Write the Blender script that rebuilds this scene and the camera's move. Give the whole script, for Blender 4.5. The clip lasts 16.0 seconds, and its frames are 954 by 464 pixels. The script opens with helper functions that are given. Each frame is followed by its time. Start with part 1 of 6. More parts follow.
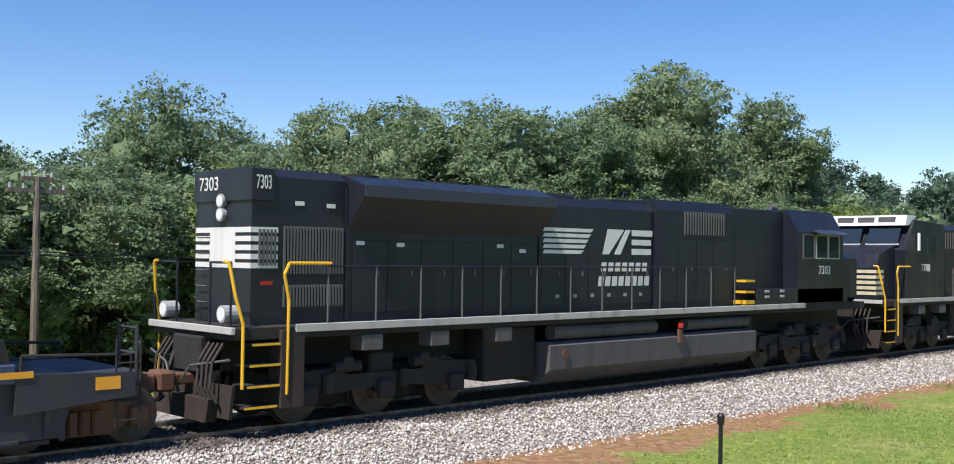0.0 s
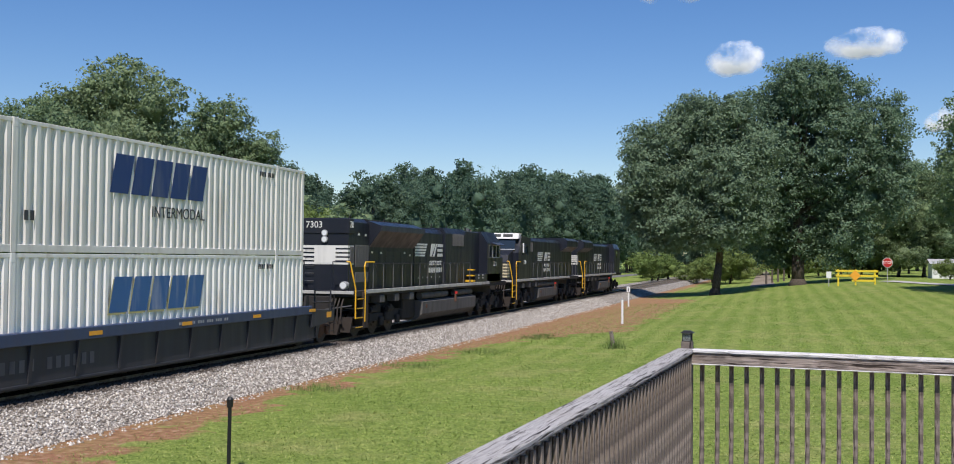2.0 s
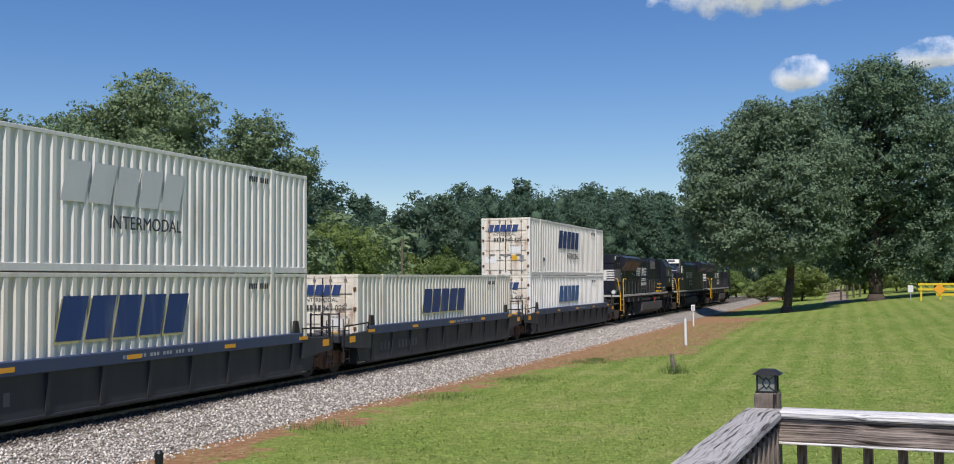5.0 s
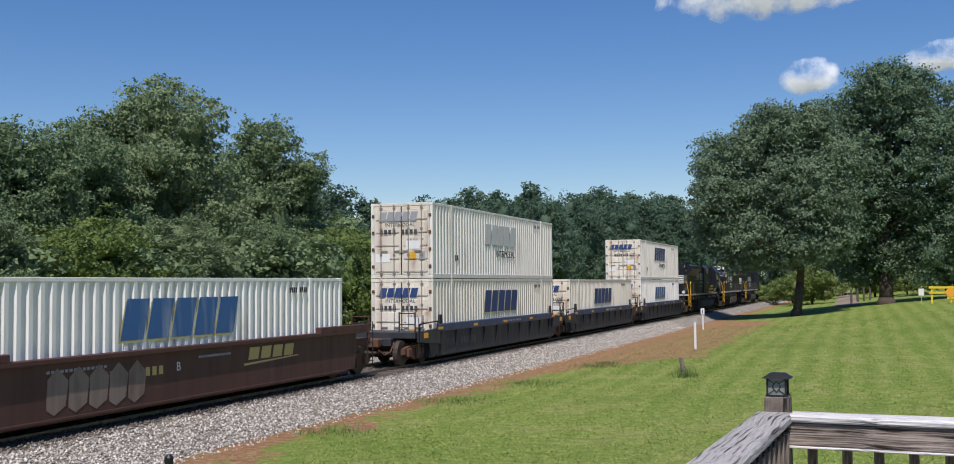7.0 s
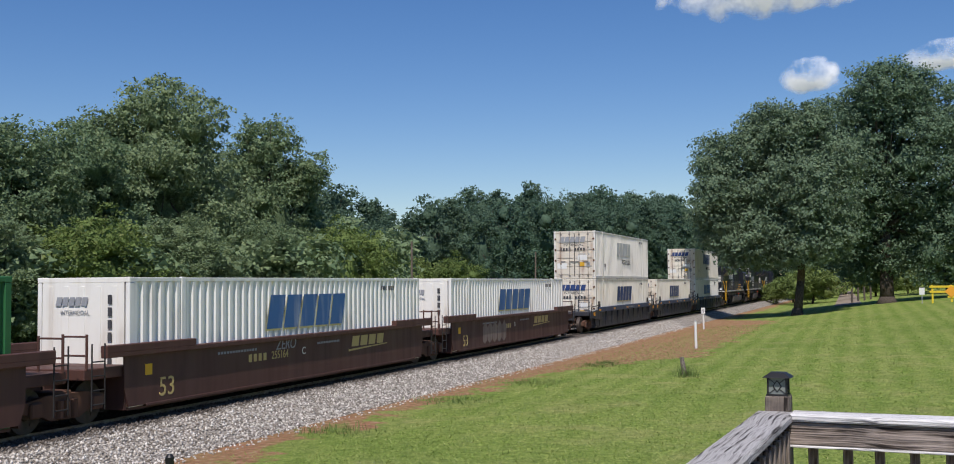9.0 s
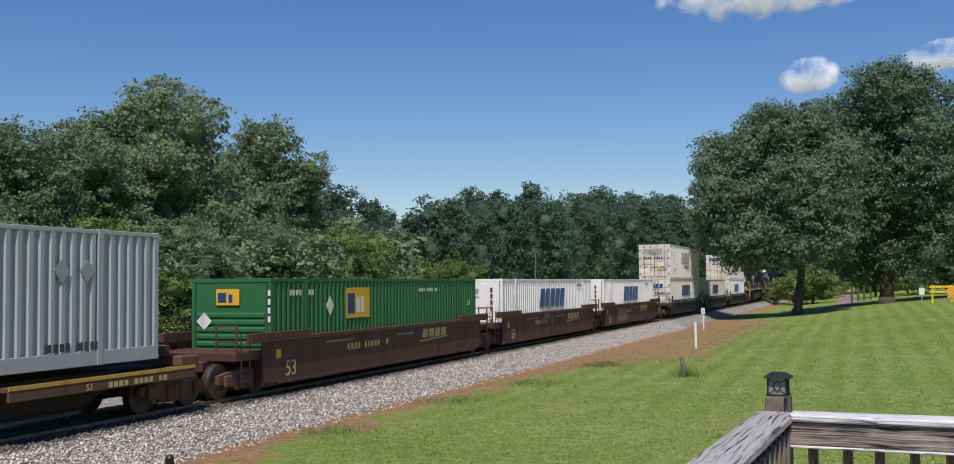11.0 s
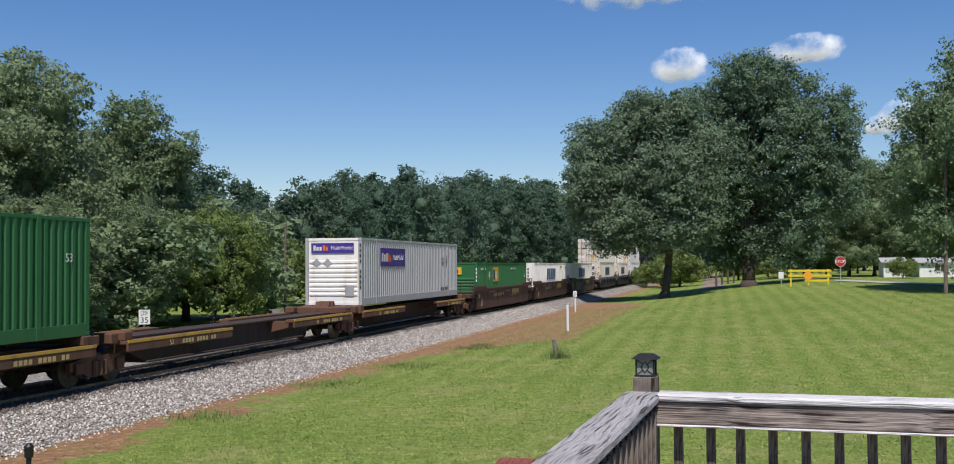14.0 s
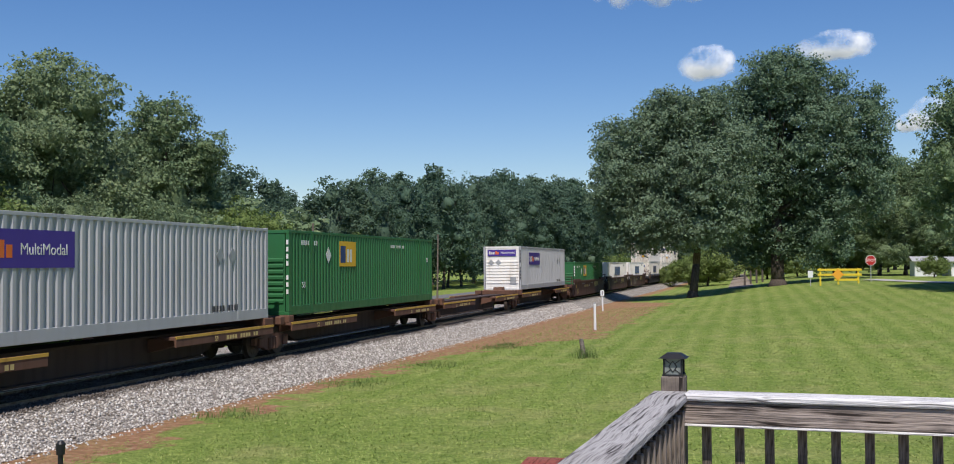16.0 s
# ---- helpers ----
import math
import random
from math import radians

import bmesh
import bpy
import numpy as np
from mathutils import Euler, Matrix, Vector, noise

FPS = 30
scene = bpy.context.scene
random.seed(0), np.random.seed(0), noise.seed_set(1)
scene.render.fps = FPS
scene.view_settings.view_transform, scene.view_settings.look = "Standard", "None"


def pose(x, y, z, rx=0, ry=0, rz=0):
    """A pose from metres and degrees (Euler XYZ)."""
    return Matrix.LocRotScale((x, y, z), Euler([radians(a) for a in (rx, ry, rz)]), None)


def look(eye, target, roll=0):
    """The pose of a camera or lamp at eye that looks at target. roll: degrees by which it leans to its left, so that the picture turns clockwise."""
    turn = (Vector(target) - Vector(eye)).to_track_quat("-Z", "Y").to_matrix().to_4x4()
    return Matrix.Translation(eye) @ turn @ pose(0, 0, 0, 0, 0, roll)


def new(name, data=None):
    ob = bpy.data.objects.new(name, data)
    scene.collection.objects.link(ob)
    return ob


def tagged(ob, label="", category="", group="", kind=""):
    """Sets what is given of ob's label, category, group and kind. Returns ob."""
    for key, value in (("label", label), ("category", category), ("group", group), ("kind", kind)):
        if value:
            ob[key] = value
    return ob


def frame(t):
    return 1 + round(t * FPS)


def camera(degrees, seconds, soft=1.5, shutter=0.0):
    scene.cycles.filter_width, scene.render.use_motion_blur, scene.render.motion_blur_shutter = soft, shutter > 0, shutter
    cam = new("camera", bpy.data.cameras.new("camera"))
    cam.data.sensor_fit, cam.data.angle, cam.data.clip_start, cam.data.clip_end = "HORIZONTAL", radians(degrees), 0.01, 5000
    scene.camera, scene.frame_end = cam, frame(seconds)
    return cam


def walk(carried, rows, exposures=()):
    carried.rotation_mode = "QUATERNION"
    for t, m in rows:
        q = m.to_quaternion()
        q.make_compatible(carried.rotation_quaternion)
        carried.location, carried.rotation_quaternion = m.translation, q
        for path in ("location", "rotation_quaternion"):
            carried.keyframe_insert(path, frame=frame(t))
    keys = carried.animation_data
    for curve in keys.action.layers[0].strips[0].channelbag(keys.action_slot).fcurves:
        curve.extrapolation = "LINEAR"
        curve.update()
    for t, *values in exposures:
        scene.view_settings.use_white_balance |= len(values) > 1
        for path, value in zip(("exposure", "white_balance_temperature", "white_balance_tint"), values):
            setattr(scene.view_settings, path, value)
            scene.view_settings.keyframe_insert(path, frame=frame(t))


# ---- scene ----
# The camera stands on a timber deck beside a railway and pans after a passing train.
# z = 0 is the top of the rails; the track runs along +y, its centre at x = TRACK.
cam = camera(48.62, 16.0, soft=1.0)
walk(cam, [
    (0.0, pose(0.50, -2.30, 3.10, 91.35, -0.70, 46.35)),
    (0.2, pose(0.50, -2.90, 3.10, 91.40, -0.80, 38.00)),
    (0.5, pose(0.48, -3.66, 3.10, 91.45, -0.80, 28.02)),
    (1.0, pose(0.48, -4.16, 3.15, 91.40, -0.59, 21.35)),
    (1.5, pose(0.45, -4.43, 3.17, 91.36, -0.47, 17.42)),
    (2.0, pose(0.44, -4.59, 3.18, 91.38, -0.64, 16.33)),
    (2.5, pose(0.43, -4.55, 3.18, 91.24, -0.83, 16.33)),
    (3.0, pose(0.22, -2.41, 3.09, 91.20, -0.45, 17.08)),
    (3.5, pose(0, 0, 2.95, 92.18, 0.31, 17.91)),
    (4.0, pose(0, 0, 2.95, 92.35, 0.37, 17.98)),
    (4.5, pose(0, 0, 2.95, 92.50, 0.41, 18.21)),
    (5.0, pose(0, 0, 2.95, 92.60, 0.38, 19.84)),
    (7.5, pose(0, 0, 2.95, 92.82, 0.46, 20.35)),
    (8.0, pose(0, 0, 2.95, 92.80, 0.45, 20.38)),
    (8.5, pose(0, 0, 2.95, 92.80, 0.48, 20.41)),
    (9.0, pose(0, 0, 2.95, 92.79, 0.52, 20.36)),
    (11.5, pose(0, 0, 2.95, 92.82, 0.57, 20.37)),
    (12.0, pose(0, 0, 2.95, 92.83, 0.65, 20.57)),
    (12.5, pose(0, 0, 2.95, 92.66, 0.77, 19.27)),
    (13.0, pose(0, 0, 2.95, 91.96, 0.54, 13.67)),
    (13.5, pose(0, 0, 2.95, 91.81, 0.39, 13.35)),
    (14.0, pose(0, 0, 2.95, 91.84, 0.39, 13.60)),
    (14.5, pose(0, 0, 2.95, 91.83, 0.41, 13.69)),
    (15.0, pose(0, 0, 2.95, 91.81, 0.39, 13.72)),
    (15.5, pose(0, 0, 2.95, 91.82, 0.48, 13.87)),
    (16.0, pose(0, 0, 2.95, 91.80, 0.41, 15.06)),
], exposures=[(t, e, 6400, 15) for t, e in ((0.0, 0.55), (0.5, 0.36), (1.0, 0.18), (2.0, 0.12), (3.5, 0.08), (5.0, 0.02), (7.5, -0.04), (12.3, -0.1), (13.5, -0.1), (14.4, 0.04), (16.0, 0.02))])

TRACK = -16.75
SPEED, GAIN = 12.407, 0.036


def ease(v):
    v = max(0.0, min(1.0, v))
    return v * v * (3 - 2 * v)


def travel(t):
    """How far the train has gone: it gathers speed a little at first."""
    return SPEED * t + 0.5 * GAIN * t * t - 1.0 + 1.28 * ease(t / 4.7) - 0.2 * ease((t - 5) / 4)


# ---- light ----
TO_SUN = Vector((0.15, -0.63, 1.0)).normalized()
world = bpy.data.worlds.new("sky")
scene.world = world
world.use_nodes = True
wn = world.node_tree
sky = wn.nodes.new("ShaderNodeTexSky")
sky.sky_type = "NISHITA"
sky.sun_disc = False
sky.sun_elevation = math.asin(TO_SUN.z)
sky.sun_rotation = math.atan2(TO_SUN.x, TO_SUN.y)
sky.air_density, sky.dust_density, sky.ozone_density = 1.0, 0.1, 3.0
sat = wn.nodes.new("ShaderNodeHueSaturation")
sat.inputs["Saturation"].default_value = 1.28
sat.inputs["Hue"].default_value = 0.508
wn.links.new(sky.outputs[0], sat.inputs["Color"])
wn.links.new(sat.outputs[0], wn.nodes["Background"].inputs[0])
wn.nodes["Background"].inputs[1].default_value = 0.1
sun = new("sun", bpy.data.lights.new("sun", "SUN"))
sun.data.energy, sun.data.angle, sun.data.color = 4.5, radians(0.53), (1.0, 0.95, 0.87)
sun.matrix_world = look(TO_SUN * 100, (0, 0, 0))


# ---- materials ----
class Nodes:
    """A short way to write a node material."""

    def __init__(self, name, rough=0.6, metal=0.0, spec=0.5):
        self.mat = bpy.data.materials.new(name)
        self.mat.use_nodes = True
        self.t = self.mat.node_tree
        self.b = self.t.nodes["Principled BSDF"]
        self.b.inputs["Roughness"].default_value = rough
        self.b.inputs["Metallic"].default_value = metal
        self.b.inputs["Specular IOR Level"].default_value = spec

    def node(self, kind, **inputs):
        n = self.t.nodes.new("ShaderNode" + kind)
        for k, v in inputs.items():
            self.put(n.inputs[k.replace("_", " ")], v)
        return n

    def put(self, socket, v):
        if hasattr(v, "is_linked"):
            self.t.links.new(v, socket)
        else:
            socket.default_value = v

    def coord(self, which="Object"):
        return self.node("TexCoord").outputs[which]

    def noise(self, vec, scale, detail=4, stretch=None):
        if stretch:
            m = self.node("Mapping")
            self.put(m.inputs["Vector"], vec)
            m.inputs["Scale"].default_value = stretch
            vec = m.outputs[0]
        return self.node("TexNoise", Vector=vec, Scale=scale, Detail=detail).outputs["Fac"]

    def ramp(self, fac, *stops):
        r = self.node("ValToRGB", Fac=fac)
        e = r.color_ramp.elements
        while len(e) < len(stops):
            e.new(0.5)
        for el, (p, c) in zip(e, stops):
            el.position = p
            el.color = (*c, 1) if len(c) == 3 else c
        return r.outputs[0]

    def val(self, fac, a, b, lo=0.0, hi=1.0):
        m = self.node("MapRange", Value=fac)
        for k, v in zip(("From Min", "From Max", "To Min", "To Max"), (a, b, lo, hi)):
            m.inputs[k].default_value = v
        return m.outputs[0]

    def math(self, op, a, b=0.0):
        m = self.node("Math")
        m.operation = op
        self.put(m.inputs[0], a)
        self.put(m.inputs[1], b)
        return m.outputs[0]

    def mix(self, fac, a, b, how="MIX"):
        m = self.node("Mix")
        m.data_type, m.blend_type = "RGBA", how
        self.put(m.inputs[0], fac)
        for s, v in ((m.inputs[6], a), (m.inputs[7], b)):
            self.put(s, (*v, 1) if isinstance(v, tuple) and len(v) == 3 else v)
        return m.outputs[2]

    def bump(self, height, strength=0.3, dist=0.02):
        n = self.node("Bump", Strength=strength, Distance=dist, Height=height)
        self.t.links.new(n.outputs[0], self.b.inputs["Normal"])

    def done(self, colour=None, rough=None):
        if colour is not None:
            self.put(self.b.inputs["Base Color"], (*colour, 1) if isinstance(colour, tuple) and len(colour) == 3 else colour)
        if rough is not None:
            self.put(self.b.inputs["Roughness"], rough)
        return self.mat


def painted(name, colour, dirt=(0.12, 0.09, 0.06), amount=0.5, rough=0.45, streak=True, scale=0.8, spec=0.4, cover=0.5):
    """Weathered paint: broad fading, vertical streaks of grime, fine speckle."""
    n = Nodes(name, rough, spec=spec)
    c = n.coord()
    broad = n.noise(c, scale, 5)
    st = n.noise(c, 3.0, 6, (1.0, 1.0, 0.12) if streak else None)
    fade = n.mix(n.val(broad, 0.35, 0.75, 0, 0.35), colour, tuple(min(1, v * 0.78 + 0.02) for v in colour))
    mask = n.math("MULTIPLY", n.val(st, cover, cover + 0.28), n.val(broad, 0.35, 0.65, 0.2, 1.0))
    col = n.mix(n.math("MULTIPLY", mask, amount), fade, dirt)
    n.bump(n.noise(c, 40, 3), 0.05, 0.005)
    return n.done(col, n.val(st, 0.3, 0.8, rough - 0.08, min(1, rough + 0.2)))


white_box = painted("white_container_paint", (0.86, 0.845, 0.79), (0.30, 0.22, 0.13), 0.55)
cream_box = painted("cream_container_paint", (0.74, 0.70, 0.60), (0.32, 0.19, 0.09), 0.75)
# flank shade is mixed into this grey; the same container's ends stay white
shaded_grey_box = painted("shaded_grey_container_paint", (0.41, 0.415, 0.42), (0.22, 0.19, 0.15), 0.4)
green_box = painted("green_container_paint", (0.024, 0.135, 0.042), (0.03, 0.08, 0.04), 0.4)
rust = painted("rusty_steel", (0.13, 0.062, 0.036), (0.035, 0.024, 0.018), 0.8, 0.8)
door_rust = painted("rust_stained_door", (0.80, 0.75, 0.64), (0.30, 0.14, 0.05), 0.85, 0.55, True, 1.6, 0.4, 0.44)
car_blue = painted("dark_blue_grey_car_paint", (0.032, 0.034, 0.042), (0.07, 0.055, 0.04), 0.6, 0.55)
car_blue_sill = painted("blue_sill_paint", (0.042, 0.062, 0.12), (0.09, 0.08, 0.07), 0.5, 0.5)
car_brown = painted("brown_car_paint", (0.085, 0.036, 0.027), (0.05, 0.03, 0.025), 0.7, 0.6)
car_ochre = painted("weathered_yellow_car_paint", (0.30, 0.15, 0.03), (0.10, 0.05, 0.025), 1.0, 0.7)
yellow = painted("yellow_paint", (0.75, 0.42, 0.02), (0.25, 0.14, 0.04), 0.5, 0.5)
loco_black = painted("black_locomotive_paint", (0.012, 0.0145, 0.023), (0.030, 0.027, 0.025), 0.5, 0.36, spec=0.34)
loco_under = painted("grimy_underframe", (0.022, 0.020, 0.019), (0.06, 0.05, 0.04), 0.8, 0.8)
loco_grey = painted("dusty_grey_tank", (0.10, 0.095, 0.09), (0.05, 0.045, 0.04), 0.8, 0.7)
loco_plate = painted("rust_dusted_plate", (0.045, 0.036, 0.030), (0.10, 0.065, 0.045), 0.9, 0.8, spec=0.2)
sill_white = painted("dirty_white_sill", (0.45, 0.44, 0.41), (0.12, 0.10, 0.08), 0.8, 0.6)
letter_white = painted("white_lettering", (0.72, 0.71, 0.66), (0.3, 0.28, 0.24), 0.6, 0.5)
letter_blue = painted("blue_lettering", (0.02, 0.05, 0.17), (0.25, 0.27, 0.3), 0.5, 0.5)
letter_gold = painted("gold_lettering", (0.55, 0.42, 0.16), (0.2, 0.14, 0.08), 0.5, 0.6)
letter_dark = painted("dark_lettering", (0.05, 0.05, 0.055), (0.3, 0.3, 0.3), 0.3, 0.6)
letter_worn = painted("worn_grey_lettering", (0.11, 0.11, 0.115), (0.04, 0.04, 0.045), 0.9, 0.7)
letter_faint = painted("faded_lettering", (0.30, 0.31, 0.33), (0.5, 0.5, 0.48), 0.8, 0.6)
purple = painted("purple_sign_paint", (0.06, 0.03, 0.25), (0.1, 0.08, 0.2), 0.3, 0.5)
orange = painted("orange_paint", (0.75, 0.16, 0.02), (0.4, 0.15, 0.05), 0.4, 0.5)
red = painted("red_paint", (0.45, 0.025, 0.02), (0.2, 0.05, 0.04), 0.3, 0.5)
white_paint = painted("white_paint", (0.78, 0.78, 0.75), (0.35, 0.3, 0.25), 0.3, 0.5)
black_metal = painted("black_metal", (0.012, 0.012, 0.013), (0.03, 0.025, 0.02), 0.4, 0.45)
galvanised = painted("galvanised_steel", (0.35, 0.36, 0.36), (0.15, 0.12, 0.1), 0.4, 0.45)
n = Nodes("dark_glass", 0.06, 0, 0.7)
glass = n.done((0.02, 0.03, 0.04))
n = Nodes("clear_lens", 0.1)
lens = n.done((0.7, 0.72, 0.72))
n = Nodes("polished_rail", 0.3, 0.9)
rail_steel = n.done(n.ramp(n.noise(n.coord(), 6), (0.3, (0.20, 0.15, 0.12)), (0.7, (0.42, 0.40, 0.38))))
n = Nodes("creosoted_tie", 0.85)
tie_wood = n.done(n.ramp(n.noise(n.coord(), 5, 6, (0.3, 4, 4)), (0.3, (0.05, 0.04, 0.03)), (0.75, (0.17, 0.14, 0.11))))


def weathered(name, dark, light, warm, mildew=0.0):
    """Old bare timber: long grain with dark checks, broad blotches, black mildew."""
    n = Nodes(name, 0.85, spec=0.25)
    o = n.coord()
    way = (14, 14, 0.35) if name.endswith("upright") else (0.35, 14, 14) if name.endswith("across") else (14, 0.35, 14)
    fine = tuple(3.2 * v for v in way)
    swirl = n.noise(o, 1.6, 3)
    at_ = n.node("VectorMath", Vector=o)
    at_.operation = "ADD"
    n.put(at_.inputs[1], n.mix(0.06, (0, 0, 0), n.node("TexNoise", Vector=o, Scale=2.2).outputs["Color"]))
    grain = n.noise(at_.outputs[0], 5, 8, way)
    hair = n.noise(at_.outputs[0], 5, 6, fine)
    col = n.ramp(grain, (0.36, dark), (0.5, light), (0.68, tuple(v * 0.72 for v in light)))
    col = n.mix(n.val(swirl, 0.42, 0.7, 0, 0.6), col, warm)
    check = n.math("MULTIPLY", n.val(grain, 0.34, 0.42, 0.12, 1.0), n.val(hair, 0.32, 0.48, 0.45, 1.0))
    col = n.mix(1.0, col, n.ramp(check, (0, (0.12, 0.11, 0.11)), (1, (1, 1, 1))), "MULTIPLY")
    if mildew:
        spot = n.noise(o, 9, 7, (0.6, 1.6, 1.6))
        col = n.mix(n.val(spot, 0.46, 0.62, 0, mildew), col, (0.022, 0.018, 0.016))
    n.bump(n.math("ADD", grain, n.math("MULTIPLY", hair, 0.5)), 0.8, 0.012)
    return n.done(col)


deck_along = weathered("weathered_timber", (0.17, 0.155, 0.145), (0.50, 0.48, 0.46), (0.36, 0.33, 0.30))
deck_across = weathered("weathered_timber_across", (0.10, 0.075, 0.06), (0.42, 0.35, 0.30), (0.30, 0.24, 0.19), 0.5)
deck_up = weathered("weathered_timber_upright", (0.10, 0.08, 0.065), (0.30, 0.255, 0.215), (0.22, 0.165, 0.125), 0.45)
table_red = weathered("red_stained_timber", (0.20, 0.05, 0.035), (0.34, 0.09, 0.06), (0.28, 0.12, 0.09))


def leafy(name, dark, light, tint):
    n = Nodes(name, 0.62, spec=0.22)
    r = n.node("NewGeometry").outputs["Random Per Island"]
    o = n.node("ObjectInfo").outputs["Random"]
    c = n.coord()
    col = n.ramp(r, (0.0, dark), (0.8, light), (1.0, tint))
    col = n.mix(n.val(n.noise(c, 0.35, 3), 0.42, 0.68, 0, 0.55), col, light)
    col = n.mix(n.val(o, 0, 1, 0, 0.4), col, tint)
    n.bump(n.noise(c, 9, 4), 0.8, 0.12)
    d = n.t.nodes.new("ShaderNodeBsdfTranslucent")
    n.t.links.new(col, d.inputs[0])
    m = n.node("MixShader", Fac=0.3)
    n.t.links.new(n.b.outputs[0], m.inputs[1])
    n.t.links.new(d.outputs[0], m.inputs[2])
    n.t.links.new(m.outputs[0], n.t.nodes["Material Output"].inputs[0])
    return n.done(col)


leaf_oak = leafy("oak_leaves", (0.094, 0.163, 0.104), (0.172, 0.255, 0.152), (0.230, 0.292, 0.178))
leaf_wood = leafy("woodland_leaves", (0.112, 0.185, 0.098), (0.208, 0.292, 0.145), (0.285, 0.340, 0.170))
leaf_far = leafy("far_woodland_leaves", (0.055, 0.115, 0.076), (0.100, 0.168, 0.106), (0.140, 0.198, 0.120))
leaf_bright = leafy("bright_leaves", (0.11, 0.175, 0.05), (0.18, 0.26, 0.07), (0.25, 0.285, 0.095))
n = Nodes("bark", 0.9, spec=0.2)
g = n.noise(n.coord(), 5, 7, (4, 4, 0.7))
n.bump(g, 0.8, 0.05)
bark = n.done(n.ramp(g, (0.3, (0.035, 0.028, 0.022)), (0.7, (0.13, 0.105, 0.085))))

# lawn with mowing stripes, bare red earth along the ballast
n = Nodes("lawn_and_earth", 0.9, spec=0.15)
c = n.coord()
sep = n.node("SeparateXYZ", Vector=c)
X, Y = sep.outputs[0], sep.outputs[1]
fine = n.noise(c, 14, 6)
mid = n.noise(c, 1.1, 5)
big = n.noise(c, 0.12, 4)
wob = n.noise(c, 0.25, 3)
stripe_at = n.math("ADD", n.math("ADD", X, n.math("MULTIPLY", Y, 0.012)), n.math("MULTIPLY", wob, 0.9))
stripe = n.math("SINE", n.math("MULTIPLY", stripe_at, 5.4))
grass = n.ramp(fine, (0.33, (0.075, 0.135, 0.02)), (0.5, (0.185, 0.27, 0.045)), (0.68, (0.34, 0.40, 0.10)))
grass = n.mix(n.val(n.math("MULTIPLY", stripe, n.val(Y, 18, 40)), -1, 1, 0, 0.42), grass, (0.37, 0.40, 0.12))
grass = n.mix(n.val(mid, 0.5, 0.75, 0, 0.45), grass, (0.32, 0.335, 0.11))
grass = n.mix(n.val(n.noise(c, 0.45, 5), 0.52, 0.72, 0, 0.5), grass, (0.40, 0.36, 0.15))
grass = n.mix(n.val(big, 0.5, 0.7, 0, 0.35), grass, (0.12, 0.20, 0.03))
mottle = n.noise(c, 3.4, 6)
grass = n.mix(n.val(mottle, 0.40, 0.58, 0.36, 0.0), grass, (0.085, 0.15, 0.022))
earth = n.ramp(n.noise(c, 5, 6), (0.3, (0.22, 0.10, 0.06)), (0.55, (0.38, 0.19, 0.115)), (0.8, (0.54, 0.36, 0.26)))
edge = n.math("ADD", X, n.math("ADD", n.math("MULTIPLY", n.val(mid, 0.3, 0.7, -1, 1), 0.9), n.math("MULTIPLY", n.val(big, 0.3, 0.7, -1, 1), 0.7)))
patch = n.math("MULTIPLY", n.val(Y, 40, 50), n.val(Y, 100, 90))
edge = n.math("SUBTRACT", edge, n.math("MULTIPLY", patch, 4.5))
near_earth = n.val(edge, -11.95, -12.35)
far_side = n.val(X, -20.0, -19.0)
bare = n.math("MULTIPLY", near_earth, far_side)
worn = n.val(n.math("ADD", fine, n.math("MULTIPLY", mid, 0.6)), 0.62, 0.9)
bare = n.math("MULTIPLY", bare, n.val(worn, 0, 1, 1.0, 0.74))
n.bump(n.math("ADD", fine, n.math("MULTIPLY", n.noise(c, 60, 3), 0.6)), 0.9, 0.06)
lawn_mat = n.done(n.mix(bare, grass, earth))

# ballast: crushed stone
def stone_mat(name, vec_scale):
    n = Nodes(name, 0.85, spec=0.25)
    c = n.coord()
    v = n.node("TexVoronoi", Vector=c, Scale=vec_scale)
    sep = n.node("SeparateColor", Color=v.outputs["Color"])
    col = n.ramp(sep.outputs[0], (0.0, (0.19, 0.165, 0.135)), (0.5, (0.44, 0.405, 0.355)), (1.0, (0.70, 0.65, 0.58)))
    gap = n.val(v.outputs["Distance"], 0.25, 0.6, 1.0, 0.3)
    col = n.mix(1.0, col, n.ramp(gap, (0.2, (0.5, 0.48, 0.46)), (1, (1, 1, 1))), "MULTIPLY")
    # the train's shadow is painted into the stone colour along the track
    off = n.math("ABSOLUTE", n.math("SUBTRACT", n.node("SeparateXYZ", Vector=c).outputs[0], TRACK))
    train_shade = n.val(n.math("ADD", off, n.math("MULTIPLY", n.noise(c, 0.8, 4), 0.7)), 2.3, 1.85, 0, 0.86)
    col = n.mix(train_shade, col, (0.05, 0.038, 0.03))
    n.bump(v.outputs["Distance"], 1.0, -0.05)
    return n.done(col)


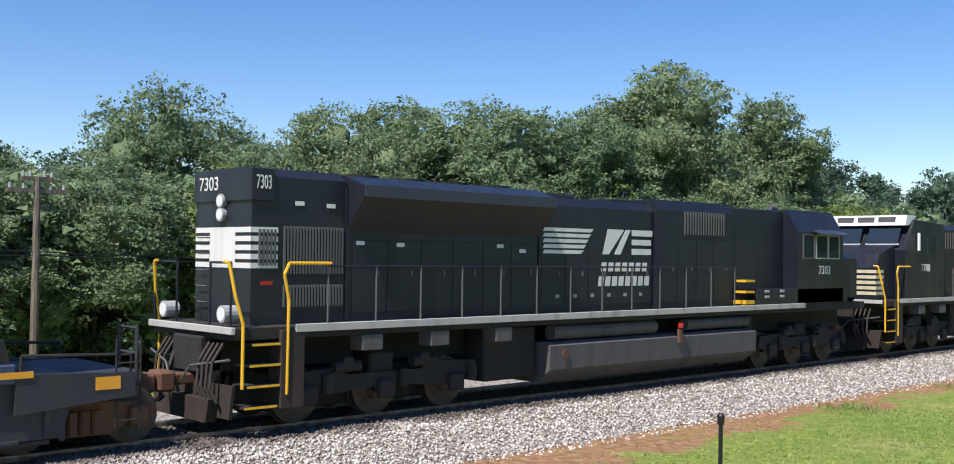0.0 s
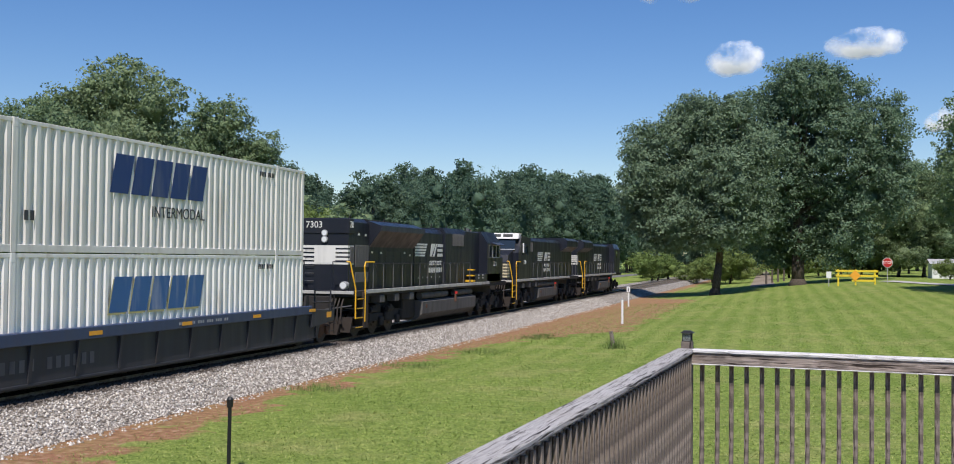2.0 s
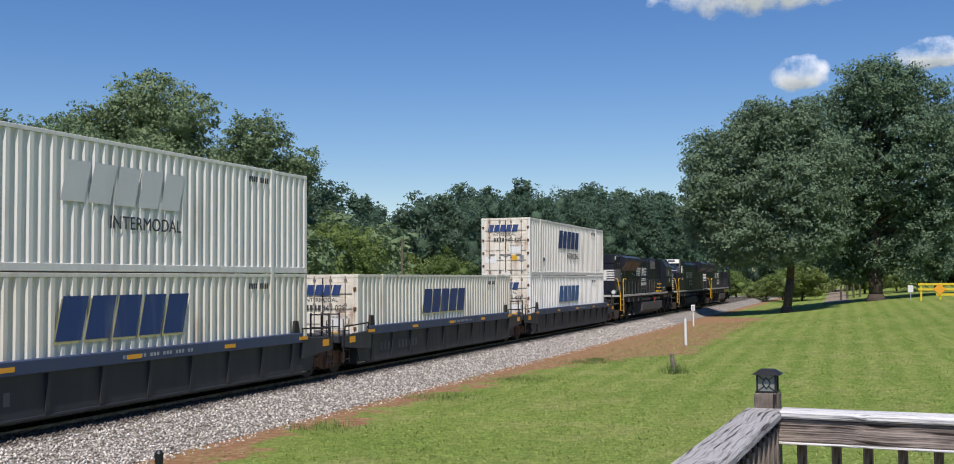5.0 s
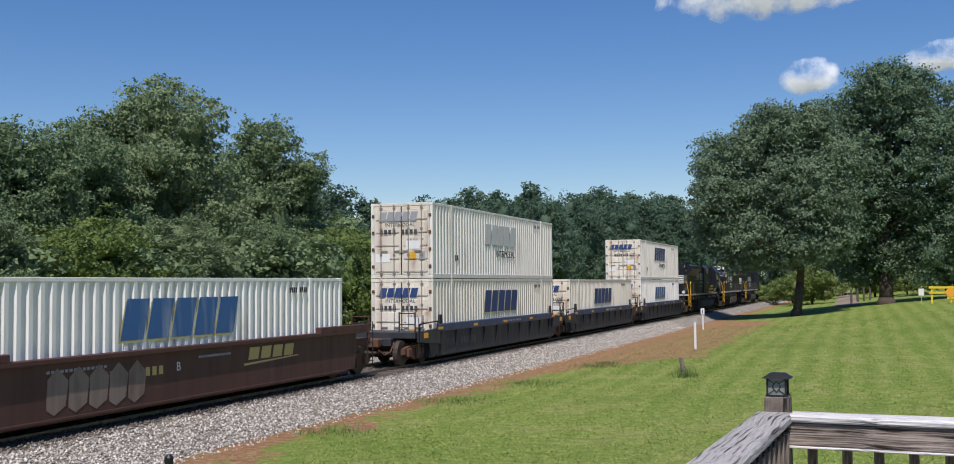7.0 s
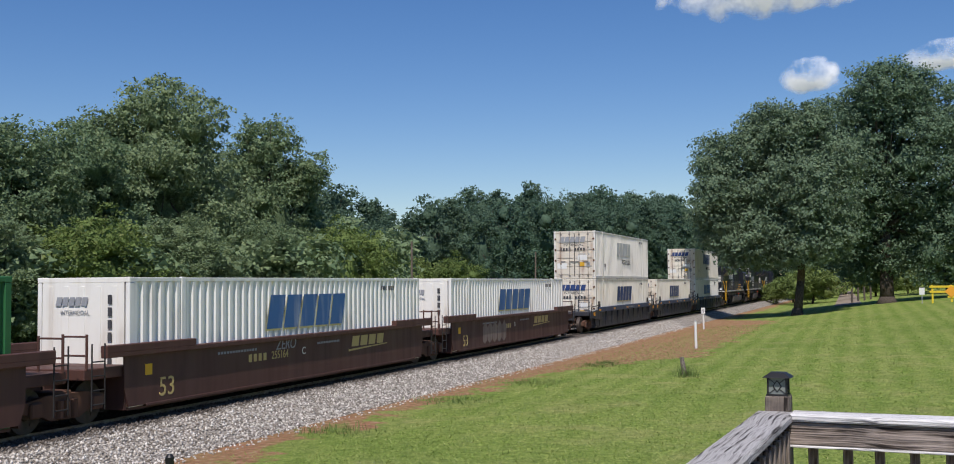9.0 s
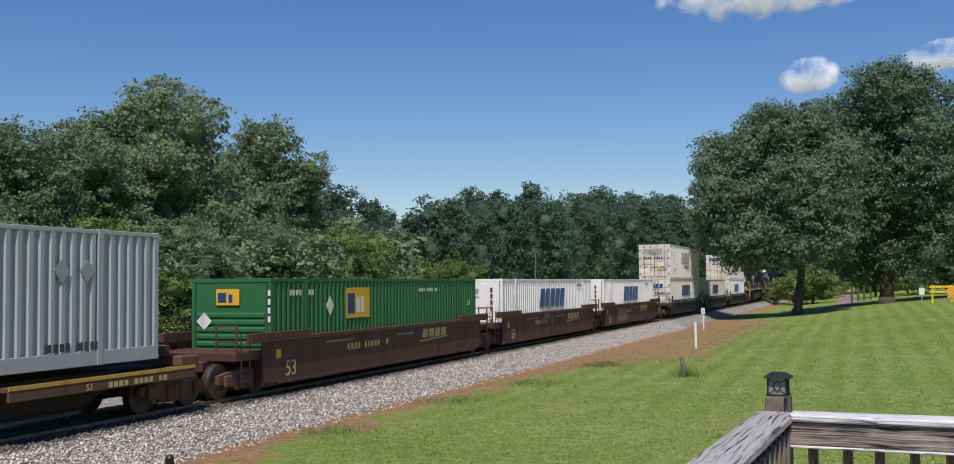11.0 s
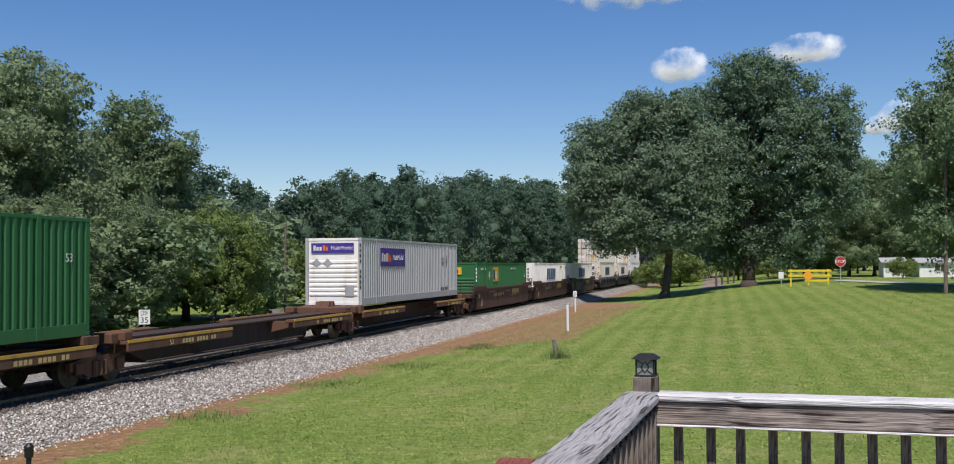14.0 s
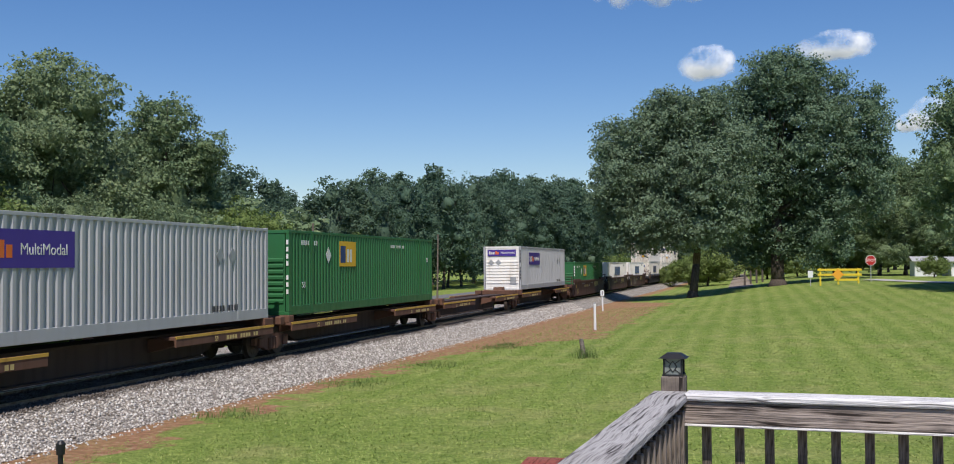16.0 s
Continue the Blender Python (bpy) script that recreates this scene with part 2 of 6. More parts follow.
ballast_mat = stone_mat("crushed_stone", 16.0)
n = Nodes("loose_stone", 0.85, spec=0.25)
r = n.node("NewGeometry").outputs["Random Per Island"]
# the same painted train shadow, mixed into the loose stones
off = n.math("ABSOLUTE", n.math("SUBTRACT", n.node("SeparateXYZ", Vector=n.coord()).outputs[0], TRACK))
train_shade = n.val(n.math("ADD", off, n.math("MULTIPLY", n.noise(n.coord(), 0.8, 4), 0.7)), 2.3, 1.85, 0, 0.86)
stone_one = n.done(n.mix(train_shade, n.ramp(r, (0.0, (0.18, 0.15, 0.12)), (0.35, (0.42, 0.38, 0.33)), (0.75, (0.63, 0.585, 0.52)), (1.0, (0.80, 0.76, 0.70))), (0.06, 0.045, 0.035)))
n = Nodes("concrete", 0.85, spec=0.3)
concrete = n.done(n.ramp(n.noise(n.coord(), 0.8, 8), (0.3, (0.36, 0.34, 0.31)), (0.7, (0.52, 0.50, 0.46))))
n = Nodes("lane_gravel", 0.9, spec=0.2)
lane_gravel = n.done(n.ramp(n.noise(n.coord(), 3, 6), (0.3, (0.20, 0.155, 0.11)), (0.7, (0.36, 0.30, 0.23))))
n = Nodes("cloud_white", 1.0, spec=0.0)
c = n.coord("Generated")
q = n.node("VectorMath", Vector=c)
q.operation = "SUBTRACT"
q.inputs[1].default_value = (0.5, 0.5, 0.42)
q2 = n.node("VectorMath", Vector=q.outputs[0])
q2.operation = "LENGTH"
obj = n.coord()
puff = n.noise(obj, 0.012, 7)
body = n.math("SUBTRACT", n.math("ADD", n.math("MULTIPLY", puff, 0.75), 0.08), q2.outputs["Value"])
n.put(n.b.inputs["Alpha"], n.val(body, -0.02, 0.2, 0.0, 0.97))
cloud_mat = n.done(n.ramp(n.noise(obj, 0.02, 6), (0.3, (0.85, 0.87, 0.9)), (0.7, (1.0, 1.0, 1.0))))


# ---- mesh building ----
class Geo:
    """Vertices and faces of one mesh."""

    def __init__(self):
        self.v, self.f = [], []

    def add(self, verts, faces):
        k = len(self.v)
        self.v += [tuple(p) for p in verts]
        self.f += [tuple(i + k for i in f) for f in faces]
        return self

    def box(self, x0, x1, y0, y1, z0, z1, c=0.0):
        """A box, its edges chamfered by c."""
        if c <= 0:
            v = [(x, y, z) for x in (x0, x1) for y in (y0, y1) for z in (z0, z1)]
            return self.add(v, [(0, 1, 3, 2), (4, 6, 7, 5), (0, 4, 5, 1), (2, 3, 7, 6), (0, 2, 6, 4), (1, 5, 7, 3)])
        lo, hi = (x0, y0, z0), (x1, y1, z1)
        v, idx = [], {}
        for s in [(a, b, d) for a in (0, 1) for b in (0, 1) for d in (0, 1)]:
            for ax in range(3):
                p = [(hi if s[i] else lo)[i] + (0 if i == ax else (-c if s[i] else c)) for i in range(3)]
                idx[s, ax] = len(v)
                v.append(p)
        f = []
        for ax in range(3):
            o = [i for i in range(3) if i != ax]
            for s in (0, 1):
                ring = []
                for a, b in ((0, 0), (1, 0), (1, 1), (0, 1)):
                    k = [0, 0, 0]
                    k[ax], k[o[0]], k[o[1]] = s, a, b
                    ring.append(idx[tuple(k), ax])
                f.append(ring)
            for a in (0, 1):
                for b in (0, 1):
                    k0, k1 = [0, 0, 0], [0, 0, 0]
                    k0[o[0]], k0[o[1]] = a, b
                    k1[o[0]], k1[o[1]] = a, b
                    k1[ax] = 1
                    k0, k1 = tuple(k0), tuple(k1)
                    f.append([idx[k0, o[0]], idx[k1, o[0]], idx[k1, o[1]], idx[k0, o[1]]])
        for s in [(a, b, d) for a in (0, 1) for b in (0, 1) for d in (0, 1)]:
            f.append([idx[s, 0], idx[s, 1], idx[s, 2]])
        return self.add(v, f)

    def prism(self, outline, axis, a, b):
        """A closed outline in the other two axes (in order), pushed from a to b along an axis."""
        def at(p, q):
            l = list(p)
            l.insert("xyz".index(axis), q)
            return l
        k = len(outline)
        v = [at(p, a) for p in outline] + [at(p, b) for p in outline]
        f = [tuple(range(k)), tuple(range(2 * k - 1, k - 1, -1))]
        f += [(i, (i + 1) % k, k + (i + 1) % k, k + i) for i in range(k)]
        return self.add(v, f)

    def cyl(self, p, q, r, r2=None, n=10):
        p, q = Vector(p), Vector(q)
        r2 = r if r2 is None else r2
        d = (q - p).normalized()
        u = d.orthogonal().normalized()
        w = d.cross(u)
        ring = [(u * math.cos(2 * math.pi * i / n) + w * math.sin(2 * math.pi * i / n)) for i in range(n)]
        v = [p + x * r for x in ring] + [q + x * r2 for x in ring]
        f = [(i, (i + 1) % n, n + (i + 1) % n, n + i) for i in range(n)]
        return self.add(v, f + [tuple(range(n))[::-1], tuple(range(n, 2 * n))])

    def tube(self, pts, r, n=7):
        for a, b in zip(pts, pts[1:]):
            self.cyl(a, b, r, n=n)
        return self

    def mesh(self, name, mat, smooth=False):
        me = bpy.data.meshes.new(name)
        me.from_pydata(self.v, [], self.f)
        b = bmesh.new()
        b.from_mesh(me)
        bmesh.ops.recalc_face_normals(b, faces=b.faces[:])
        b.to_mesh(me)
        b.free()
        me.materials.append(mat)
        if smooth:
            me.polygons.foreach_set("use_smooth", [True] * len(me.polygons))
        return me


def part(name, geo, mat, parent=None, label="", smooth=False):
    ob = new(name, geo.mesh(name, mat, smooth) if isinstance(geo, Geo) else geo)
    ob.parent = parent
    if label:
        tagged(ob, label)
    return ob


def thing(name, label, category, group="", at=None):
    ob = new(name)
    if at is not None:
        ob.matrix_world = at
    return tagged(ob, label, category, group)


def setting(name, geo, mat, label, smooth=False):
    return tagged(part(name, geo, mat, None, label, smooth), kind="structure")


def quads_mesh(name, verts, faces, mat):
    """A mesh from arrays, all faces of one size."""
    me = bpy.data.meshes.new(name)
    k = faces.shape[1]
    me.vertices.add(len(verts))
    me.vertices.foreach_set("co", np.asarray(verts, np.float32).ravel())
    me.loops.add(faces.size)
    me.loops.foreach_set("vertex_index", faces.ravel().astype(np.int32))
    me.polygons.add(len(faces))
    me.polygons.foreach_set("loop_start", np.arange(0, faces.size, k, dtype=np.int32))
    me.update(calc_edges=True)
    me.validate()
    me.materials.append(mat)
    return me


def lettering(name, text, size, mat, parent, m, label="", shear=0.0, depth=0.004):
    """Readable writing as a thin raised mesh."""
    cu = bpy.data.curves.new(name, "FONT")
    cu.body, cu.size, cu.extrude, cu.shear = text, size, depth, shear
    cu.align_x, cu.align_y = "CENTER", "CENTER"
    tmp = bpy.data.objects.new(name, cu)
    me = bpy.data.meshes.new_from_object(tmp)
    bpy.data.objects.remove(tmp)
    me.materials.append(mat)
    ob = part(name, me, mat, parent, label)
    ob.matrix_local = m
    return ob


# Writing on the near flank (+x) and on the rear end (-y) of a thing.
def flank(x, y, z):
    return pose(x, y, z, 90, 0, 90)


def rear(x, y, z):
    return pose(x, y, z, 90, 0, 0)


# ---- ground ----
def ground_z(x, y):
    z = -0.62 + 2.0 * ease((x + 14) / 26) * ease((y - 15) / 95)
    z -= 0.25 * ease((-20 - x) / 8)
    if -13 < x < 40 and y < 150:
        z += 0.06 * noise.noise(Vector((x * 0.12, y * 0.12, 3))) * ease((x + 13) / 5)
    z += 0.25 * ease((x - 6) / 8) * ease((y - 38) / 12) * ease((80 - y) / 25)
    if abs(x - TRACK) < 3:
        z = -0.75
    return z


def axis_lines(stops):
    out = []
    for (a, step), (b, _) in zip(stops, stops[1:]):
        out += list(np.arange(a, b, step))
    return out + [stops[-1][0]]


def build_ground():
    xs = axis_lines([(-900, 100), (-100, 10), (-40, 2), (-20, 0.5), (-8, 1), (30, 3), (60, 15), (150, 75), (900, 1)])
    ys = axis_lines([(-300, 50), (-50, 5), (0, 1), (60, 2), (140, 5), (300, 50), (1000, 250), (2500, 1)])
    v = np.array([(x, y, ground_z(x, y)) for y in ys for x in xs])
    k = len(xs)
    f = np.array([(j * k + i, j * k + i + 1, (j + 1) * k + i + 1, (j + 1) * k + i) for j in range(len(ys) - 1) for i in range(k - 1)])
    me = quads_mesh("ground", v, f, lawn_mat)
    me.polygons.foreach_set("use_smooth", [True] * len(me.polygons))
    tagged(new("ground", me), "mown green lawn with bare red earth along the ballast", "ground", kind="structure")


build_ground()


def build_track():
    g = Geo()
    out = [(-7.2, -0.95), (-6.8, -0.67), (-3.2, -0.6), (-1.95, -0.16), (-1.5, -0.1), (1.6, -0.1), (2.0, -0.16), (3.1, -0.62), (3.35, -0.78)]
    ys = axis_lines([(-60, 4), (140, 20), (600, 1)])
    k = len(out)
    g.add([(TRACK + x, y, z) for y in ys for x, z in out], [(j * k + i, j * k + i + 1, (j + 1) * k + i + 1, (j + 1) * k + i) for j in range(len(ys) - 1) for i in range(k - 1)])
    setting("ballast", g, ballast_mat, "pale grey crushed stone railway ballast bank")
    rail = [(-0.07, -0.17), (0.07, -0.17), (0.07, -0.15), (0.012, -0.13), (0.012, -0.05), (0.037, -0.04), (0.037, 0.0), (-0.037, 0.0), (-0.037, -0.04), (-0.012, -0.05), (-0.012, -0.13), (-0.07, -0.15)]
    line = tagged(new("railway_track"), "steel rails on dark timber ties in grey ballast", "railway track", kind="structure")
    for s in (-1, 1):
        part("rail", Geo().prism([(TRACK + s * 0.754 + x, z) for x, z in rail], "y", -60, 600), rail_steel, line, "worn shiny steel rail")
    tie = Geo().box(-1.3, 1.3, -0.115, 0.115, -0.3, -0.085, 0.012).mesh("tie", tie_wood)
    for i in range(300):
        part("tie", tie, None, line).location = (TRACK + random.uniform(-0.04, 0.04), 10 + i * 0.6, random.uniform(-0.01, 0.01))
    g = Geo()
    for i in range(500):
        y = 190 + i * 0.6
        g.box(TRACK - 1.3, TRACK + 1.3, y - 0.115, y + 0.115, -0.3, -0.085)
    tagged(part("tie_row", g, tie_wood, line, "far run of dark timber ties"), kind="stuff")
    # loose stones on the near shoulder, thinning with distance
    rng = np.random.default_rng(4)
    n = 52000
    y = 4 + 80 * rng.random(n) ** 1.6
    u = rng.random(n)
    x = -1.2 + 4.9 * u
    keep = (x < 3.2) | (rng.random(n) < 0.25)
    x, y = x[keep], y[keep]
    n = len(x)
    z = np.interp(x, [p[0] for p in out], [p[1] for p in out])
    z = np.maximum(z, -0.63) + 0.005 + 0.015 * rng.random(n)
    base = np.array([(1, 0, 0), (0, 1, 0), (-1, 0, 0), (0, -1, 0), (0, 0, 1), (0, 0, -1)], float)
    v = base[None] * (0.55 + 0.75 * rng.random((n, 6, 1))) * (0.022 + 0.024 * rng.random((n, 1, 1)))
    v = v + 0.35 * np.abs(v).max(axis=(1, 2), keepdims=True) * (rng.random((n, 6, 3)) - 0.5)
    a = rng.random(n) * 6.28
    rx = v[..., 0] * np.cos(a)[:, None] - v[..., 1] * np.sin(a)[:, None]
    ry = v[..., 0] * np.sin(a)[:, None] + v[..., 1] * np.cos(a)[:, None]
    v = np.stack([rx + x[:, None] + TRACK, ry + y[:, None], v[..., 2] * 0.9 + z[:, None]], -1)
    tri = np.array([(0, 1, 4), (1, 2, 4), (2, 3, 4), (3, 0, 4), (1, 0, 5), (2, 1, 5), (3, 2, 5), (0, 3, 5)])
    f = (np.arange(n)[:, None, None] * 6 + tri[None]).reshape(-1, 3)
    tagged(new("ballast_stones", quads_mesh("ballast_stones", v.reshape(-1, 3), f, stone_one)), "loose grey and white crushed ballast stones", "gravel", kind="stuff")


build_track()


# ---- trees ----
def sphere_faces(rows, cols):
    """A low sphere: unit directions and its quads."""
    v = [(math.sin(math.pi * (a + 0.25) / (rows + 0.5)) * math.cos(2 * math.pi * b / cols), math.sin(math.pi * (a + 0.25) / (rows + 0.5)) * math.sin(2 * math.pi * b / cols), math.cos(math.pi * (a + 0.25) / (rows + 0.5))) for a in range(rows + 1) for b in range(cols)]
    f = [(a * cols + b, (a + 1) * cols + b, (a + 1) * cols + (b + 1) % cols, a * cols + (b + 1) % cols) for a in range(rows) for b in range(cols)]
    return np.array(v), np.array(f)


def leaf_cloud(rng, lobes, clumps, leaves, size):
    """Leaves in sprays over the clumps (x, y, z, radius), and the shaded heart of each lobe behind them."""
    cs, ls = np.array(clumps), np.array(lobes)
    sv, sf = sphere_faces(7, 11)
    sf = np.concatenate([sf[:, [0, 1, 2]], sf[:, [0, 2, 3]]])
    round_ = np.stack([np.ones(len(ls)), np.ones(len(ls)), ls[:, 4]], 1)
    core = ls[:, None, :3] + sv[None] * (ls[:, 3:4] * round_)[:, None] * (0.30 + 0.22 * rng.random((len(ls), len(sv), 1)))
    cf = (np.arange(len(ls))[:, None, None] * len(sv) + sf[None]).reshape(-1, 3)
    # sprays: small flat tufts at the twig ends, the leaves gathered round them
    tufts = max(len(cs) * 4, leaves // 16)
    area = cs[:, 3] ** 2
    own = rng.choice(len(cs), tufts, p=area / area.sum())
    way = rng.normal(size=(tufts, 3))
    way /= np.linalg.norm(way, axis=1, keepdims=True)
    squash = rng.uniform(0.7, 1.25, (len(cs), 3)) * np.array([1, 1, 0.85])
    reach = cs[own, 3] * (0.35 + 0.65 * rng.random(tufts) ** 0.6)
    centre = cs[own, :3] + way * reach[:, None] * squash[own]
    spread = (0.10 + 0.14 * rng.random(tufts)) * cs[own, 3] + size
    idx = rng.integers(0, tufts, leaves)
    jit = np.clip(rng.normal(size=(leaves, 3)), -1.6, 1.6)
    p = centre[idx] + jit * spread[idx, None] * np.array([1, 1, 0.55])
    d = way[idx]
    nrm = 0.8 * d + np.array([0, -0.1, 0.5]) + 0.55 * rng.normal(size=d.shape) + 0.35 * rng.normal(size=(tufts, 3))[idx]
    nrm /= np.linalg.norm(nrm, axis=1, keepdims=True)
    t = np.cross(nrm, rng.normal(size=d.shape))
    t /= np.linalg.norm(t, axis=1, keepdims=True)
    b = np.cross(nrm, t)
    s = (size * (0.6 + 0.8 * rng.random(leaves)))[:, None]
    bend = nrm * s * 0.25
    v = np.stack([p - t * s - b * s * 0.5, p + t * s - b * s * 0.5, p + b * s * 0.9 + bend], 1)
    f = np.arange(leaves * 3).reshape(-1, 3) + core.shape[0] * core.shape[1]
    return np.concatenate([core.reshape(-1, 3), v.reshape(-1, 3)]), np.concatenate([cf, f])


def limbs(g, rng, base, top, r, clumps, count):
    base, top = Vector(base), Vector(top)
    bend = Vector((rng.normal() * 0.25, rng.normal() * 0.25, 0))
    pts = [base.lerp(top, k / 5) + bend * math.sin(k / 5 * 3.1) for k in range(6)]
    for k in range(5):
        g.cyl(pts[k], pts[k + 1], r * (1 - 0.16 * k), r * (1 - 0.16 * (k + 1)), 9)
    g.cyl(base - Vector((0, 0, 0.3)), base + Vector((0, 0, 0.7)), r * 1.7, r, 9)
    for c in rng.choice(len(clumps), min(count, len(clumps)), replace=False):
        q = Vector(clumps[c][:3])
        k = 2 + int(3 * rng.random())
        a = pts[k]
        m = a.lerp(q, 0.5) + Vector((0, 0, -0.06 * (q - a).length))
        g.cyl(a, m, r * 0.32, r * 0.2, 6)
        g.cyl(m, q, r * 0.2, r * 0.06, 6)


def crown_on(rng, lobes, count, clump):
    """Clumps over the skins of the crown's lobes (x, y, z, radius, height factor), those buried in a neighbour left out."""
    lobes = np.array(lobes)
    out = []
    area = lobes[:, 3] ** 2
    while len(out) < count:
        k = rng.choice(len(lobes), p=area / area.sum())
        x, y, z, r, h = lobes[k]
        d = rng.normal(size=3)
        d /= np.linalg.norm(d)
        p = np.array([x, y, z]) + d * r * np.array([1, 1, h]) * rng.uniform(0.66, 0.97)
        q = (p - lobes[:, :3]) / (lobes[:, 3:4] * np.stack([np.ones(len(lobes)), np.ones(len(lobes)), lobes[:, 4]], 1))
        inside = np.linalg.norm(q, axis=1)
        inside[k] = 1
        if inside.min() > 0.62 or rng.random() < 0.12:
            out.append((*p, clump * rng.uniform(0.55, 1.35)))
    return out


def tree_meshes(seed, height, width, low, clump_count, leaves, size, mat, lobes=7, trunk=0.35, shape=None):
    """Trunk with limbs, and a domed crown of lobes made of clumps of leaves."""
    rng = np.random.default_rng(seed)
    mid, half = (height + low) / 2, (height - low) / 2
    lobe = shape
    if lobe is None:
        r0 = width / 2
        lobe = [(0, 0, mid, r0 * 0.74, half * 0.86 / (r0 * 0.74)), (0, 0, height - 0.26 * width, 0.26 * width, 1.0)]
        for k in range(lobes):
            a = 2.4 * k + rng.uniform(-0.4, 0.4)
            h = -0.8 + 1.5 * (k + 0.5) / lobes
            out = math.sqrt(max(0.1, 1 - h * h * (0.9 if h > 0 else 0.5)))
            r = r0 * rng.uniform(0.30, 0.44)
            lobe.append((math.cos(a) * (r0 * out - 0.7 * r), math.sin(a) * (r0 * out - 0.7 * r), mid + h * (half - 0.5 * r), r, rng.uniform(0.8, 1.0)))
    clumps = crown_on(rng, lobe, clump_count, width * (0.082 if shape is None else 0.056))
    clumps = [(x, y, max(z, low + 0.3), r) for x, y, z, r in clumps]
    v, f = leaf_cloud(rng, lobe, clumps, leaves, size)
    g = Geo()
    limbs(g, rng, (0, 0, 0), (0, 0, mid + half * 0.5), trunk, clumps, 16)
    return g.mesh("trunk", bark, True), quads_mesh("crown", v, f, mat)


def plant_tree(meshes, x, y, s, turn, label, group="", stretch=1.0):
    t = thing("tree", label, "tree", group)
    part("trunk", meshes[0], None, t)
    part("crown", meshes[1], None, t)
    t.matrix_world = pose(x, y, ground_z(x, y) - 0.05, 0, 0, turn)
    t.scale = (s * stretch, s * stretch, s)
    return t


def build_trees():
    rng = random.Random(7)
    # the two great oaks on the lawn: lobes as across, up, radius
    def shaped(seed, rows):
        r_ = np.random.default_rng(seed)
        return [(x * 0.95, r_.uniform(-0.45, 0.45) * 6, z * 0.955, r * 0.94, r_.uniform(0.85, 1.0)) for x, z, r in rows]
    lobes_a = shaped(1, ((-6.2, 15.0, 3.1), (-7.4, 11.0, 2.4), (-6.8, 8.2, 2.4), (-2.6, 17.4, 3.2), (0.4, 17.6, 3.0), (-3.4, 11.5, 4.6), (-3.0, 7.4, 3.2), (0.8, 11.5, 4.0), (1.0, 7.2, 2.9), (-5.2, 6.2, 1.7), (3.2, 14.0, 3.2), (2.8, 8.8, 2.8)))
    lobes_b = shaped(2, ((0.4, 21.6, 3.6), (-3.2, 20.2, 3.2), (3.8, 20.6, 3.6), (9.4, 18.4, 2.5), (7.4, 16.0, 3.8), (-2.0, 16.4, 4.8), (3.2, 14.6, 5.4), (-3.4, 10.4, 4.8), (1.8, 8.4, 5.2), (7.0, 9.6, 4.2), (8.8, 12.4, 3.0), (-2.0, 5.4, 3.4), (4.6, 5.0, 3.2), (-4.6, 14.6, 3.6), (-6.0, 9.4, 3.2), (-5.2, 6.8, 2.4), (0.4, 5.4, 2.8)))
    oak_a = tree_meshes(11, 20.5, 19.5, 1.5, 900, 125000, 0.125, leaf_oak, 16, 0.42, lobes_a)
    oak_b = tree_meshes(12, 24.4, 22.5, 2.0, 1150, 155000, 0.125, leaf_oak, 18, 0.7, lobes_b)
    plant_tree(oak_a, -6.2, 100, 1.0, 0, "tall dark green oak with low hanging boughs on the lawn", "oaks on the lawn")
    plant_tree(oak_b, 1.6, 112, 1.0, 0, "broad dark green oak shading the lawn", "oaks on the lawn")
    kinds = [tree_meshes(30 + k, 16, w, 0.5, 620, 60000, 0.10, leaf_wood, 14, 0.22) for k, w in enumerate((10, 11.5, 9, 12))]
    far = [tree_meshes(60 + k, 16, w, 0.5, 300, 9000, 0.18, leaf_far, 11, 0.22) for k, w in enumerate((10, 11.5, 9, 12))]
    pale = tree_meshes(50, 9, 8, 0.3, 240, 18000, 0.09, leaf_bright, 9, 0.12)
    under = tree_meshes(53, 4.5, 6.5, 0.15, 200, 12000, 0.09, leaf_wood, 6, 0.1)
    bush = tree_meshes(51, 4.5, 6.5, 0.15, 180, 10000, 0.09, leaf_bright, 6, 0.1)
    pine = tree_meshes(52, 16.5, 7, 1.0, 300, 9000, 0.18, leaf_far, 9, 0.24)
    wood, n_wood = "broad leafy woodland tree in full summer leaf", "trees of the woodland edge"

    def by_angle(yaw, across, top, kind, label=wood, stretch=1.0, tall=16.0):
        """A tree on the line x = across, seen from the deck at a bearing, its top at an elevation."""
        d = across / math.sin(radians(-yaw))
        y = d * math.cos(radians(yaw))
        h = 2.95 + d * math.tan(radians(top)) - ground_z(across, y)
        return plant_tree(kind, across, y, h / tall, rng.uniform(0, 360), label, n_wood, stretch)

    # large trees behind the track, nearest first
    for yaw, across, top, k, st in ((80, -46, 5.6, 0, 1.1), (74.5, -44, 5.9, 1, 1.1), (65, -40, 9.2, 3, 1.0), (60.5, -36, 6.2, 0, 1.1), (56, -40, 8.6, 1, 1.0),
                                    (52, -44, 8.6, 2, 1.2), (48.2, -40, 9.0, 3, 1.1), (44.5, -38, 8.2, 2, 1.1), (41.5, -40, 8.3, 0, 1.0), (39, -42, 8.8, 3, 1.1),
                                    (37.2, -40, 10.7, 0, 0.95), (34.0, -44, 6.9, 0, 0.9), (31.5, -38, 8.7, 2, 1.0)):
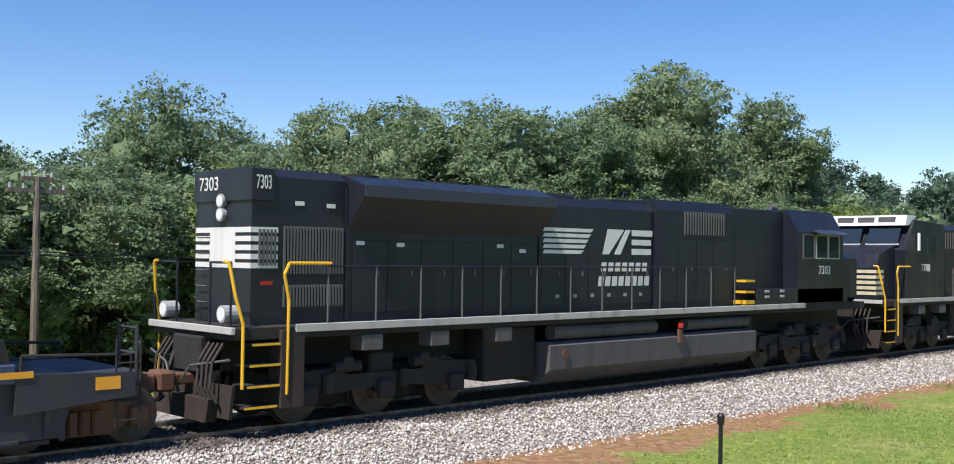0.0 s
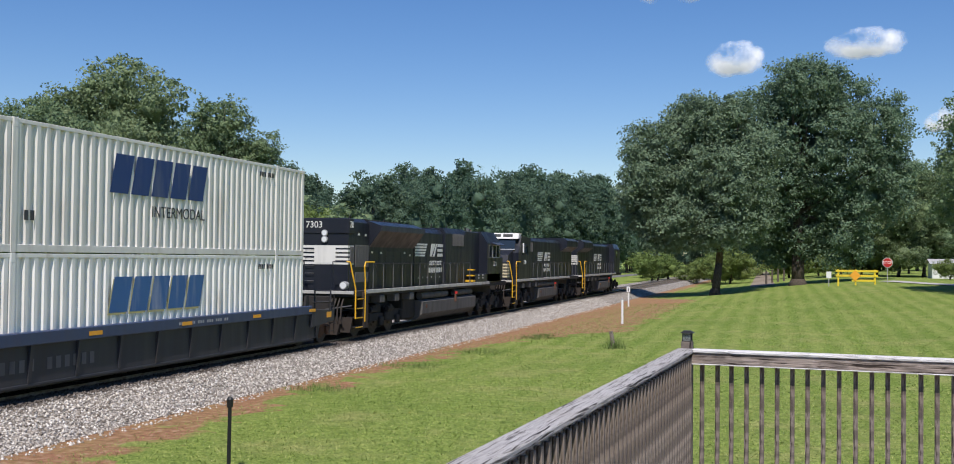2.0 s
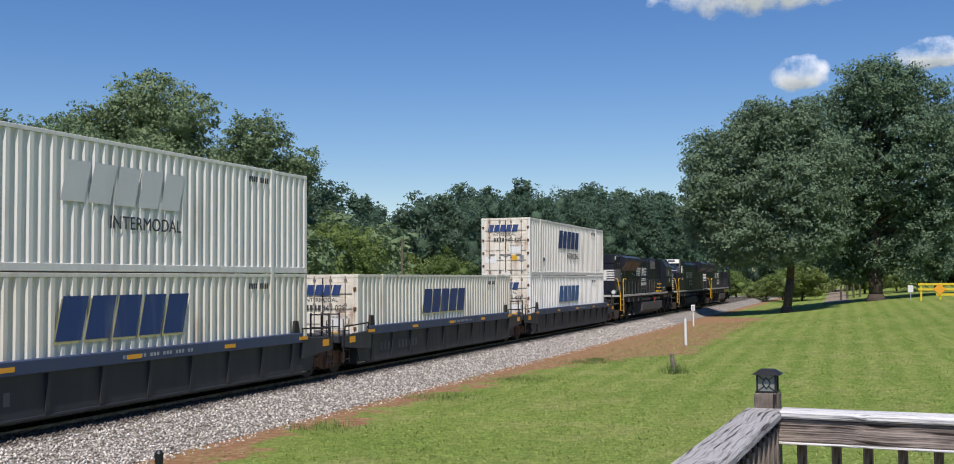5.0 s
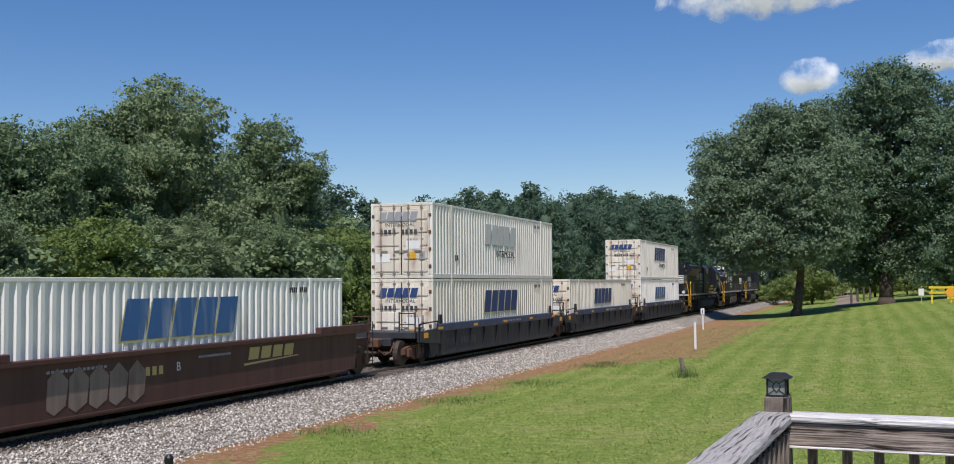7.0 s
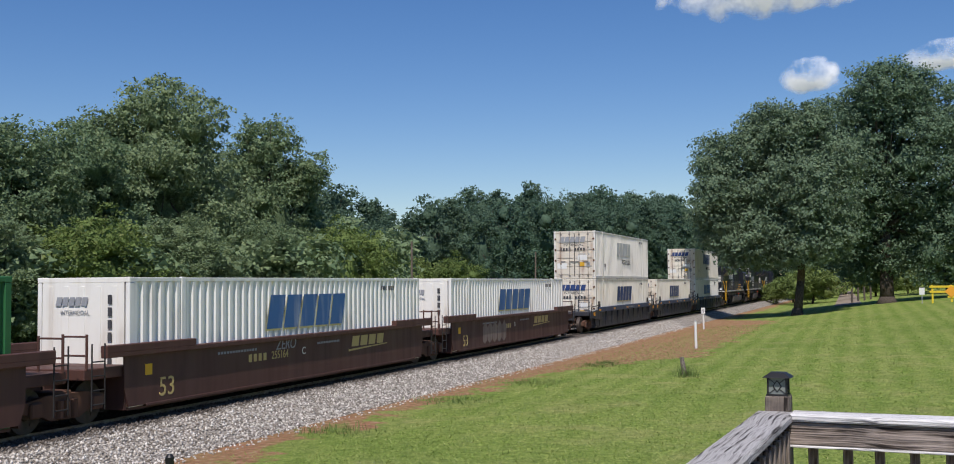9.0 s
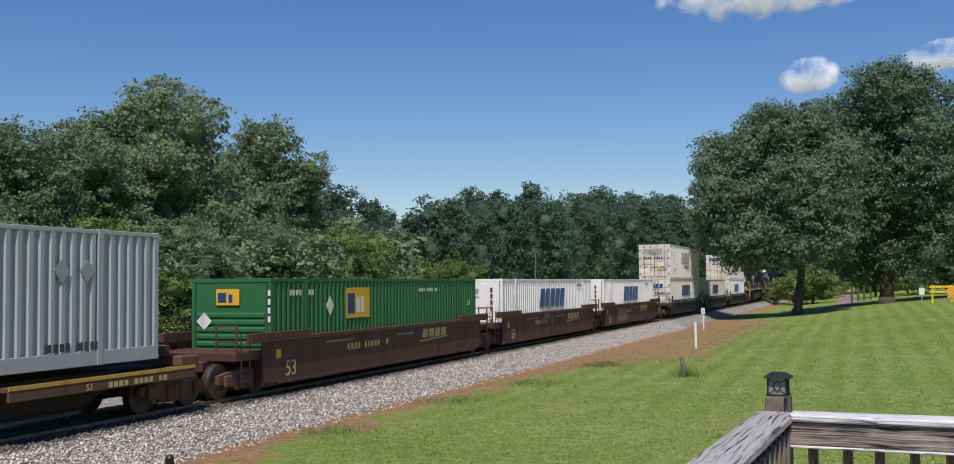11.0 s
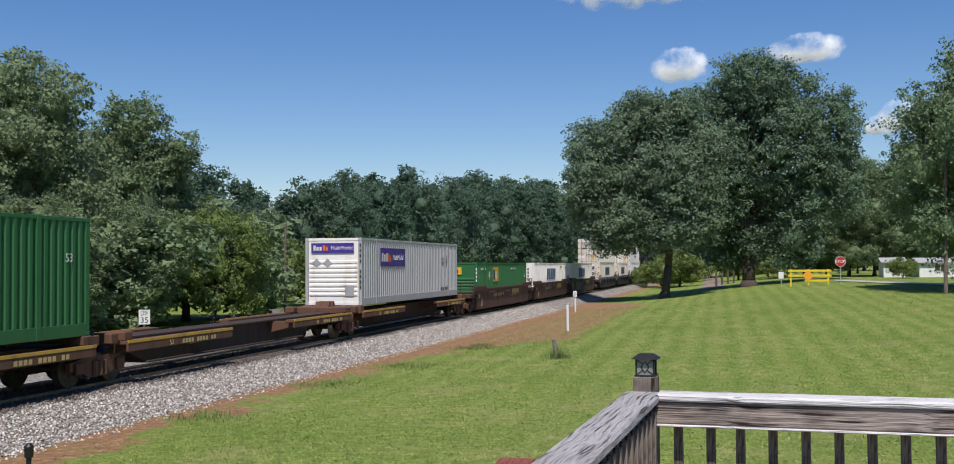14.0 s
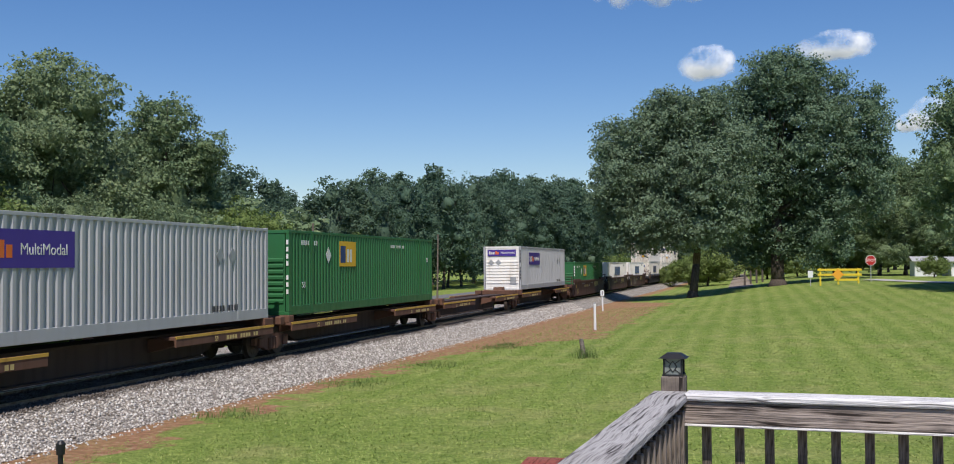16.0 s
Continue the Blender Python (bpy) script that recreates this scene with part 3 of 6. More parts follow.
        by_angle(yaw, across, top + 0.25, kinds[k], "tall leafy hardwood behind the railway track", st)
    for yaw, across, top in ((76, -33, 4.8), (69, -33, 5.4), (62, -32, 5.0), (53, -33, 5.0), (46, -34, 4.6), (40, -33, 4.2), (36, -33, 3.9), (32, -34, 3.6)):
        if yaw in (62, 40):
            by_angle(yaw, across, top, pale, "bright green young tree at the wood's edge", 1.2, 9.0)
        else:
            by_angle(yaw, across, top, kinds[int(yaw) % 4], "leafy young tree at the wood's edge", 1.25)
    for yaw, across, top in ((27.6, -33, 3.7), (26.3, -44, 2.9)):
        by_angle(yaw, across, top, pale, "pale green young tree beside a field", 0.95, 9.0)
    by_angle(21.5, -31, 1.75, pale, "full light green bush beside the country road", 1.0, 9.0)
    for yaw, across, top in ((23.2, -46, 1.5), (24.5, -44, 1.3)):
        by_angle(yaw, across, top, bush, "round light green bush in the field edge", 1.1, 4.5)
    for k in range(15):
        yaw = 29 + 3.4 * k
        by_angle(yaw, -37.5 + rng.uniform(-1.5, 1.5), 2.6 + rng.uniform(-0.4, 0.6) + 0.02 * yaw, under, "dense green undergrowth at the wood's edge", 1.25, 4.5)
    # the long wood behind: three rows
    for row in range(3):
        y = 66 + 5 * row
        while y < 430:
            across = -52 - 9 * row + rng.uniform(-3, 3) + max(0, (y - 150) * 0.035)
            yaw = math.degrees(math.atan2(-across, y))
            top = np.interp(yaw, [5, 8, 10, 13, 14, 16, 18, 21, 24, 27, 30, 40], [2.6, 3.3, 4.0, 4.9, 4.5, 4.7, 4.9, 4.6, 4.1, 4.2, 4.6, 6.5]) + 0.42 + rng.uniform(-0.5, 0.35) - (0.5 if row == 0 else 0)
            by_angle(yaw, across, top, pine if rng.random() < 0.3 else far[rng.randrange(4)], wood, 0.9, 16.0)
            y += (7.5 + y * 0.02) * (1 + 0.25 * row)
    # wood behind the woodland edge to close the view
    for k in range(22):
        yaw = 28 + 3.2 * k
        across = -58 - 5 * (k % 2)
        if yaw < 84:
            by_angle(min(yaw, 84), across, (6.3 if yaw < 44 else 5.4) + rng.uniform(-0.8, 0.5), far[k % 4], wood, 1.15)
    # trees behind the oaks and beside the lane
    for k in range(30):
        x = -26 + k * 4.6 + rng.uniform(-2, 2)
        if -14 < x < 2 and k % 2:
            continue
        y = (210 if x < 18 else 165) + rng.uniform(-18, 25)
        plant_tree(far[k % 4], x, y, rng.uniform(0.7, 0.95) * (1.25 if x < 18 else 0.95), rng.uniform(0, 360), "leafy tree beside the lane", "trees beside the lane")
    for x, y, s in ((13.5, 133, 0.76), (16.5, 134, 0.9), (20, 137, 0.86), (24.5, 137, 0.9), (28, 140, 0.86), (33, 143, 0.8), (9, 142, 0.8)):
        plant_tree(kinds[int(x) % 4], x, y, s, x * 37, "pale leafy tree behind the barrier", "trees beside the lane", 1.1)
    for k in range(20):
        x = -8 + k * 4.2 + rng.uniform(-1.5, 1.5)
        plant_tree(far[(k + 1) % 4], x, 240 + rng.uniform(-15, 20), rng.uniform(1.0, 1.3), k * 70, "leafy tree far behind the lane", "trees beside the lane", 1.2)
    for k in range(16):
        x = -22 + k * 2.5 + rng.uniform(-0.8, 0.8)
        if not -5.2 < x < -1.0 and not -19.5 < x < -14:
            plant_tree(bush, x, 150 + rng.uniform(-6, 14) + max(0, -x), rng.uniform(0.8, 1.3), k * 50, "green bush under the trees", "bushes behind the oaks")
    plant_tree(bush, 16.4, 112, 0.5, 10, "green bush before a cottage", "bushes behind the oaks")
    plant_tree(kinds[1], 18.4, 83, 1.1, 250, "tall leafy tree beside the drive", "trees beside the lane", 0.9)
    plant_tree(kinds[3], 17.0, 80, 1.12, 100, "tall leafy tree beside the drive", "trees beside the lane", 0.9)


build_trees()


# ---- rolling stock: local y runs forward from the rear, x = +1.3 is the near flank, z = 0 the rail ----
MOVING, WHEELS = [], []
n = Nodes("amber_reflector", 0.4)
orange_mark = n.done((0.8, 0.36, 0.03))


def rolling(ob, s):
    MOVING.append((ob, s))
    return ob


def wheelset(parent, y, r):
    g = Geo()
    for s in (-1, 1):
        a, b = sorted((s * 0.69, s * 0.83))
        g.cyl((a, 0, 0), (b, 0, 0), r, n=22)
        g.cyl((s * 0.69, 0, 0), (s * 0.66, 0, 0), r + 0.026, n=22)
        g.cyl((s * 0.83, 0, 0), (s * 0.86, 0, 0), r * 0.42, r * 0.36, n=12)
        for k in range(3):
            a = 2.094 * k
            g.cyl((s * 0.845, r * 0.68 * math.cos(a), r * 0.68 * math.sin(a)), (s * 0.852, r * 0.68 * math.cos(a), r * 0.68 * math.sin(a)), 0.05, n=6)
    g.cyl((-0.95, 0, 0), (0.95, 0, 0), 0.075)
    w = part("wheelset", g, rail_wheel, parent, "worn steel wheels on an axle")
    WHEELS.append((w, y, r))
    return w


n = Nodes("wheel_steel", 0.6, 0.5)
rail_wheel = n.done(n.ramp(n.noise(n.coord(), 5), (0.3, (0.05, 0.04, 0.035)), (0.7, (0.12, 0.09, 0.07))))


def freight_truck(parent, y):
    g = Geo()
    for s in (-1, 1):
        x0, x1 = sorted((s * 0.92, s * 1.06))
        g.prism([(y - 1.2, 0.42), (y - 1.2, 0.64), (y - 0.55, 0.74), (y + 0.55, 0.74), (y + 1.2, 0.64), (y + 1.2, 0.42), (y + 0.85, 0.42), (y + 0.4, 0.22), (y - 0.4, 0.22), (y - 0.85, 0.42)], "x", x0, x1)
        x0, x1 = sorted((s * 1.06, s * 1.15))
        for e in (-1, 1):
            g.box(x0, x1, y + e * 0.89 - 0.16, y + e * 0.89 + 0.16, 0.33, 0.64, 0.03)
        for e in (-0.2, 0, 0.2):
            g.cyl((s * 1.08, y + e, 0.26), (s * 1.08, y + e, 0.62), 0.085, n=9)
    g.box(-1.0, 1.0, y - 0.25, y + 0.25, 0.5, 0.8, 0.03)
    t = part("truck", g, rust, parent, "rusty cast steel bogie frame")
    for e in (-0.89, 0.89):
        wheelset(t, y + e, 0.46)
    return t


def coupler(parent, y, way):
    g = Geo().box(-0.12, 0.12, *sorted((y, y + way * 0.7)), 0.75, 0.98, 0.03)
    g.box(-0.2, 0.2, *sorted((y + way * 0.55, y + way * 0.85)), 0.68, 1.02, 0.05)
    g.tube([(0.45, y, 0.85), (0.45, y + way * 0.3, 0.5), (0.35, y + way * 0.6, 0.42), (0.25, y + way * 0.85, 0.6)], 0.03)
    return part("coupler", g, rust, parent, "rusty knuckle coupler with air hose")


def ladder(parent, x, y, z0, z1, name="ladder"):
    g = Geo()
    for d in (-0.2, 0.2):
        g.tube([(x, y + d, z0), (x, y + d, z1)], 0.018, 6)
    for k in range(int((z1 - z0) / 0.3)):
        z = z0 + 0.12 + k * 0.3
        g.tube([(x, y - 0.2, z), (x, y + 0.2, z)], 0.015, 6)
    return part(name, g, loco_under, parent)


spray_tan = painted("tan_spray_paint", (0.24, 0.185, 0.15), (0.10, 0.06, 0.05), 1.0, 0.6, True, 2.0, 0.4, 0.42)


def well_car(s, length, blue, front_end, rear_end, label, group, number):
    car = thing("well_car", label, "freight car", group)
    paint, sill = (car_blue, car_blue_sill) if blue else (car_brown, car_brown)
    a, b = 1.7, length - 1.7
    for sd in (-1, 1):
        g = Geo()
        w = sorted((sd * 1.33, sd * 1.37))
        top = 1.16 if blue else 1.42
        g.prism([(a - 0.1, 0.3), (a - 0.25, 0.7), (a - 0.25, top), (b + 0.25, top), (b + 0.25, 0.7), (b + 0.1, 0.3)], "x", *w)
        if blue:
            k = a + 0.8
            while k < b:
                x0, x1 = sorted((sd * 1.37, sd * 1.46))
                g.prism([(x0, 0.34), (x1, 0.34), (x1, top), (x0, top)] if sd < 0 else [(x0, 0.34), (x0 + 0.02, 0.34), (x1, top), (x0, top)], "y", k - 0.05, k + 0.05)
                k += 1.62
        x0, x1 = sorted((sd * 1.27, sd * 1.38))
        g.box(x0, x1, a + 0.5, b - 0.5, 0.25, 0.32, 0.012)
        part("well_side", g, paint, car, "dark side wall of the well with upright ribs" if blue else "brown steel side wall of the well")
        g = Geo()
        x0, x1 = sorted((sd * 1.30, sd * 1.48))
        cut = 2.3 if blue else 0.75
        g.box(x0, x1, cut, length - cut, top, top + (0.29 if blue else 0.12), 0.02)
        if not blue:
            for e in (0.75, length - 3.95):
                g.box(x0 * 0.999, x1, e, e + 3.2, top + 0.1, top + 0.27, 0.015)
        else:
            for e, d in ((0.0, 1), (length, -1)):
                part("end_side_plate", Geo().prism([(e + d * 0.45, 0.85), (e + d * 2.3, 0.7), (e + d * 2.3, 1.3), (e + d * 0.45, 1.22)], "x", x0 + 0.01, x1 - 0.01), paint, car, "dark end side plate")
                part("guide_horn", Geo().prism([(e + d * 2.35, 1.44), (e + d * 2.7, 1.44), (e + d * 2.62, 1.8), (e + d * 2.45, 1.8)], "x", *sorted((sd * 1.32, sd * 1.4))), loco_under, car, "black container guide horn")
                part("grab_rail", Geo().tube([(sd * 1.4, e + d * 0.5, 1.22), (sd * 1.4, e + d * 0.5, 1.5), (sd * 1.4, e + d * 2.2, 1.56), (sd * 1.4, e + d * 2.2, 1.3)], 0.025, 6), loco_under, car)
                part("placard", Geo().box(*sorted((sd * 1.472, sd * 1.478)), *sorted((e + d * 0.7, e + d * 1.1)), 0.98, 1.18), orange_mark, car, "orange reflective placard")
        part("side_sill", g, sill, car, "blue grey top sill" if blue else "brown top sill")
    for e, d in ((0.0, 1), (length, -1)):
        y0, y1 = sorted((e + d * 0.25, e + d * 1.75))
        g = Geo().box(-1.3, 1.3, y0, y1, 0.98, 1.22, 0.02)
        g.box(-0.45, 0.45, *sorted((e + d * 0.02, e + d * 1.6)), 0.7, 1.0, 0.03)
        g.prism([(-1.325, 1.2), (1.325, 1.2), (1.325, 0.24), (-1.325, 0.24)], "y", *sorted((e + d * 1.5, e + d * 1.58)))
        part("end_platform", g, paint, car)
        g = Geo()
        for x in (0.65, 1.28):
            g.tube([(x, e + d * 0.35, 1.2), (x, e + d * 0.35, 1.95)], 0.03)
        for z in (1.5, 1.9):
            g.tube([(0.65, e + d * 0.35, z), (1.28, e + d * 0.35, z)], 0.022)
        part("end_rail", g, paint, car, "bent tubular end rail")
        ladder(car, 1.42, e + d * 0.55, 0.35, 1.75)
    part("well_floor", Geo().box(-1.25, 1.25, a, b, 0.2, 0.265), paint, car)
    freight_truck(car, 0.0 if not rear_end else 1.1)
    if front_end:
        freight_truck(car, length - 1.1)
        coupler(car, length - 0.3, 1)
    if rear_end:
        coupler(car, 0.3, -1)
    # lettering and reflectors on the near flank
    x = 1.482 if blue else 1.374
    if blue:
        g = Geo()
        for k in range(5):
            g.box(x, x + 0.004, 2.3 + k * (length - 4.6) / 4 - 0.25, 2.3 + k * (length - 4.6) / 4 + 0.25, 1.24, 1.34)
        tagged(part("reflector", g, orange_mark, car, "orange yellow reflective strips"), kind="stuff")
        g = Geo()
        for k in range(22):
            if k % 4 != 3:
                g.box(x, x + 0.003, length * 0.48 + k * 0.12, length * 0.48 + k * 0.12 + 0.08, 1.26, 1.34)
        tagged(part("stencil", g, letter_faint, car), kind="stuff")
        g = Geo()
        for k in range(11):
            if k != 4:
                g.box(1.374, 1.378, 3.2 + k * 0.3, 3.2 + k * 0.3 + 0.17, 0.58, 0.85)
        tagged(part("car_number", g, letter_worn, car), kind="stuff")
    else:
        lettering("size_mark", "53", 0.62, letter_gold, car, flank(x, 2.95, 0.62))
        lettering("unit_letter", number, 0.3, letter_white, car, flank(x, 9.3, 1.05))
        g = Geo()
        for k in range(4 if number == "C" else 10):
            if k != 4:
                g.box(x, x + 0.003, 6.4 + k * 0.24, 6.4 + k * 0.24 + 0.15, 0.93, 1.13)
        tagged(part("owner_mark", g, letter_gold, car), kind="stuff")
        if number == "C":
            lettering("car_number", "255164", 0.3, letter_gold, car, flank(x, 7.98, 1.03))
            lettering("chalk_scrawl", "ZERO", 0.42, letter_faint, car, flank(x, 8.3, 1.3), "pale chalk scrawl", 0.2)
        g = Geo()
        for k in range(4):
            y = 12.3 + k * 0.6
            g.prism([(y, 1.0), (y + 0.48, 1.0), (y + 0.56, 1.32), (y + 0.08, 1.32)], "x", x, x + 0.003)
        g.prism([(12.1, 0.86), (14.9, 0.96), (14.9, 0.99), (12.1, 0.92)], "x", x, x + 0.003)
        part("emblem", g, letter_gold, car, "slanted gold emblem blocks")
        g = Geo()
        for k in range(14):
            g.box(x, x + 0.003, 5.0 + k * 0.13, 5.09 + k * 0.13, 1.22, 1.28)
            g.box(x, x + 0.003, 10.1 + k * 0.1, 10.17 + k * 0.1, 1.2, 1.26)
        tagged(part("stencil", g, letter_faint, car), kind="stuff")
        part("placard", Geo().box(x, x + 0.004, 2.15, 2.4, 0.95, 1.2), yellow, car)
        if number == "B":
            g = Geo()
            for k in range(5):
                y = 5.0 + k * 0.62
                g.prism([(y, 0.5), (y + 0.22, 0.38), (y + 0.55, 0.55), (y + 0.62, 1.05), (y + 0.3, 1.32), (y + 0.02, 1.1)], "x", x + 0.004, x + 0.006)
            tagged(part("spray_paint", g, spray_tan, car, "faded grey spray painted blobs"), kind="stuff")
    return rolling(car, s)




spine_dark = painted("grimy_dark_brown", (0.055, 0.034, 0.025), (0.02, 0.016, 0.014), 0.8, 0.85)


def spine_car(s, length, front_end, rear_end, label):
    car = thing("spine_car", label, "freight car", "spine cars")
    g = Geo()
    g.prism([(0.15, 1.05), (length - 0.15, 1.05), (length - 0.15, 0.62), (length - 2.6, 0.58), (length - 3.4, 0.26), (3.4, 0.26), (2.6, 0.58), (0.15, 0.62)], "x", -0.34, 0.34)
    g.box(-0.46, 0.46, 0.2, length - 0.2, 1.0, 1.06, 0.01)
    g.box(-0.46, 0.46, 3.4, length - 3.4, 0.24, 0.3, 0.01)
    part("spine", g, spine_dark, car, "grimy dark brown centre spine beam")
    for y in (1.2, 6.0, length - 6.0, length - 1.2):
        g = Geo()
        g.prism([(-1.42, 0.98), (1.42, 0.98), (1.42, 0.86), (0.4, 0.6), (-0.4, 0.6), (-1.42, 0.86)], "y", y - 0.22, y + 0.22)
        part("cross_arm", g, rust, car)
    for sd in (-1, 1):
        for y0, y1 in ((0.7, 6.6), (length - 6.6, length - 0.7)):
            x0, x1 = sorted((sd * 1.1, sd * 1.46))
            g = Geo().box(x0, x1, y0, y1, 0.96, 1.06, 0.012)
            x0, x1 = sorted((sd * 1.4, sd * 1.46))
            g.box(x0, x1, y0, y1, 0.78, 0.97, 0.01)
            part("side_platform", g, rust, car, "rusty walkway beam")
            part("edge_stripe", Geo().box(*sorted((sd * 1.43, sd * 1.468)), y0, y1, 1.0, 1.075), yellow_worn, car, "worn yellow painted edge")
            if sd > 0:
                lettering("size_mark", "53", 0.2, letter_gold, car, flank(1.463, y0 + 2.2, 0.87))
                g = Geo()
                for k in range(12):
                    if k % 5 != 4:
                        g.box(1.461, 1.464, y0 + 2.8 + k * 0.17, y0 + 2.92 + k * 0.17, 0.81, 0.93)
                tagged(part("stencil", g, letter_gold, car), kind="stuff")
    for e, d in ((0.0, 1), (length, -1)):
        g = Geo().box(-1.25, 1.25, *sorted((e + d * 0.25, e + d * 0.6)), 1.0, 1.28, 0.03)
        g.box(-1.35, -0.95, *sorted((e + d * 0.7, e + d * 1.1)), 1.05, 1.3, 0.03)
        g.box(0.95, 1.35, *sorted((e + d * 0.7, e + d * 1.1)), 1.05, 1.3, 0.03)
        g.prism([(e + d * 0.1, 1.05), (e + d * 0.5, 1.05), (e + d * 0.28, 1.5), (e + d * 0.16, 1.5)], "x", -0.3, 0.3)
        part("container_pedestal", g, rust, car)
    freight_truck(car, 0.0 if not rear_end else 1.0)
    if front_end:
        freight_truck(car, length - 1.0)
        coupler(car, length - 0.2, 1)
    return rolling(car, s)


yellow_worn = painted("worn_yellow_edge", (0.55, 0.33, 0.05), (0.18, 0.09, 0.04), 1.0, 0.7)

CW, CH, CL = 1.295, 2.896, 16.15


def corrugated(length, pitch, depth, x, sd, z0, z1, y0):
    """One corrugated side as a folded sheet with a returned back."""
    n_ = max(1, round(length / pitch))
    p = length / n_
    line = []
    for k in range(n_):
        y = y0 + k * p
        line += [(x, y), (x, y + p * 0.36), (x - sd * depth, y + p * 0.5), (x - sd * depth, y + p * 0.86)]
    line.append((x, y0 + length))
    k = len(line)
    v = [(a, b, z0) for a, b in line] + [(a, b, z1) for a, b in line]
    return v, [(i, i + 1, k + i + 1, k + i) for i in range(k - 1)]


def slant_blocks(parent, face, u0, u1, z0, z1, mat, shade=None, label="slanted emblem blocks", fade=None):
    """A plain row of slanted blocks standing for an emblem; face is 'flank' or 'rear'."""
    off = CW + 0.003 if face == "flank" else -0.022
    h = z1 - z0
    sh = 0.25 * h
    unit = (u1 - u0 - sh) / 4.35
    widths = (0.87, 0.87, 0.87, 0.87, 0.87)
    ax = "x" if face == "flank" else "y"

    def block(k, u, du, out):
        g = Geo()
        a, b = (off + out, off + out + 0.002) if face == "flank" else (off - out - 0.002, off - out)
        w = widths[k] * unit - 0.06 * h
        z = z0 + du
        u = u + du

        g.prism([(u, z), (u + 0.92 * w, z), (u + 0.92 * w + sh, z + h), (u + sh, z + h)], ax, a, b)
        return g
    u = u0
    for k in range(5):
        if shade:
            part("emblem_shadow", block(k, u, -0.06 * h, 0.0), shade, parent)
        part("emblem", block(k, u, 0, 0.003), mat, parent, label)
        u += widths[k] * unit


def bars(parent, face, u0, z0, count, w, h, mat, name="stencil", upright=False, gap=0.5):
    """Small unreadable writing as plain bars."""
    g = Geo()
    for k in range(count):
        if count > 5 and k % 5 == 4:
            continue
        u, z = (u0, z0 - k * h * (1 + gap)) if upright else (u0 + k * w * (1 + gap), z0)
        if face == "flank":
            g.box(CW + 0.003, CW + 0.006, u, u + w, z, z + h)
        else:
            g.box(u, u + w, -0.027, -0.021, z, z + h)
    return tagged(part(name, g, mat, parent), kind="stuff")


rod_metal = painted("dull_rod_metal", (0.22, 0.20, 0.18), (0.2, 0.09, 0.04), 0.9, 0.6)


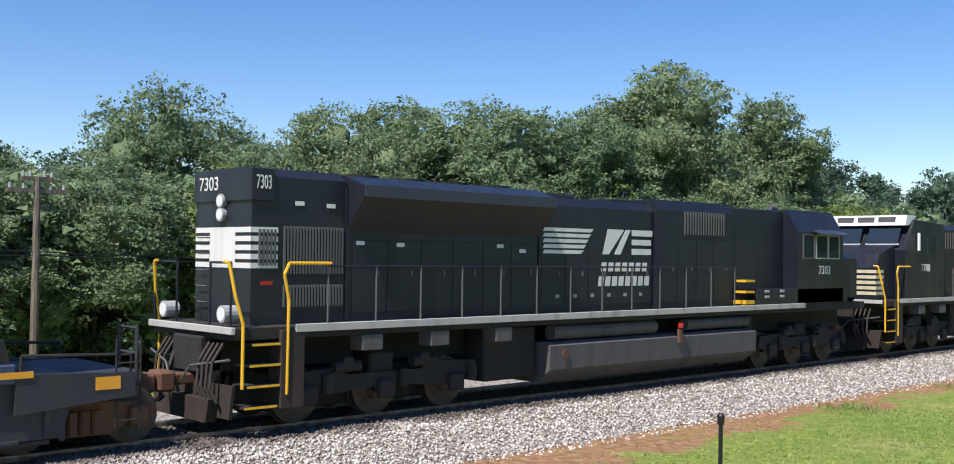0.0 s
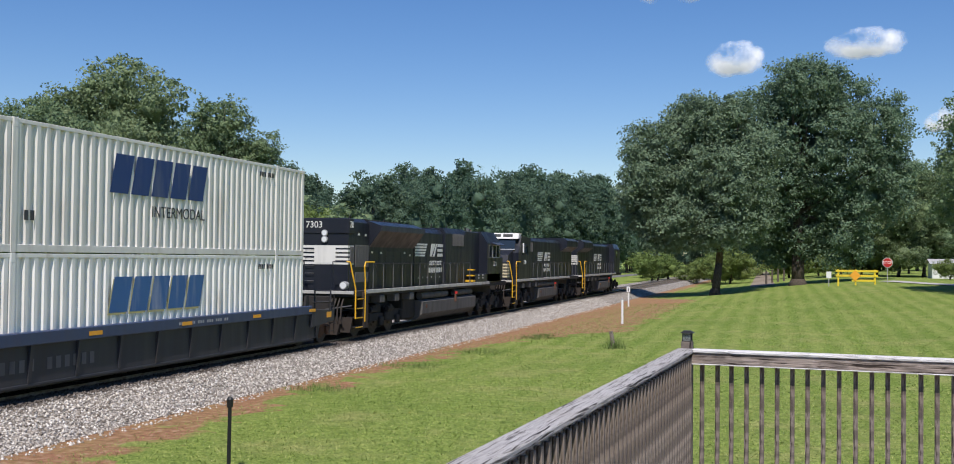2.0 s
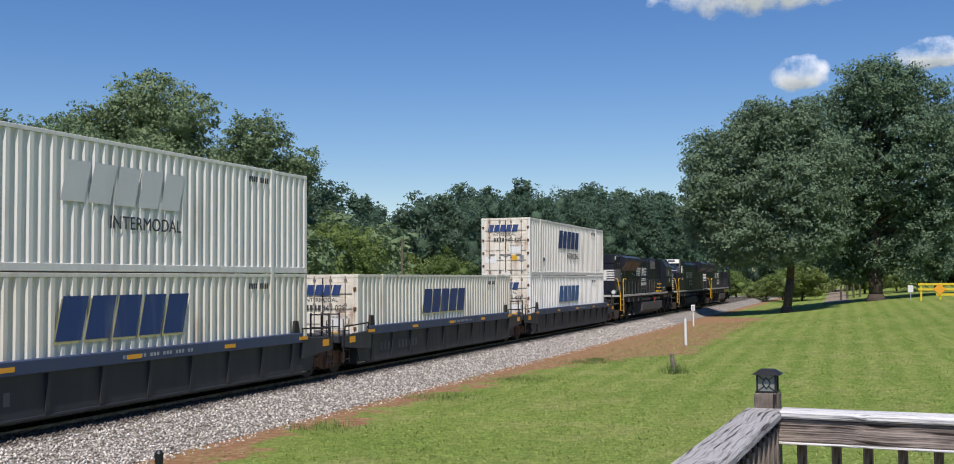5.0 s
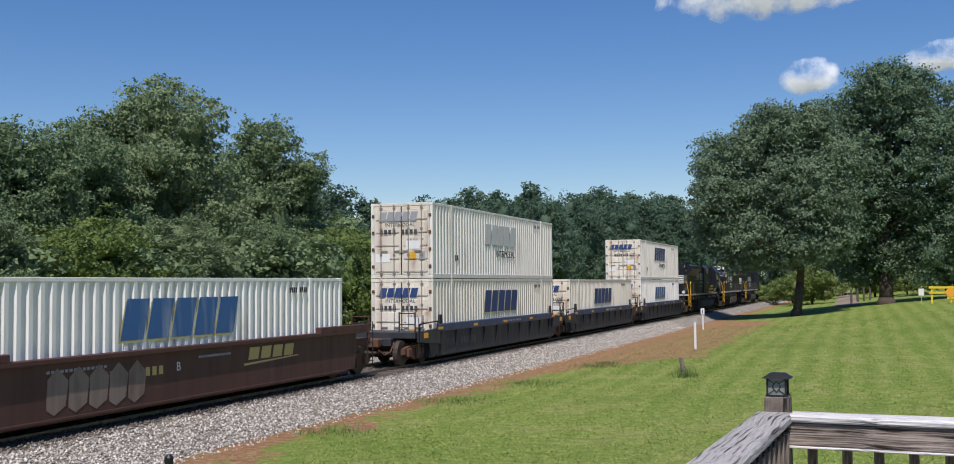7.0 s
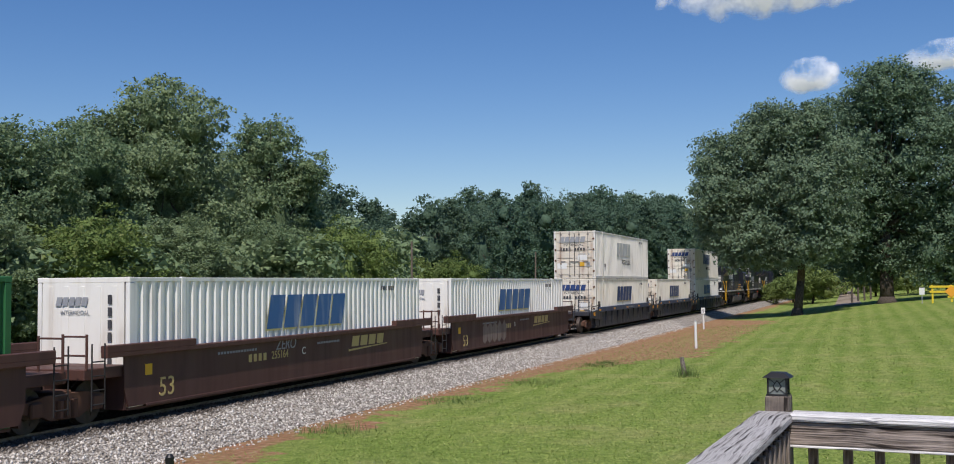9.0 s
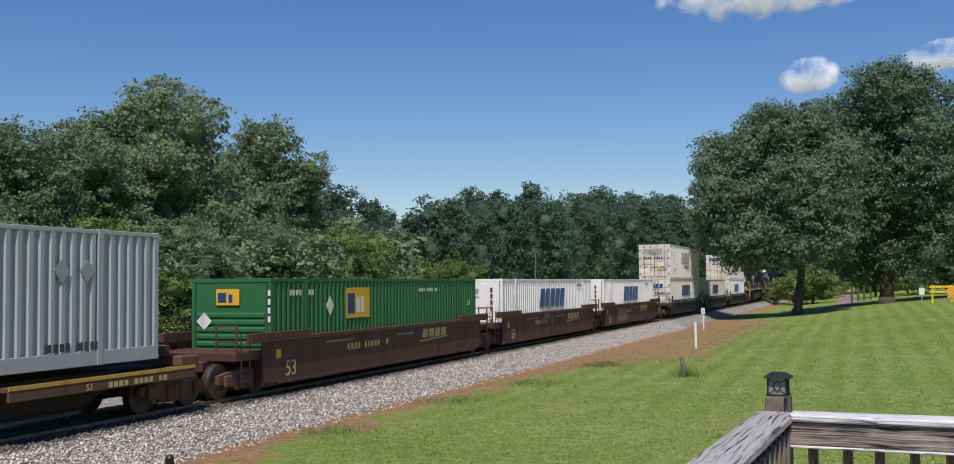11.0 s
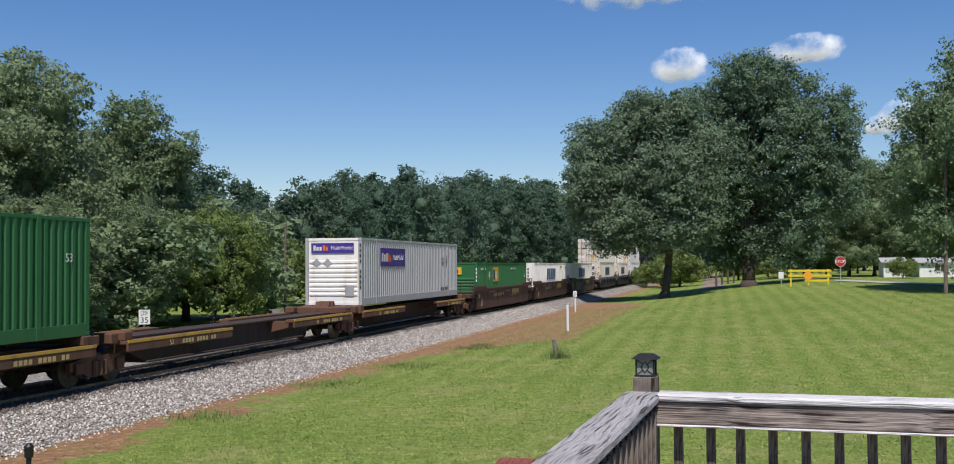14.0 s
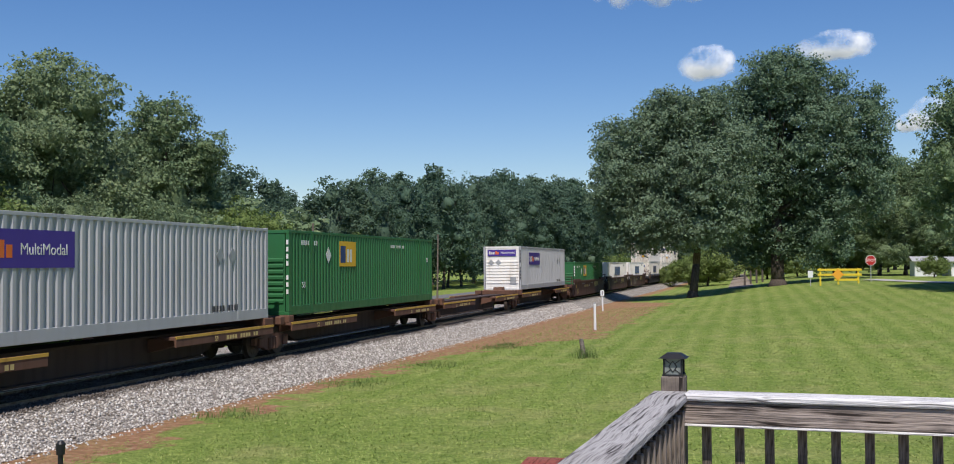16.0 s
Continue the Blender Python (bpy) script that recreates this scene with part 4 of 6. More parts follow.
def container(s, z, paint, label, end="door", ends_paint=None, pitch=0.32, group="", posts=(1.98, 14.17), base_rail=0.16):
    c = thing("shipping_container", label, "shipping container", group)
    for sd in (-1, 1):
        v, f = corrugated(CL - 0.3, pitch, 0.062, sd * (CW - 0.004), sd, base_rail, CH - 0.09, 0.15)
        part("side_panel", Geo().add(v, f), paint, c, "corrugated side panel")
        x0, x1 = sorted((sd * (CW - 0.09), sd * CW))
        part("top_rail", Geo().box(x0, x1, 0.15, CL - 0.15, CH - 0.1, CH - 0.01, 0.008), paint, c)
        part("bottom_rail", Geo().box(x0, x1, 0.15, CL - 0.15, 0.0, base_rail + 0.01, 0.01), paint, c)
        for y in (0.0, CL):
            y0, y1 = (y, y + 0.17) if y == 0 else (y - 0.17, y)
            g = Geo().box(x0 - (0.03 if sd > 0 else 0), x1 + (0.03 if sd < 0 else 0), y0, y1, 0.12, CH - 0.12, 0.015)
            for zz in (0.0, CH - 0.118):
                g.box(*sorted((sd * (CW - 0.16), sd * (CW + 0.004))), y0 - 0.004, y1 + 0.004, zz, zz + 0.118, 0.012)
            part("corner_post", g, paint, c)
        for y in posts:
            g = Geo().box(*sorted((sd * (CW - 0.06), sd * (CW + 0.012))), y - 0.085, y + 0.085, 0.0, CH + 0.004, 0.006)
            g.box(*sorted((sd * (CW - 0.05), sd * (CW + 0.016))), y - 0.06, y + 0.06, CH - 0.2, CH + 0.006, 0.006)
            part("lift_post", g, paint, c, "upright lifting post")
    g = Geo()
    k = 0
    while 0.3 + k * 0.55 < CL - 0.4:
        g.box(-CW + 0.1, CW - 0.1, 0.3 + k * 0.55, 0.6 + k * 0.55, CH - 0.045, CH - 0.02)
        k += 1
    g.box(-CW + 0.09, CW - 0.09, 0.1, CL - 0.1, CH - 0.06, CH - 0.04)
    part("roof", g, paint, c)
    part("floor", Geo().box(-CW + 0.09, CW - 0.09, 0.1, CL - 0.1, 0.05, 0.13), loco_under, c)
    part("front_wall", Geo().box(-CW + 0.12, CW - 0.12, CL - 0.1, CL - 0.04, 0.1, CH - 0.1), paint, c)
    ep = ends_paint or paint
    part("header", Geo().box(-CW + 0.15, CW - 0.15, 0.0, 0.1, CH - 0.12, CH - 0.005, 0.01), ep, c)
    part("end_sill", Geo().box(-CW + 0.15, CW - 0.15, 0.0, 0.12, 0.0, 0.14, 0.01), ep, c)
    if end == "door":
        for sd in (-1, 1):
            x0, x1 = sorted((sd * 0.012, sd * (CW - 0.13)))
            g = Geo().box(x0, x1, 0.01, 0.06, 0.15, CH - 0.13, 0.008)
            d = part("door", g, ep, c, "stained double door leaf")
            for q in range(5):
                z0 = 0.25 + q * 0.5
                part("door_panel", Geo().box(x0 + 0.08, x1 - 0.08, -0.02, 0.009, z0, z0 + 0.38, 0.025), ep, d)
            for q in range(4):
                part("hinge", Geo().box(*sorted((sd * (CW - 0.16), sd * (CW - 0.05))), -0.03, 0.0, 0.4 + q * 0.65, 0.52 + q * 0.65, 0.01), rust, d)
            part("gasket", Geo().box(*sorted((sd * 0.004, sd * 0.02)), -0.014, 0.012, 0.15, CH - 0.13), loco_under, d, "dark door gasket")
            g = Geo()
            for q in (0.3, 0.85):
                x = sd * q
                g.tube([(x, -0.035, 0.08), (x, -0.035, CH - 0.06)], 0.02, 6)
                for zz in (0.18, 0.9, 1.9, CH - 0.2):
                    g.box(x - 0.05, x + 0.05, -0.04, 0.012, zz - 0.04, zz + 0.04)
                g.box(*sorted((x, x - sd * 0.28)), -0.06, -0.04, 1.02, 1.07)
            part("lock_rod", g, rod_metal, d, "grey locking rods")
    elif end == "ribbed":
        g = Geo().box(-CW + 0.15, CW - 0.15, 0.02, 0.06, 0.13, CH - 0.12)
        wall = part("end_wall", g, ep, c, "end wall with horizontal ribs")
        for q in range(8):
            z0 = 0.42 + q * 0.2
            part("rib", Geo().prism([(-0.02, z0), (0.03, z0 - 0.05), (0.03, z0 + 0.13), (-0.02, z0 + 0.08)], "x", -CW + 0.2, CW - 0.2), ep, wall)
    else:
        g = Geo().box(-CW + 0.15, CW - 0.15, 0.0, 0.05, 0.13, CH - 0.12)
        wall = part("end_wall", g, ep, c, "smooth stained end wall")
        for q in range(5):
            x = -0.9 + q * 0.45
            part("rib", Geo().box(x - 0.06, x + 0.06, -0.012, 0.004, 0.2, CH - 0.2, 0.005), ep, wall)
    c["z"] = z
    return rolling(c, s)


# heights of the container floors
WELL, UPPER, SPINE_FLOOR = 0.27, 0.27 + CH + 0.02, 1.3


def white_box_marks(c, ends, y0, y1, z0, z1, mat, shade, faded=False, code=None):
    slant_blocks(c, "flank", y0 - 0.15, y1 + 0.35, z0 - 0.03, z1 + 0.05, mat, shade, "faded slanted emblem blocks" if faded else "blue slanted emblem blocks")
    bars(c, "flank", CL - 3.2, CH - 0.42, 10, 0.075, 0.15, letter_dark)
    bars(c, "flank", 2.3, 0.7, 2, 0.13, 0.22, letter_dark)
    if ends == "door":
        slant_blocks(c, "rear", -0.95, 0.75, 2.2, 2.55, letter_blue if not faded else letter_faint, None)
        lettering("writing", "INTERMODAL", 0.2, letter_dark, c, rear(-0.05, -0.025, 2.05))
        if code:
            lettering("container_number", code, 0.27, letter_dark, c, rear(0.42, -0.025, 1.78))
            bars(c, "rear", -0.62, 1.7, 4, 0.1, 0.18, letter_dark)
        else:
            bars(c, "rear", -0.9, 1.7, 10, 0.12, 0.17, letter_dark)
        for x, z in ((-0.78, 0.78), (0.5, 1.28)):
            part("placard_plate", Geo().box(x - 0.3, x + 0.3, -0.026, -0.021, z - 0.16, z + 0.16), white_paint, c, "white paper placards on the door")
        part("sticker", Geo().box(0.74, 0.98, -0.027, -0.021, 0.72, 1.02), letter_faint, c, "faded blue grey sticker")
        bars(c, "rear", 0.25, 1.45, 6, 0.08, 0.07, letter_faint)
        g = Geo().box(0.3, 0.62, -0.027, -0.021, 0.75, 1.0)
        part("sticker", g, yellow, c, "yellow stickers on the door")
    else:
        slant_blocks(c, "rear", -0.75, 0.2, 2.25, 2.45, letter_faint, None)
        lettering("writing", "INTERMODAL", 0.13, letter_faint, c, rear(-0.2, -0.025, 2.1))
        bars(c, "rear", 0.72, 2.3, 6, 0.11, 0.2, letter_dark, upright=True, gap=0.4)
        lettering("size_mark", "53ft", 0.24, letter_faint, c, rear(-0.4, -0.025, 0.35))


def purple_pair(s):
    c = container(s, SPINE_FLOOR, shaded_grey_box, "silver grey corrugated container, flank shade in its paint, with purple sign panels", "ribbed", white_end, 0.3, "containers on spine cars", base_rail=0.3)
    y0, y1, z0, z1 = 2.47, 6.14, 1.66, 2.5
    part("sign_panel", Geo().box(CW + 0.002, CW + 0.006, y0, y1, z0, z1), purple, c, "purple sign panel")
    g = Geo()
    for k in range(3):
        g.box(CW + 0.006, CW + 0.009, y0 + 0.2 + k * 0.3, y0 + 0.42 + k * 0.3, 1.88, 2.26 - 0.06 * (k % 2))
    part("emblem", g, letter_white, c, "white and orange emblem blocks")
    g = Geo()
    for k in range(2):
        g.box(CW + 0.006, CW + 0.009, y0 + 1.1 + k * 0.25, y0 + 1.29 + k * 0.25, 1.88, 2.26 - 0.1 * k)
    part("emblem", g, orange, c)
    lettering("writing", "MultiModal", 0.36, letter_white, c, flank(CW + 0.008, y0 + 2.6, 2.06))
    part("sign_panel", Geo().box(-1.0, 0.95, -0.03, -0.024, 2.25, 2.68), purple, c, "purple sign panel")
    g = Geo().box(-0.9, -0.8, -0.034, -0.03, 2.36, 2.58).box(-0.76, -0.66, -0.034, -0.03, 2.36, 2.52).box(-0.62, -0.52, -0.034, -0.03, 2.36, 2.52)
    part("emblem", g, letter_white, c)
    part("emblem", Geo().box(-0.46, -0.36, -0.034, -0.03, 2.36, 2.58).box(-0.33, -0.23, -0.034, -0.03, 2.36, 2.52), orange, c)
    lettering("writing", "MultiModal", 0.22, letter_white, c, rear(0.4, -0.034, 2.46))
    for x in (-0.75, -0.25):
        g = Geo().add([(x, -0.036, 1.62), (x + 0.2, -0.036, 1.82), (x, -0.036, 2.02), (x - 0.2, -0.036, 1.82), (x, -0.028, 1.62), (x + 0.2, -0.028, 1.82), (x, -0.028, 2.02), (x - 0.2, -0.028, 1.82)], [(0, 1, 2, 3), (4, 5, 6, 7), (0, 1, 5, 4), (1, 2, 6, 5), (2, 3, 7, 6), (3, 0, 4, 7)])
        part("placard_holder", g, galvanised, c, "diamond placard holder")
    for y in (13.0, 13.75):
        g = Geo().prism([(y, 1.75), (y + 0.24, 2.0), (y, 2.25), (y - 0.24, 2.0)], "x", CW, CW + 0.008)
        part("placard_holder", g, galvanised, c, "diamond placard holder")
    part("plate", Geo().box(0.55, 0.95, -0.032, -0.026, 0.4, 0.85), galvanised, c)
    bars(c, "rear", 1.212, 2.5, 9, 0.07, 0.15, letter_dark, upright=True, gap=0.5)
    bars(c, "flank", 12.6, 0.34, 9, 0.12, 0.17, letter_dark)
    return c


white_end = painted("white_end_paint", (0.86, 0.83, 0.76), (0.42, 0.31, 0.2), 0.6)


def green_box_car(s, z, group):
    c = container(s, z, green_box, "dark green corrugated container with yellow sign blocks", "ribbed", None, 0.27, group, base_rail=0.16 if z < 1 else 0.3)
    for y0 in (4.45,):
        part("sign_panel", Geo().box(CW + 0.002, CW + 0.006, y0, y0 + 1.67, 1.64, 2.6), yellow, c, "yellow sign block")
        g = Geo().box(CW + 0.006, CW + 0.009, y0 + 0.1, y0 + 0.6, 1.78, 2.42)
        part("emblem", g, letter_blue, c, "dark blue emblem blocks")
        part("emblem", Geo().box(CW + 0.006, CW + 0.009, y0 + 0.75, y0 + 0.95, 1.8, 2.3).box(CW + 0.006, CW + 0.009, y0 + 1.05, y0 + 1.25, 1.8, 2.3), letter_white, c)
    part("sign_panel", Geo().box(-0.45, 0.3, -0.03, -0.024, 2.15, 2.6), yellow, c, "yellow sign block")
    part("emblem", Geo().box(-0.4, -0.12, -0.034, -0.03, 2.22, 2.5).box(-0.05, 0.08, -0.034, -0.03, 2.22, 2.45), letter_blue, c)
    g = Geo().prism([(3.4, 1.75), (3.65, 2.05), (3.4, 2.35), (3.15, 2.05)], "x", CW, CW + 0.008)
    part("placard", g, letter_white, c, "white diamond placard")
    g = Geo().add([(-0.85, -0.036, 1.45), (-0.6, -0.036, 1.7), (-0.85, -0.036, 1.95), (-1.1, -0.036, 1.7), (-0.85, -0.028, 1.45), (-0.6, -0.028, 1.7), (-0.85, -0.028, 1.95), (-1.1, -0.028, 1.7)], [(0, 1, 2, 3), (4, 5, 6, 7), (0, 1, 5, 4), (1, 2, 6, 5), (2, 3, 7, 6), (3, 0, 4, 7)])
    part("placard", g, letter_white, c, "white diamond placard")
    bars(c, "flank", 1.0, 2.4, 8, 0.12, 0.16, letter_white)
    bars(c, "flank", 10.2, 2.42, 12, 0.1, 0.12, letter_white)
    lettering("size_mark", "53", 0.3, letter_white, c, flank(CW + 0.006, 15.3, 1.9))
    lettering("size_mark", "53", 0.3, letter_white, c, flank(CW + 0.006, 1.2, 1.0))
    bars(c, "rear", 1.212, 2.4, 8, 0.08, 0.16, letter_white, upright=True, gap=0.5)
    return c


def build_cars():
    blue = "dark blue grey articulated well car unit carrying containers"
    brown = "rusty brown articulated well car unit carrying a container"
    well_car(-13.7, 20.5, True, True, False, blue, "blue well cars", "A")
    well_car(-33.1, 19.4, True, False, False, blue, "blue well cars", "B")
    well_car(-53.0, 19.9, True, False, True, blue, "blue well cars", "C")
    well_car(-76.1, 20.0, False, True, False, brown, "brown well cars", "B")
    well_car(-95.5, 19.4, False, False, False, brown, "brown well cars", "C")
    well_car(-115.4, 19.9, False, False, True, brown, "brown well cars", "A")
    sp = "weathered rust brown spine car unit with yellow edges"
    spine_car(-135.4, 19.0, True, False, sp + " under a container")
    spine_car(-153.4, 18.0, False, False, sp + ", empty")
    spine_car(-171.1, 17.7, False, False, sp + " under a container")
    spine_car(-189.6, 18.5, False, True, sp + " under a container")

    g = "white containers"
    c = container(-12.05, UPPER, white_grey, "off-white corrugated container with rusty rear doors", "door", door_rust, group=g)
    white_box_marks(c, "door", 5.45, 9.6, 1.52, 2.42, letter_blue, None, code="948 329")
    lettering("writing", "INTERMODAL", 0.42, letter_dark, c, flank(CW + 0.005, 8.4, 1.08))
    c = container(-12.05, WELL, white_box, "white corrugated container in the well of a car", "door", door_rust, group=g)
    white_box_marks(c, "door", 5.5, 9.5, 1.48, 2.28, letter_blue_bright, letter_yellow, code="103 476")
    c = container(-31.45, WELL, cream_box, "cream corrugated container with stained rear doors", "door", door_rust, group=g)
    white_box_marks(c, "door", 5.6, 9.8, 1.48, 2.3, letter_blue, letter_yellow, code="949 028")
    c = container(-51.0, UPPER, white_grey, "off-white container with a faded emblem and rusty rear doors", "door", door_rust2, group=g)
    white_box_marks(c, "door", 5.9, 9.8, 1.5, 2.3, letter_faded_white, None, True)
    lettering("writing", "INTERMODAL", 0.42, letter_dark, c, flank(CW + 0.005, 8.6, 1.08))
    c = container(-51.0, WELL, cream_box, "cream corrugated container in the well of a car", "door", door_rust, group=g)
    white_box_marks(c, "door", 5.8, 10.0, 1.5, 2.35, letter_blue, letter_yellow)
    c = container(-74.5, WELL, white_box, "white corrugated container with a smooth end", "plain", white_end, group=g)
    white_box_marks(c, "plain", 5.85, 10.1, 1.52, 2.36, letter_blue_bright, letter_yellow)
    c = container(-93.8, WELL, white_box, "white corrugated container with a stained smooth end", "plain", white_end, group=g)
    white_box_marks(c, "plain", 5.85, 10.1, 1.52, 2.36, letter_blue_bright, letter_yellow)
    green_box_car(-113.4, WELL, "green containers")
    purple_pair(-134.45)
    green_box_car(-170.3, SPINE_FLOOR, "green containers")
    purple_pair(-188.0)


white_grey = painted("off_white_container_paint", (0.78, 0.75, 0.69), (0.28, 0.22, 0.15), 0.6)
door_rust2 = painted("heavily_rusted_door", (0.68, 0.62, 0.52), (0.27, 0.10, 0.035), 0.9, 0.6, True, 1.1)
letter_blue_bright = painted("faded_blue_lettering", (0.04, 0.13, 0.32), (0.5, 0.52, 0.55), 0.8, 0.5)
letter_yellow = painted("pale_yellow_lettering", (0.55, 0.48, 0.22), (0.5, 0.48, 0.4), 0.6, 0.5)
letter_faded_white = painted("ghost_white_lettering", (0.66, 0.65, 0.63), (0.5, 0.48, 0.45), 0.5, 0.5)

build_cars()


# ---- locomotives: 24 m six-axle diesels ----
hose_rubber = painted("dusty_rubber", (0.05, 0.04, 0.035), (0.14, 0.09, 0.06), 0.8, 0.85)
handrail_grey = painted("grey_black_rail_paint", (0.10, 0.10, 0.10), (0.04, 0.035, 0.03), 0.5, 0.5)

def six_wheel_truck(parent, y):
    g = Geo()
    for s in (-1, 1):
        x0, x1 = sorted((s * 1.02, s * 1.18))
        g.prism([(y - 2.5, 0.62), (y - 2.4, 0.95), (y - 1.2, 1.0), (y - 0.9, 0.86), (y + 0.9, 0.86), (y + 1.2, 1.0), (y + 2.4, 0.95), (y + 2.5, 0.62), (y + 1.5, 0.5), (y + 0.5, 0.58), (y - 0.5, 0.58), (y - 1.5, 0.5)], "x", x0, x1)
        x0, x1 = sorted((s * 1.16, s * 1.3))
        for e in (-1.83, 0, 1.83):
            g.box(x0, x1, y + e - 0.2, y + e + 0.2, 0.36, 0.72, 0.04)
            g.cyl((s * 1.24, y + e + 0.42, 0.55), (s * 1.24, y + e + 0.42, 0.9), 0.1, n=9)
        for e in (-0.95, 0.95):
            g.cyl((s * 1.2, y + e - 0.3, 1.02), (s * 1.2, y + e + 0.3, 1.02), 0.11, n=10)
            g.box(x0, x1, y + e - 0.12, y + e + 0.12, 0.95, 1.2, 0.02)
    g.box(-0.62, 0.62, y - 2.3, y + 2.3, 0.22, 0.95, 0.05)
    g.box(-1.1, 1.1, y - 0.3, y + 0.3, 0.7, 1.25, 0.05)
    t = part("truck", g, loco_under, parent, "grimy six-wheel bogie frame")
    for e in (-1.83, 0, 1.83):
        wheelset(t, y + e, 0.52)
    return t


def steps_and_plow(loco, y, way):
    """Corner steps, handrails, plow and hoses of one end; way is the outward direction."""
    for sd in (-1, 1):
        g = Geo()
        for k in range(4):
            z = 0.45 + k * 0.36
            g.box(*sorted((sd * 1.05, sd * 1.5)), *sorted((y - way * (0.12 + 0.05 * k), y - way * (0.82 + 0.05 * k))), z, z + 0.035)
        part("step", g, loco_under, loco, "corner steps")
        g = Geo()
        for k in range(4):
            z = 0.45 + k * 0.36
            g.box(*sorted((sd * 1.5, sd * 1.508)), *sorted((y - way * (0.14 + 0.05 * k), y - way * (0.8 + 0.05 * k))), z - 0.01, z + 0.03)
        part("step_edge", g, yellow, loco, "yellow step edges")
        g = Geo().box(*sorted((sd * 1.1, sd * 1.52)), *sorted((y - way * 0.86, y - way * 1.35)), 0.4, 1.78, 0.01)
        part("step_side", g, loco_plate, loco, "dusty step side plate")
        g = Geo().tube([(sd * 1.5, y - way * 0.1, 0.8), (sd * 1.5, y - way * 0.1, 1.9), (sd * 1.45, y + way * 0.02, 2.35), (sd * 1.35, y + way * 0.1, 2.95), (sd * 1.2, y + way * 0.12, 2.97)], 0.03)
        part("handrail", g, yellow, loco, "yellow corner handrail")
        g = Geo().tube([(sd * 1.52, y - way * 0.98, 0.65), (sd * 1.52, y - way * 1.0, 2.3), (sd * 1.52, y - way * 0.9, 2.75), (sd * 1.52, y - way * 1.0, 2.95), (sd * 1.52, y - way * 1.9, 2.95)], 0.03)
        part("handrail", g, yellow, loco, "yellow step handrail")
    g = Geo().prism([(-1.35, 0.28), (1.35, 0.28), (1.45, 0.85), (-1.45, 0.85)], "y", *sorted((y + way * 0.0, y + way * 0.06)))
    g.prism([(-0.9, 0.2), (0.9, 0.2), (1.0, 0.6), (-1.0, 0.6)], "y", *sorted((y + way * 0.06, y + way * 0.25)))
    part("snow_plow", g, loco_plate, loco, "rust streaked plow plate")
    for x in (-0.95, -0.8, -0.65, 0.6, 0.75, 0.9, 1.05):
        g = Geo().tube([(x, y + way * 0.02, 1.55), (x, y + way * 0.22, 1.25), (x, y + way * 0.26, 0.8), (x + 0.06, y + way * 0.16, 0.55)], 0.028, 6)
        part("hose", g, hose_rubber, loco, "hanging brake hose")
    g = Geo().tube([(-0.5, y + way * 0.05, 1.5), (-0.42, y + way * 0.3, 0.9), (-0.2, y + way * 0.55, 0.5), (0.1, y + way * 0.62, 0.6)], 0.035, 6)
    part("air_hose", g, hose_rubber, loco)
    part("draft_box", Geo().box(-0.5, 0.5, *sorted((y + way * 0.0, y - way * 0.3)), 0.55, 1.6, 0.04), loco_under, loco)
    for x in (-0.75, 0.75):
        part("uncoupling_lever", Geo().tube([(x * 1.9, y + way * 0.1, 1.3), (x * 0.6, y + way * 0.3, 1.15), (x * 0.3, y + way * 0.35, 0.9)], 0.022, 6), handrail_grey, loco)
    g = Geo().box(-0.14, 0.14, *sorted((y, y + way * 0.6)), 0.78, 0.98, 0.03).box(-0.24, 0.24, *sorted((y + way * 0.45, y + way * 0.78)), 0.68, 1.05, 0.05)
    part("coupler", g, rust, loco, "rusty coupler")


def stripes(loco, y, z0, z1, half, way, side_len, warm):
    """White end panel with dark bars, wrapped round the corner."""
    m = letter_white if not warm else letter_cream
    h = (z1 - z0) / 5
    for k in range(5):
        z = z0 + k * h
        g = Geo().box(-half - 0.006, half + 0.006, *sorted((y, y + way * 0.006)), z, z + h * 0.6)
        for sd in (-1, 1):
            g.box(*sorted((sd * half, sd * (half + 0.006))), *sorted((y + way * 0.006, y - way * side_len)), z, z + h * 0.6)
        part("end_stripe", g, m, loco, "white end stripe")
    part("end_panel", Geo().box(-0.45, 0.45, *sorted((y + way * 0.007, y + way * 0.01)), z0 + h * 0.2, z1 - h * 0.5), m, loco, "white end panel")


letter_cream = painted("cream_lettering", (0.62, 0.55, 0.36), (0.25, 0.2, 0.12), 0.7, 0.5)
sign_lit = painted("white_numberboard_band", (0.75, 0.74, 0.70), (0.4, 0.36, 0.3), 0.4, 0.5)


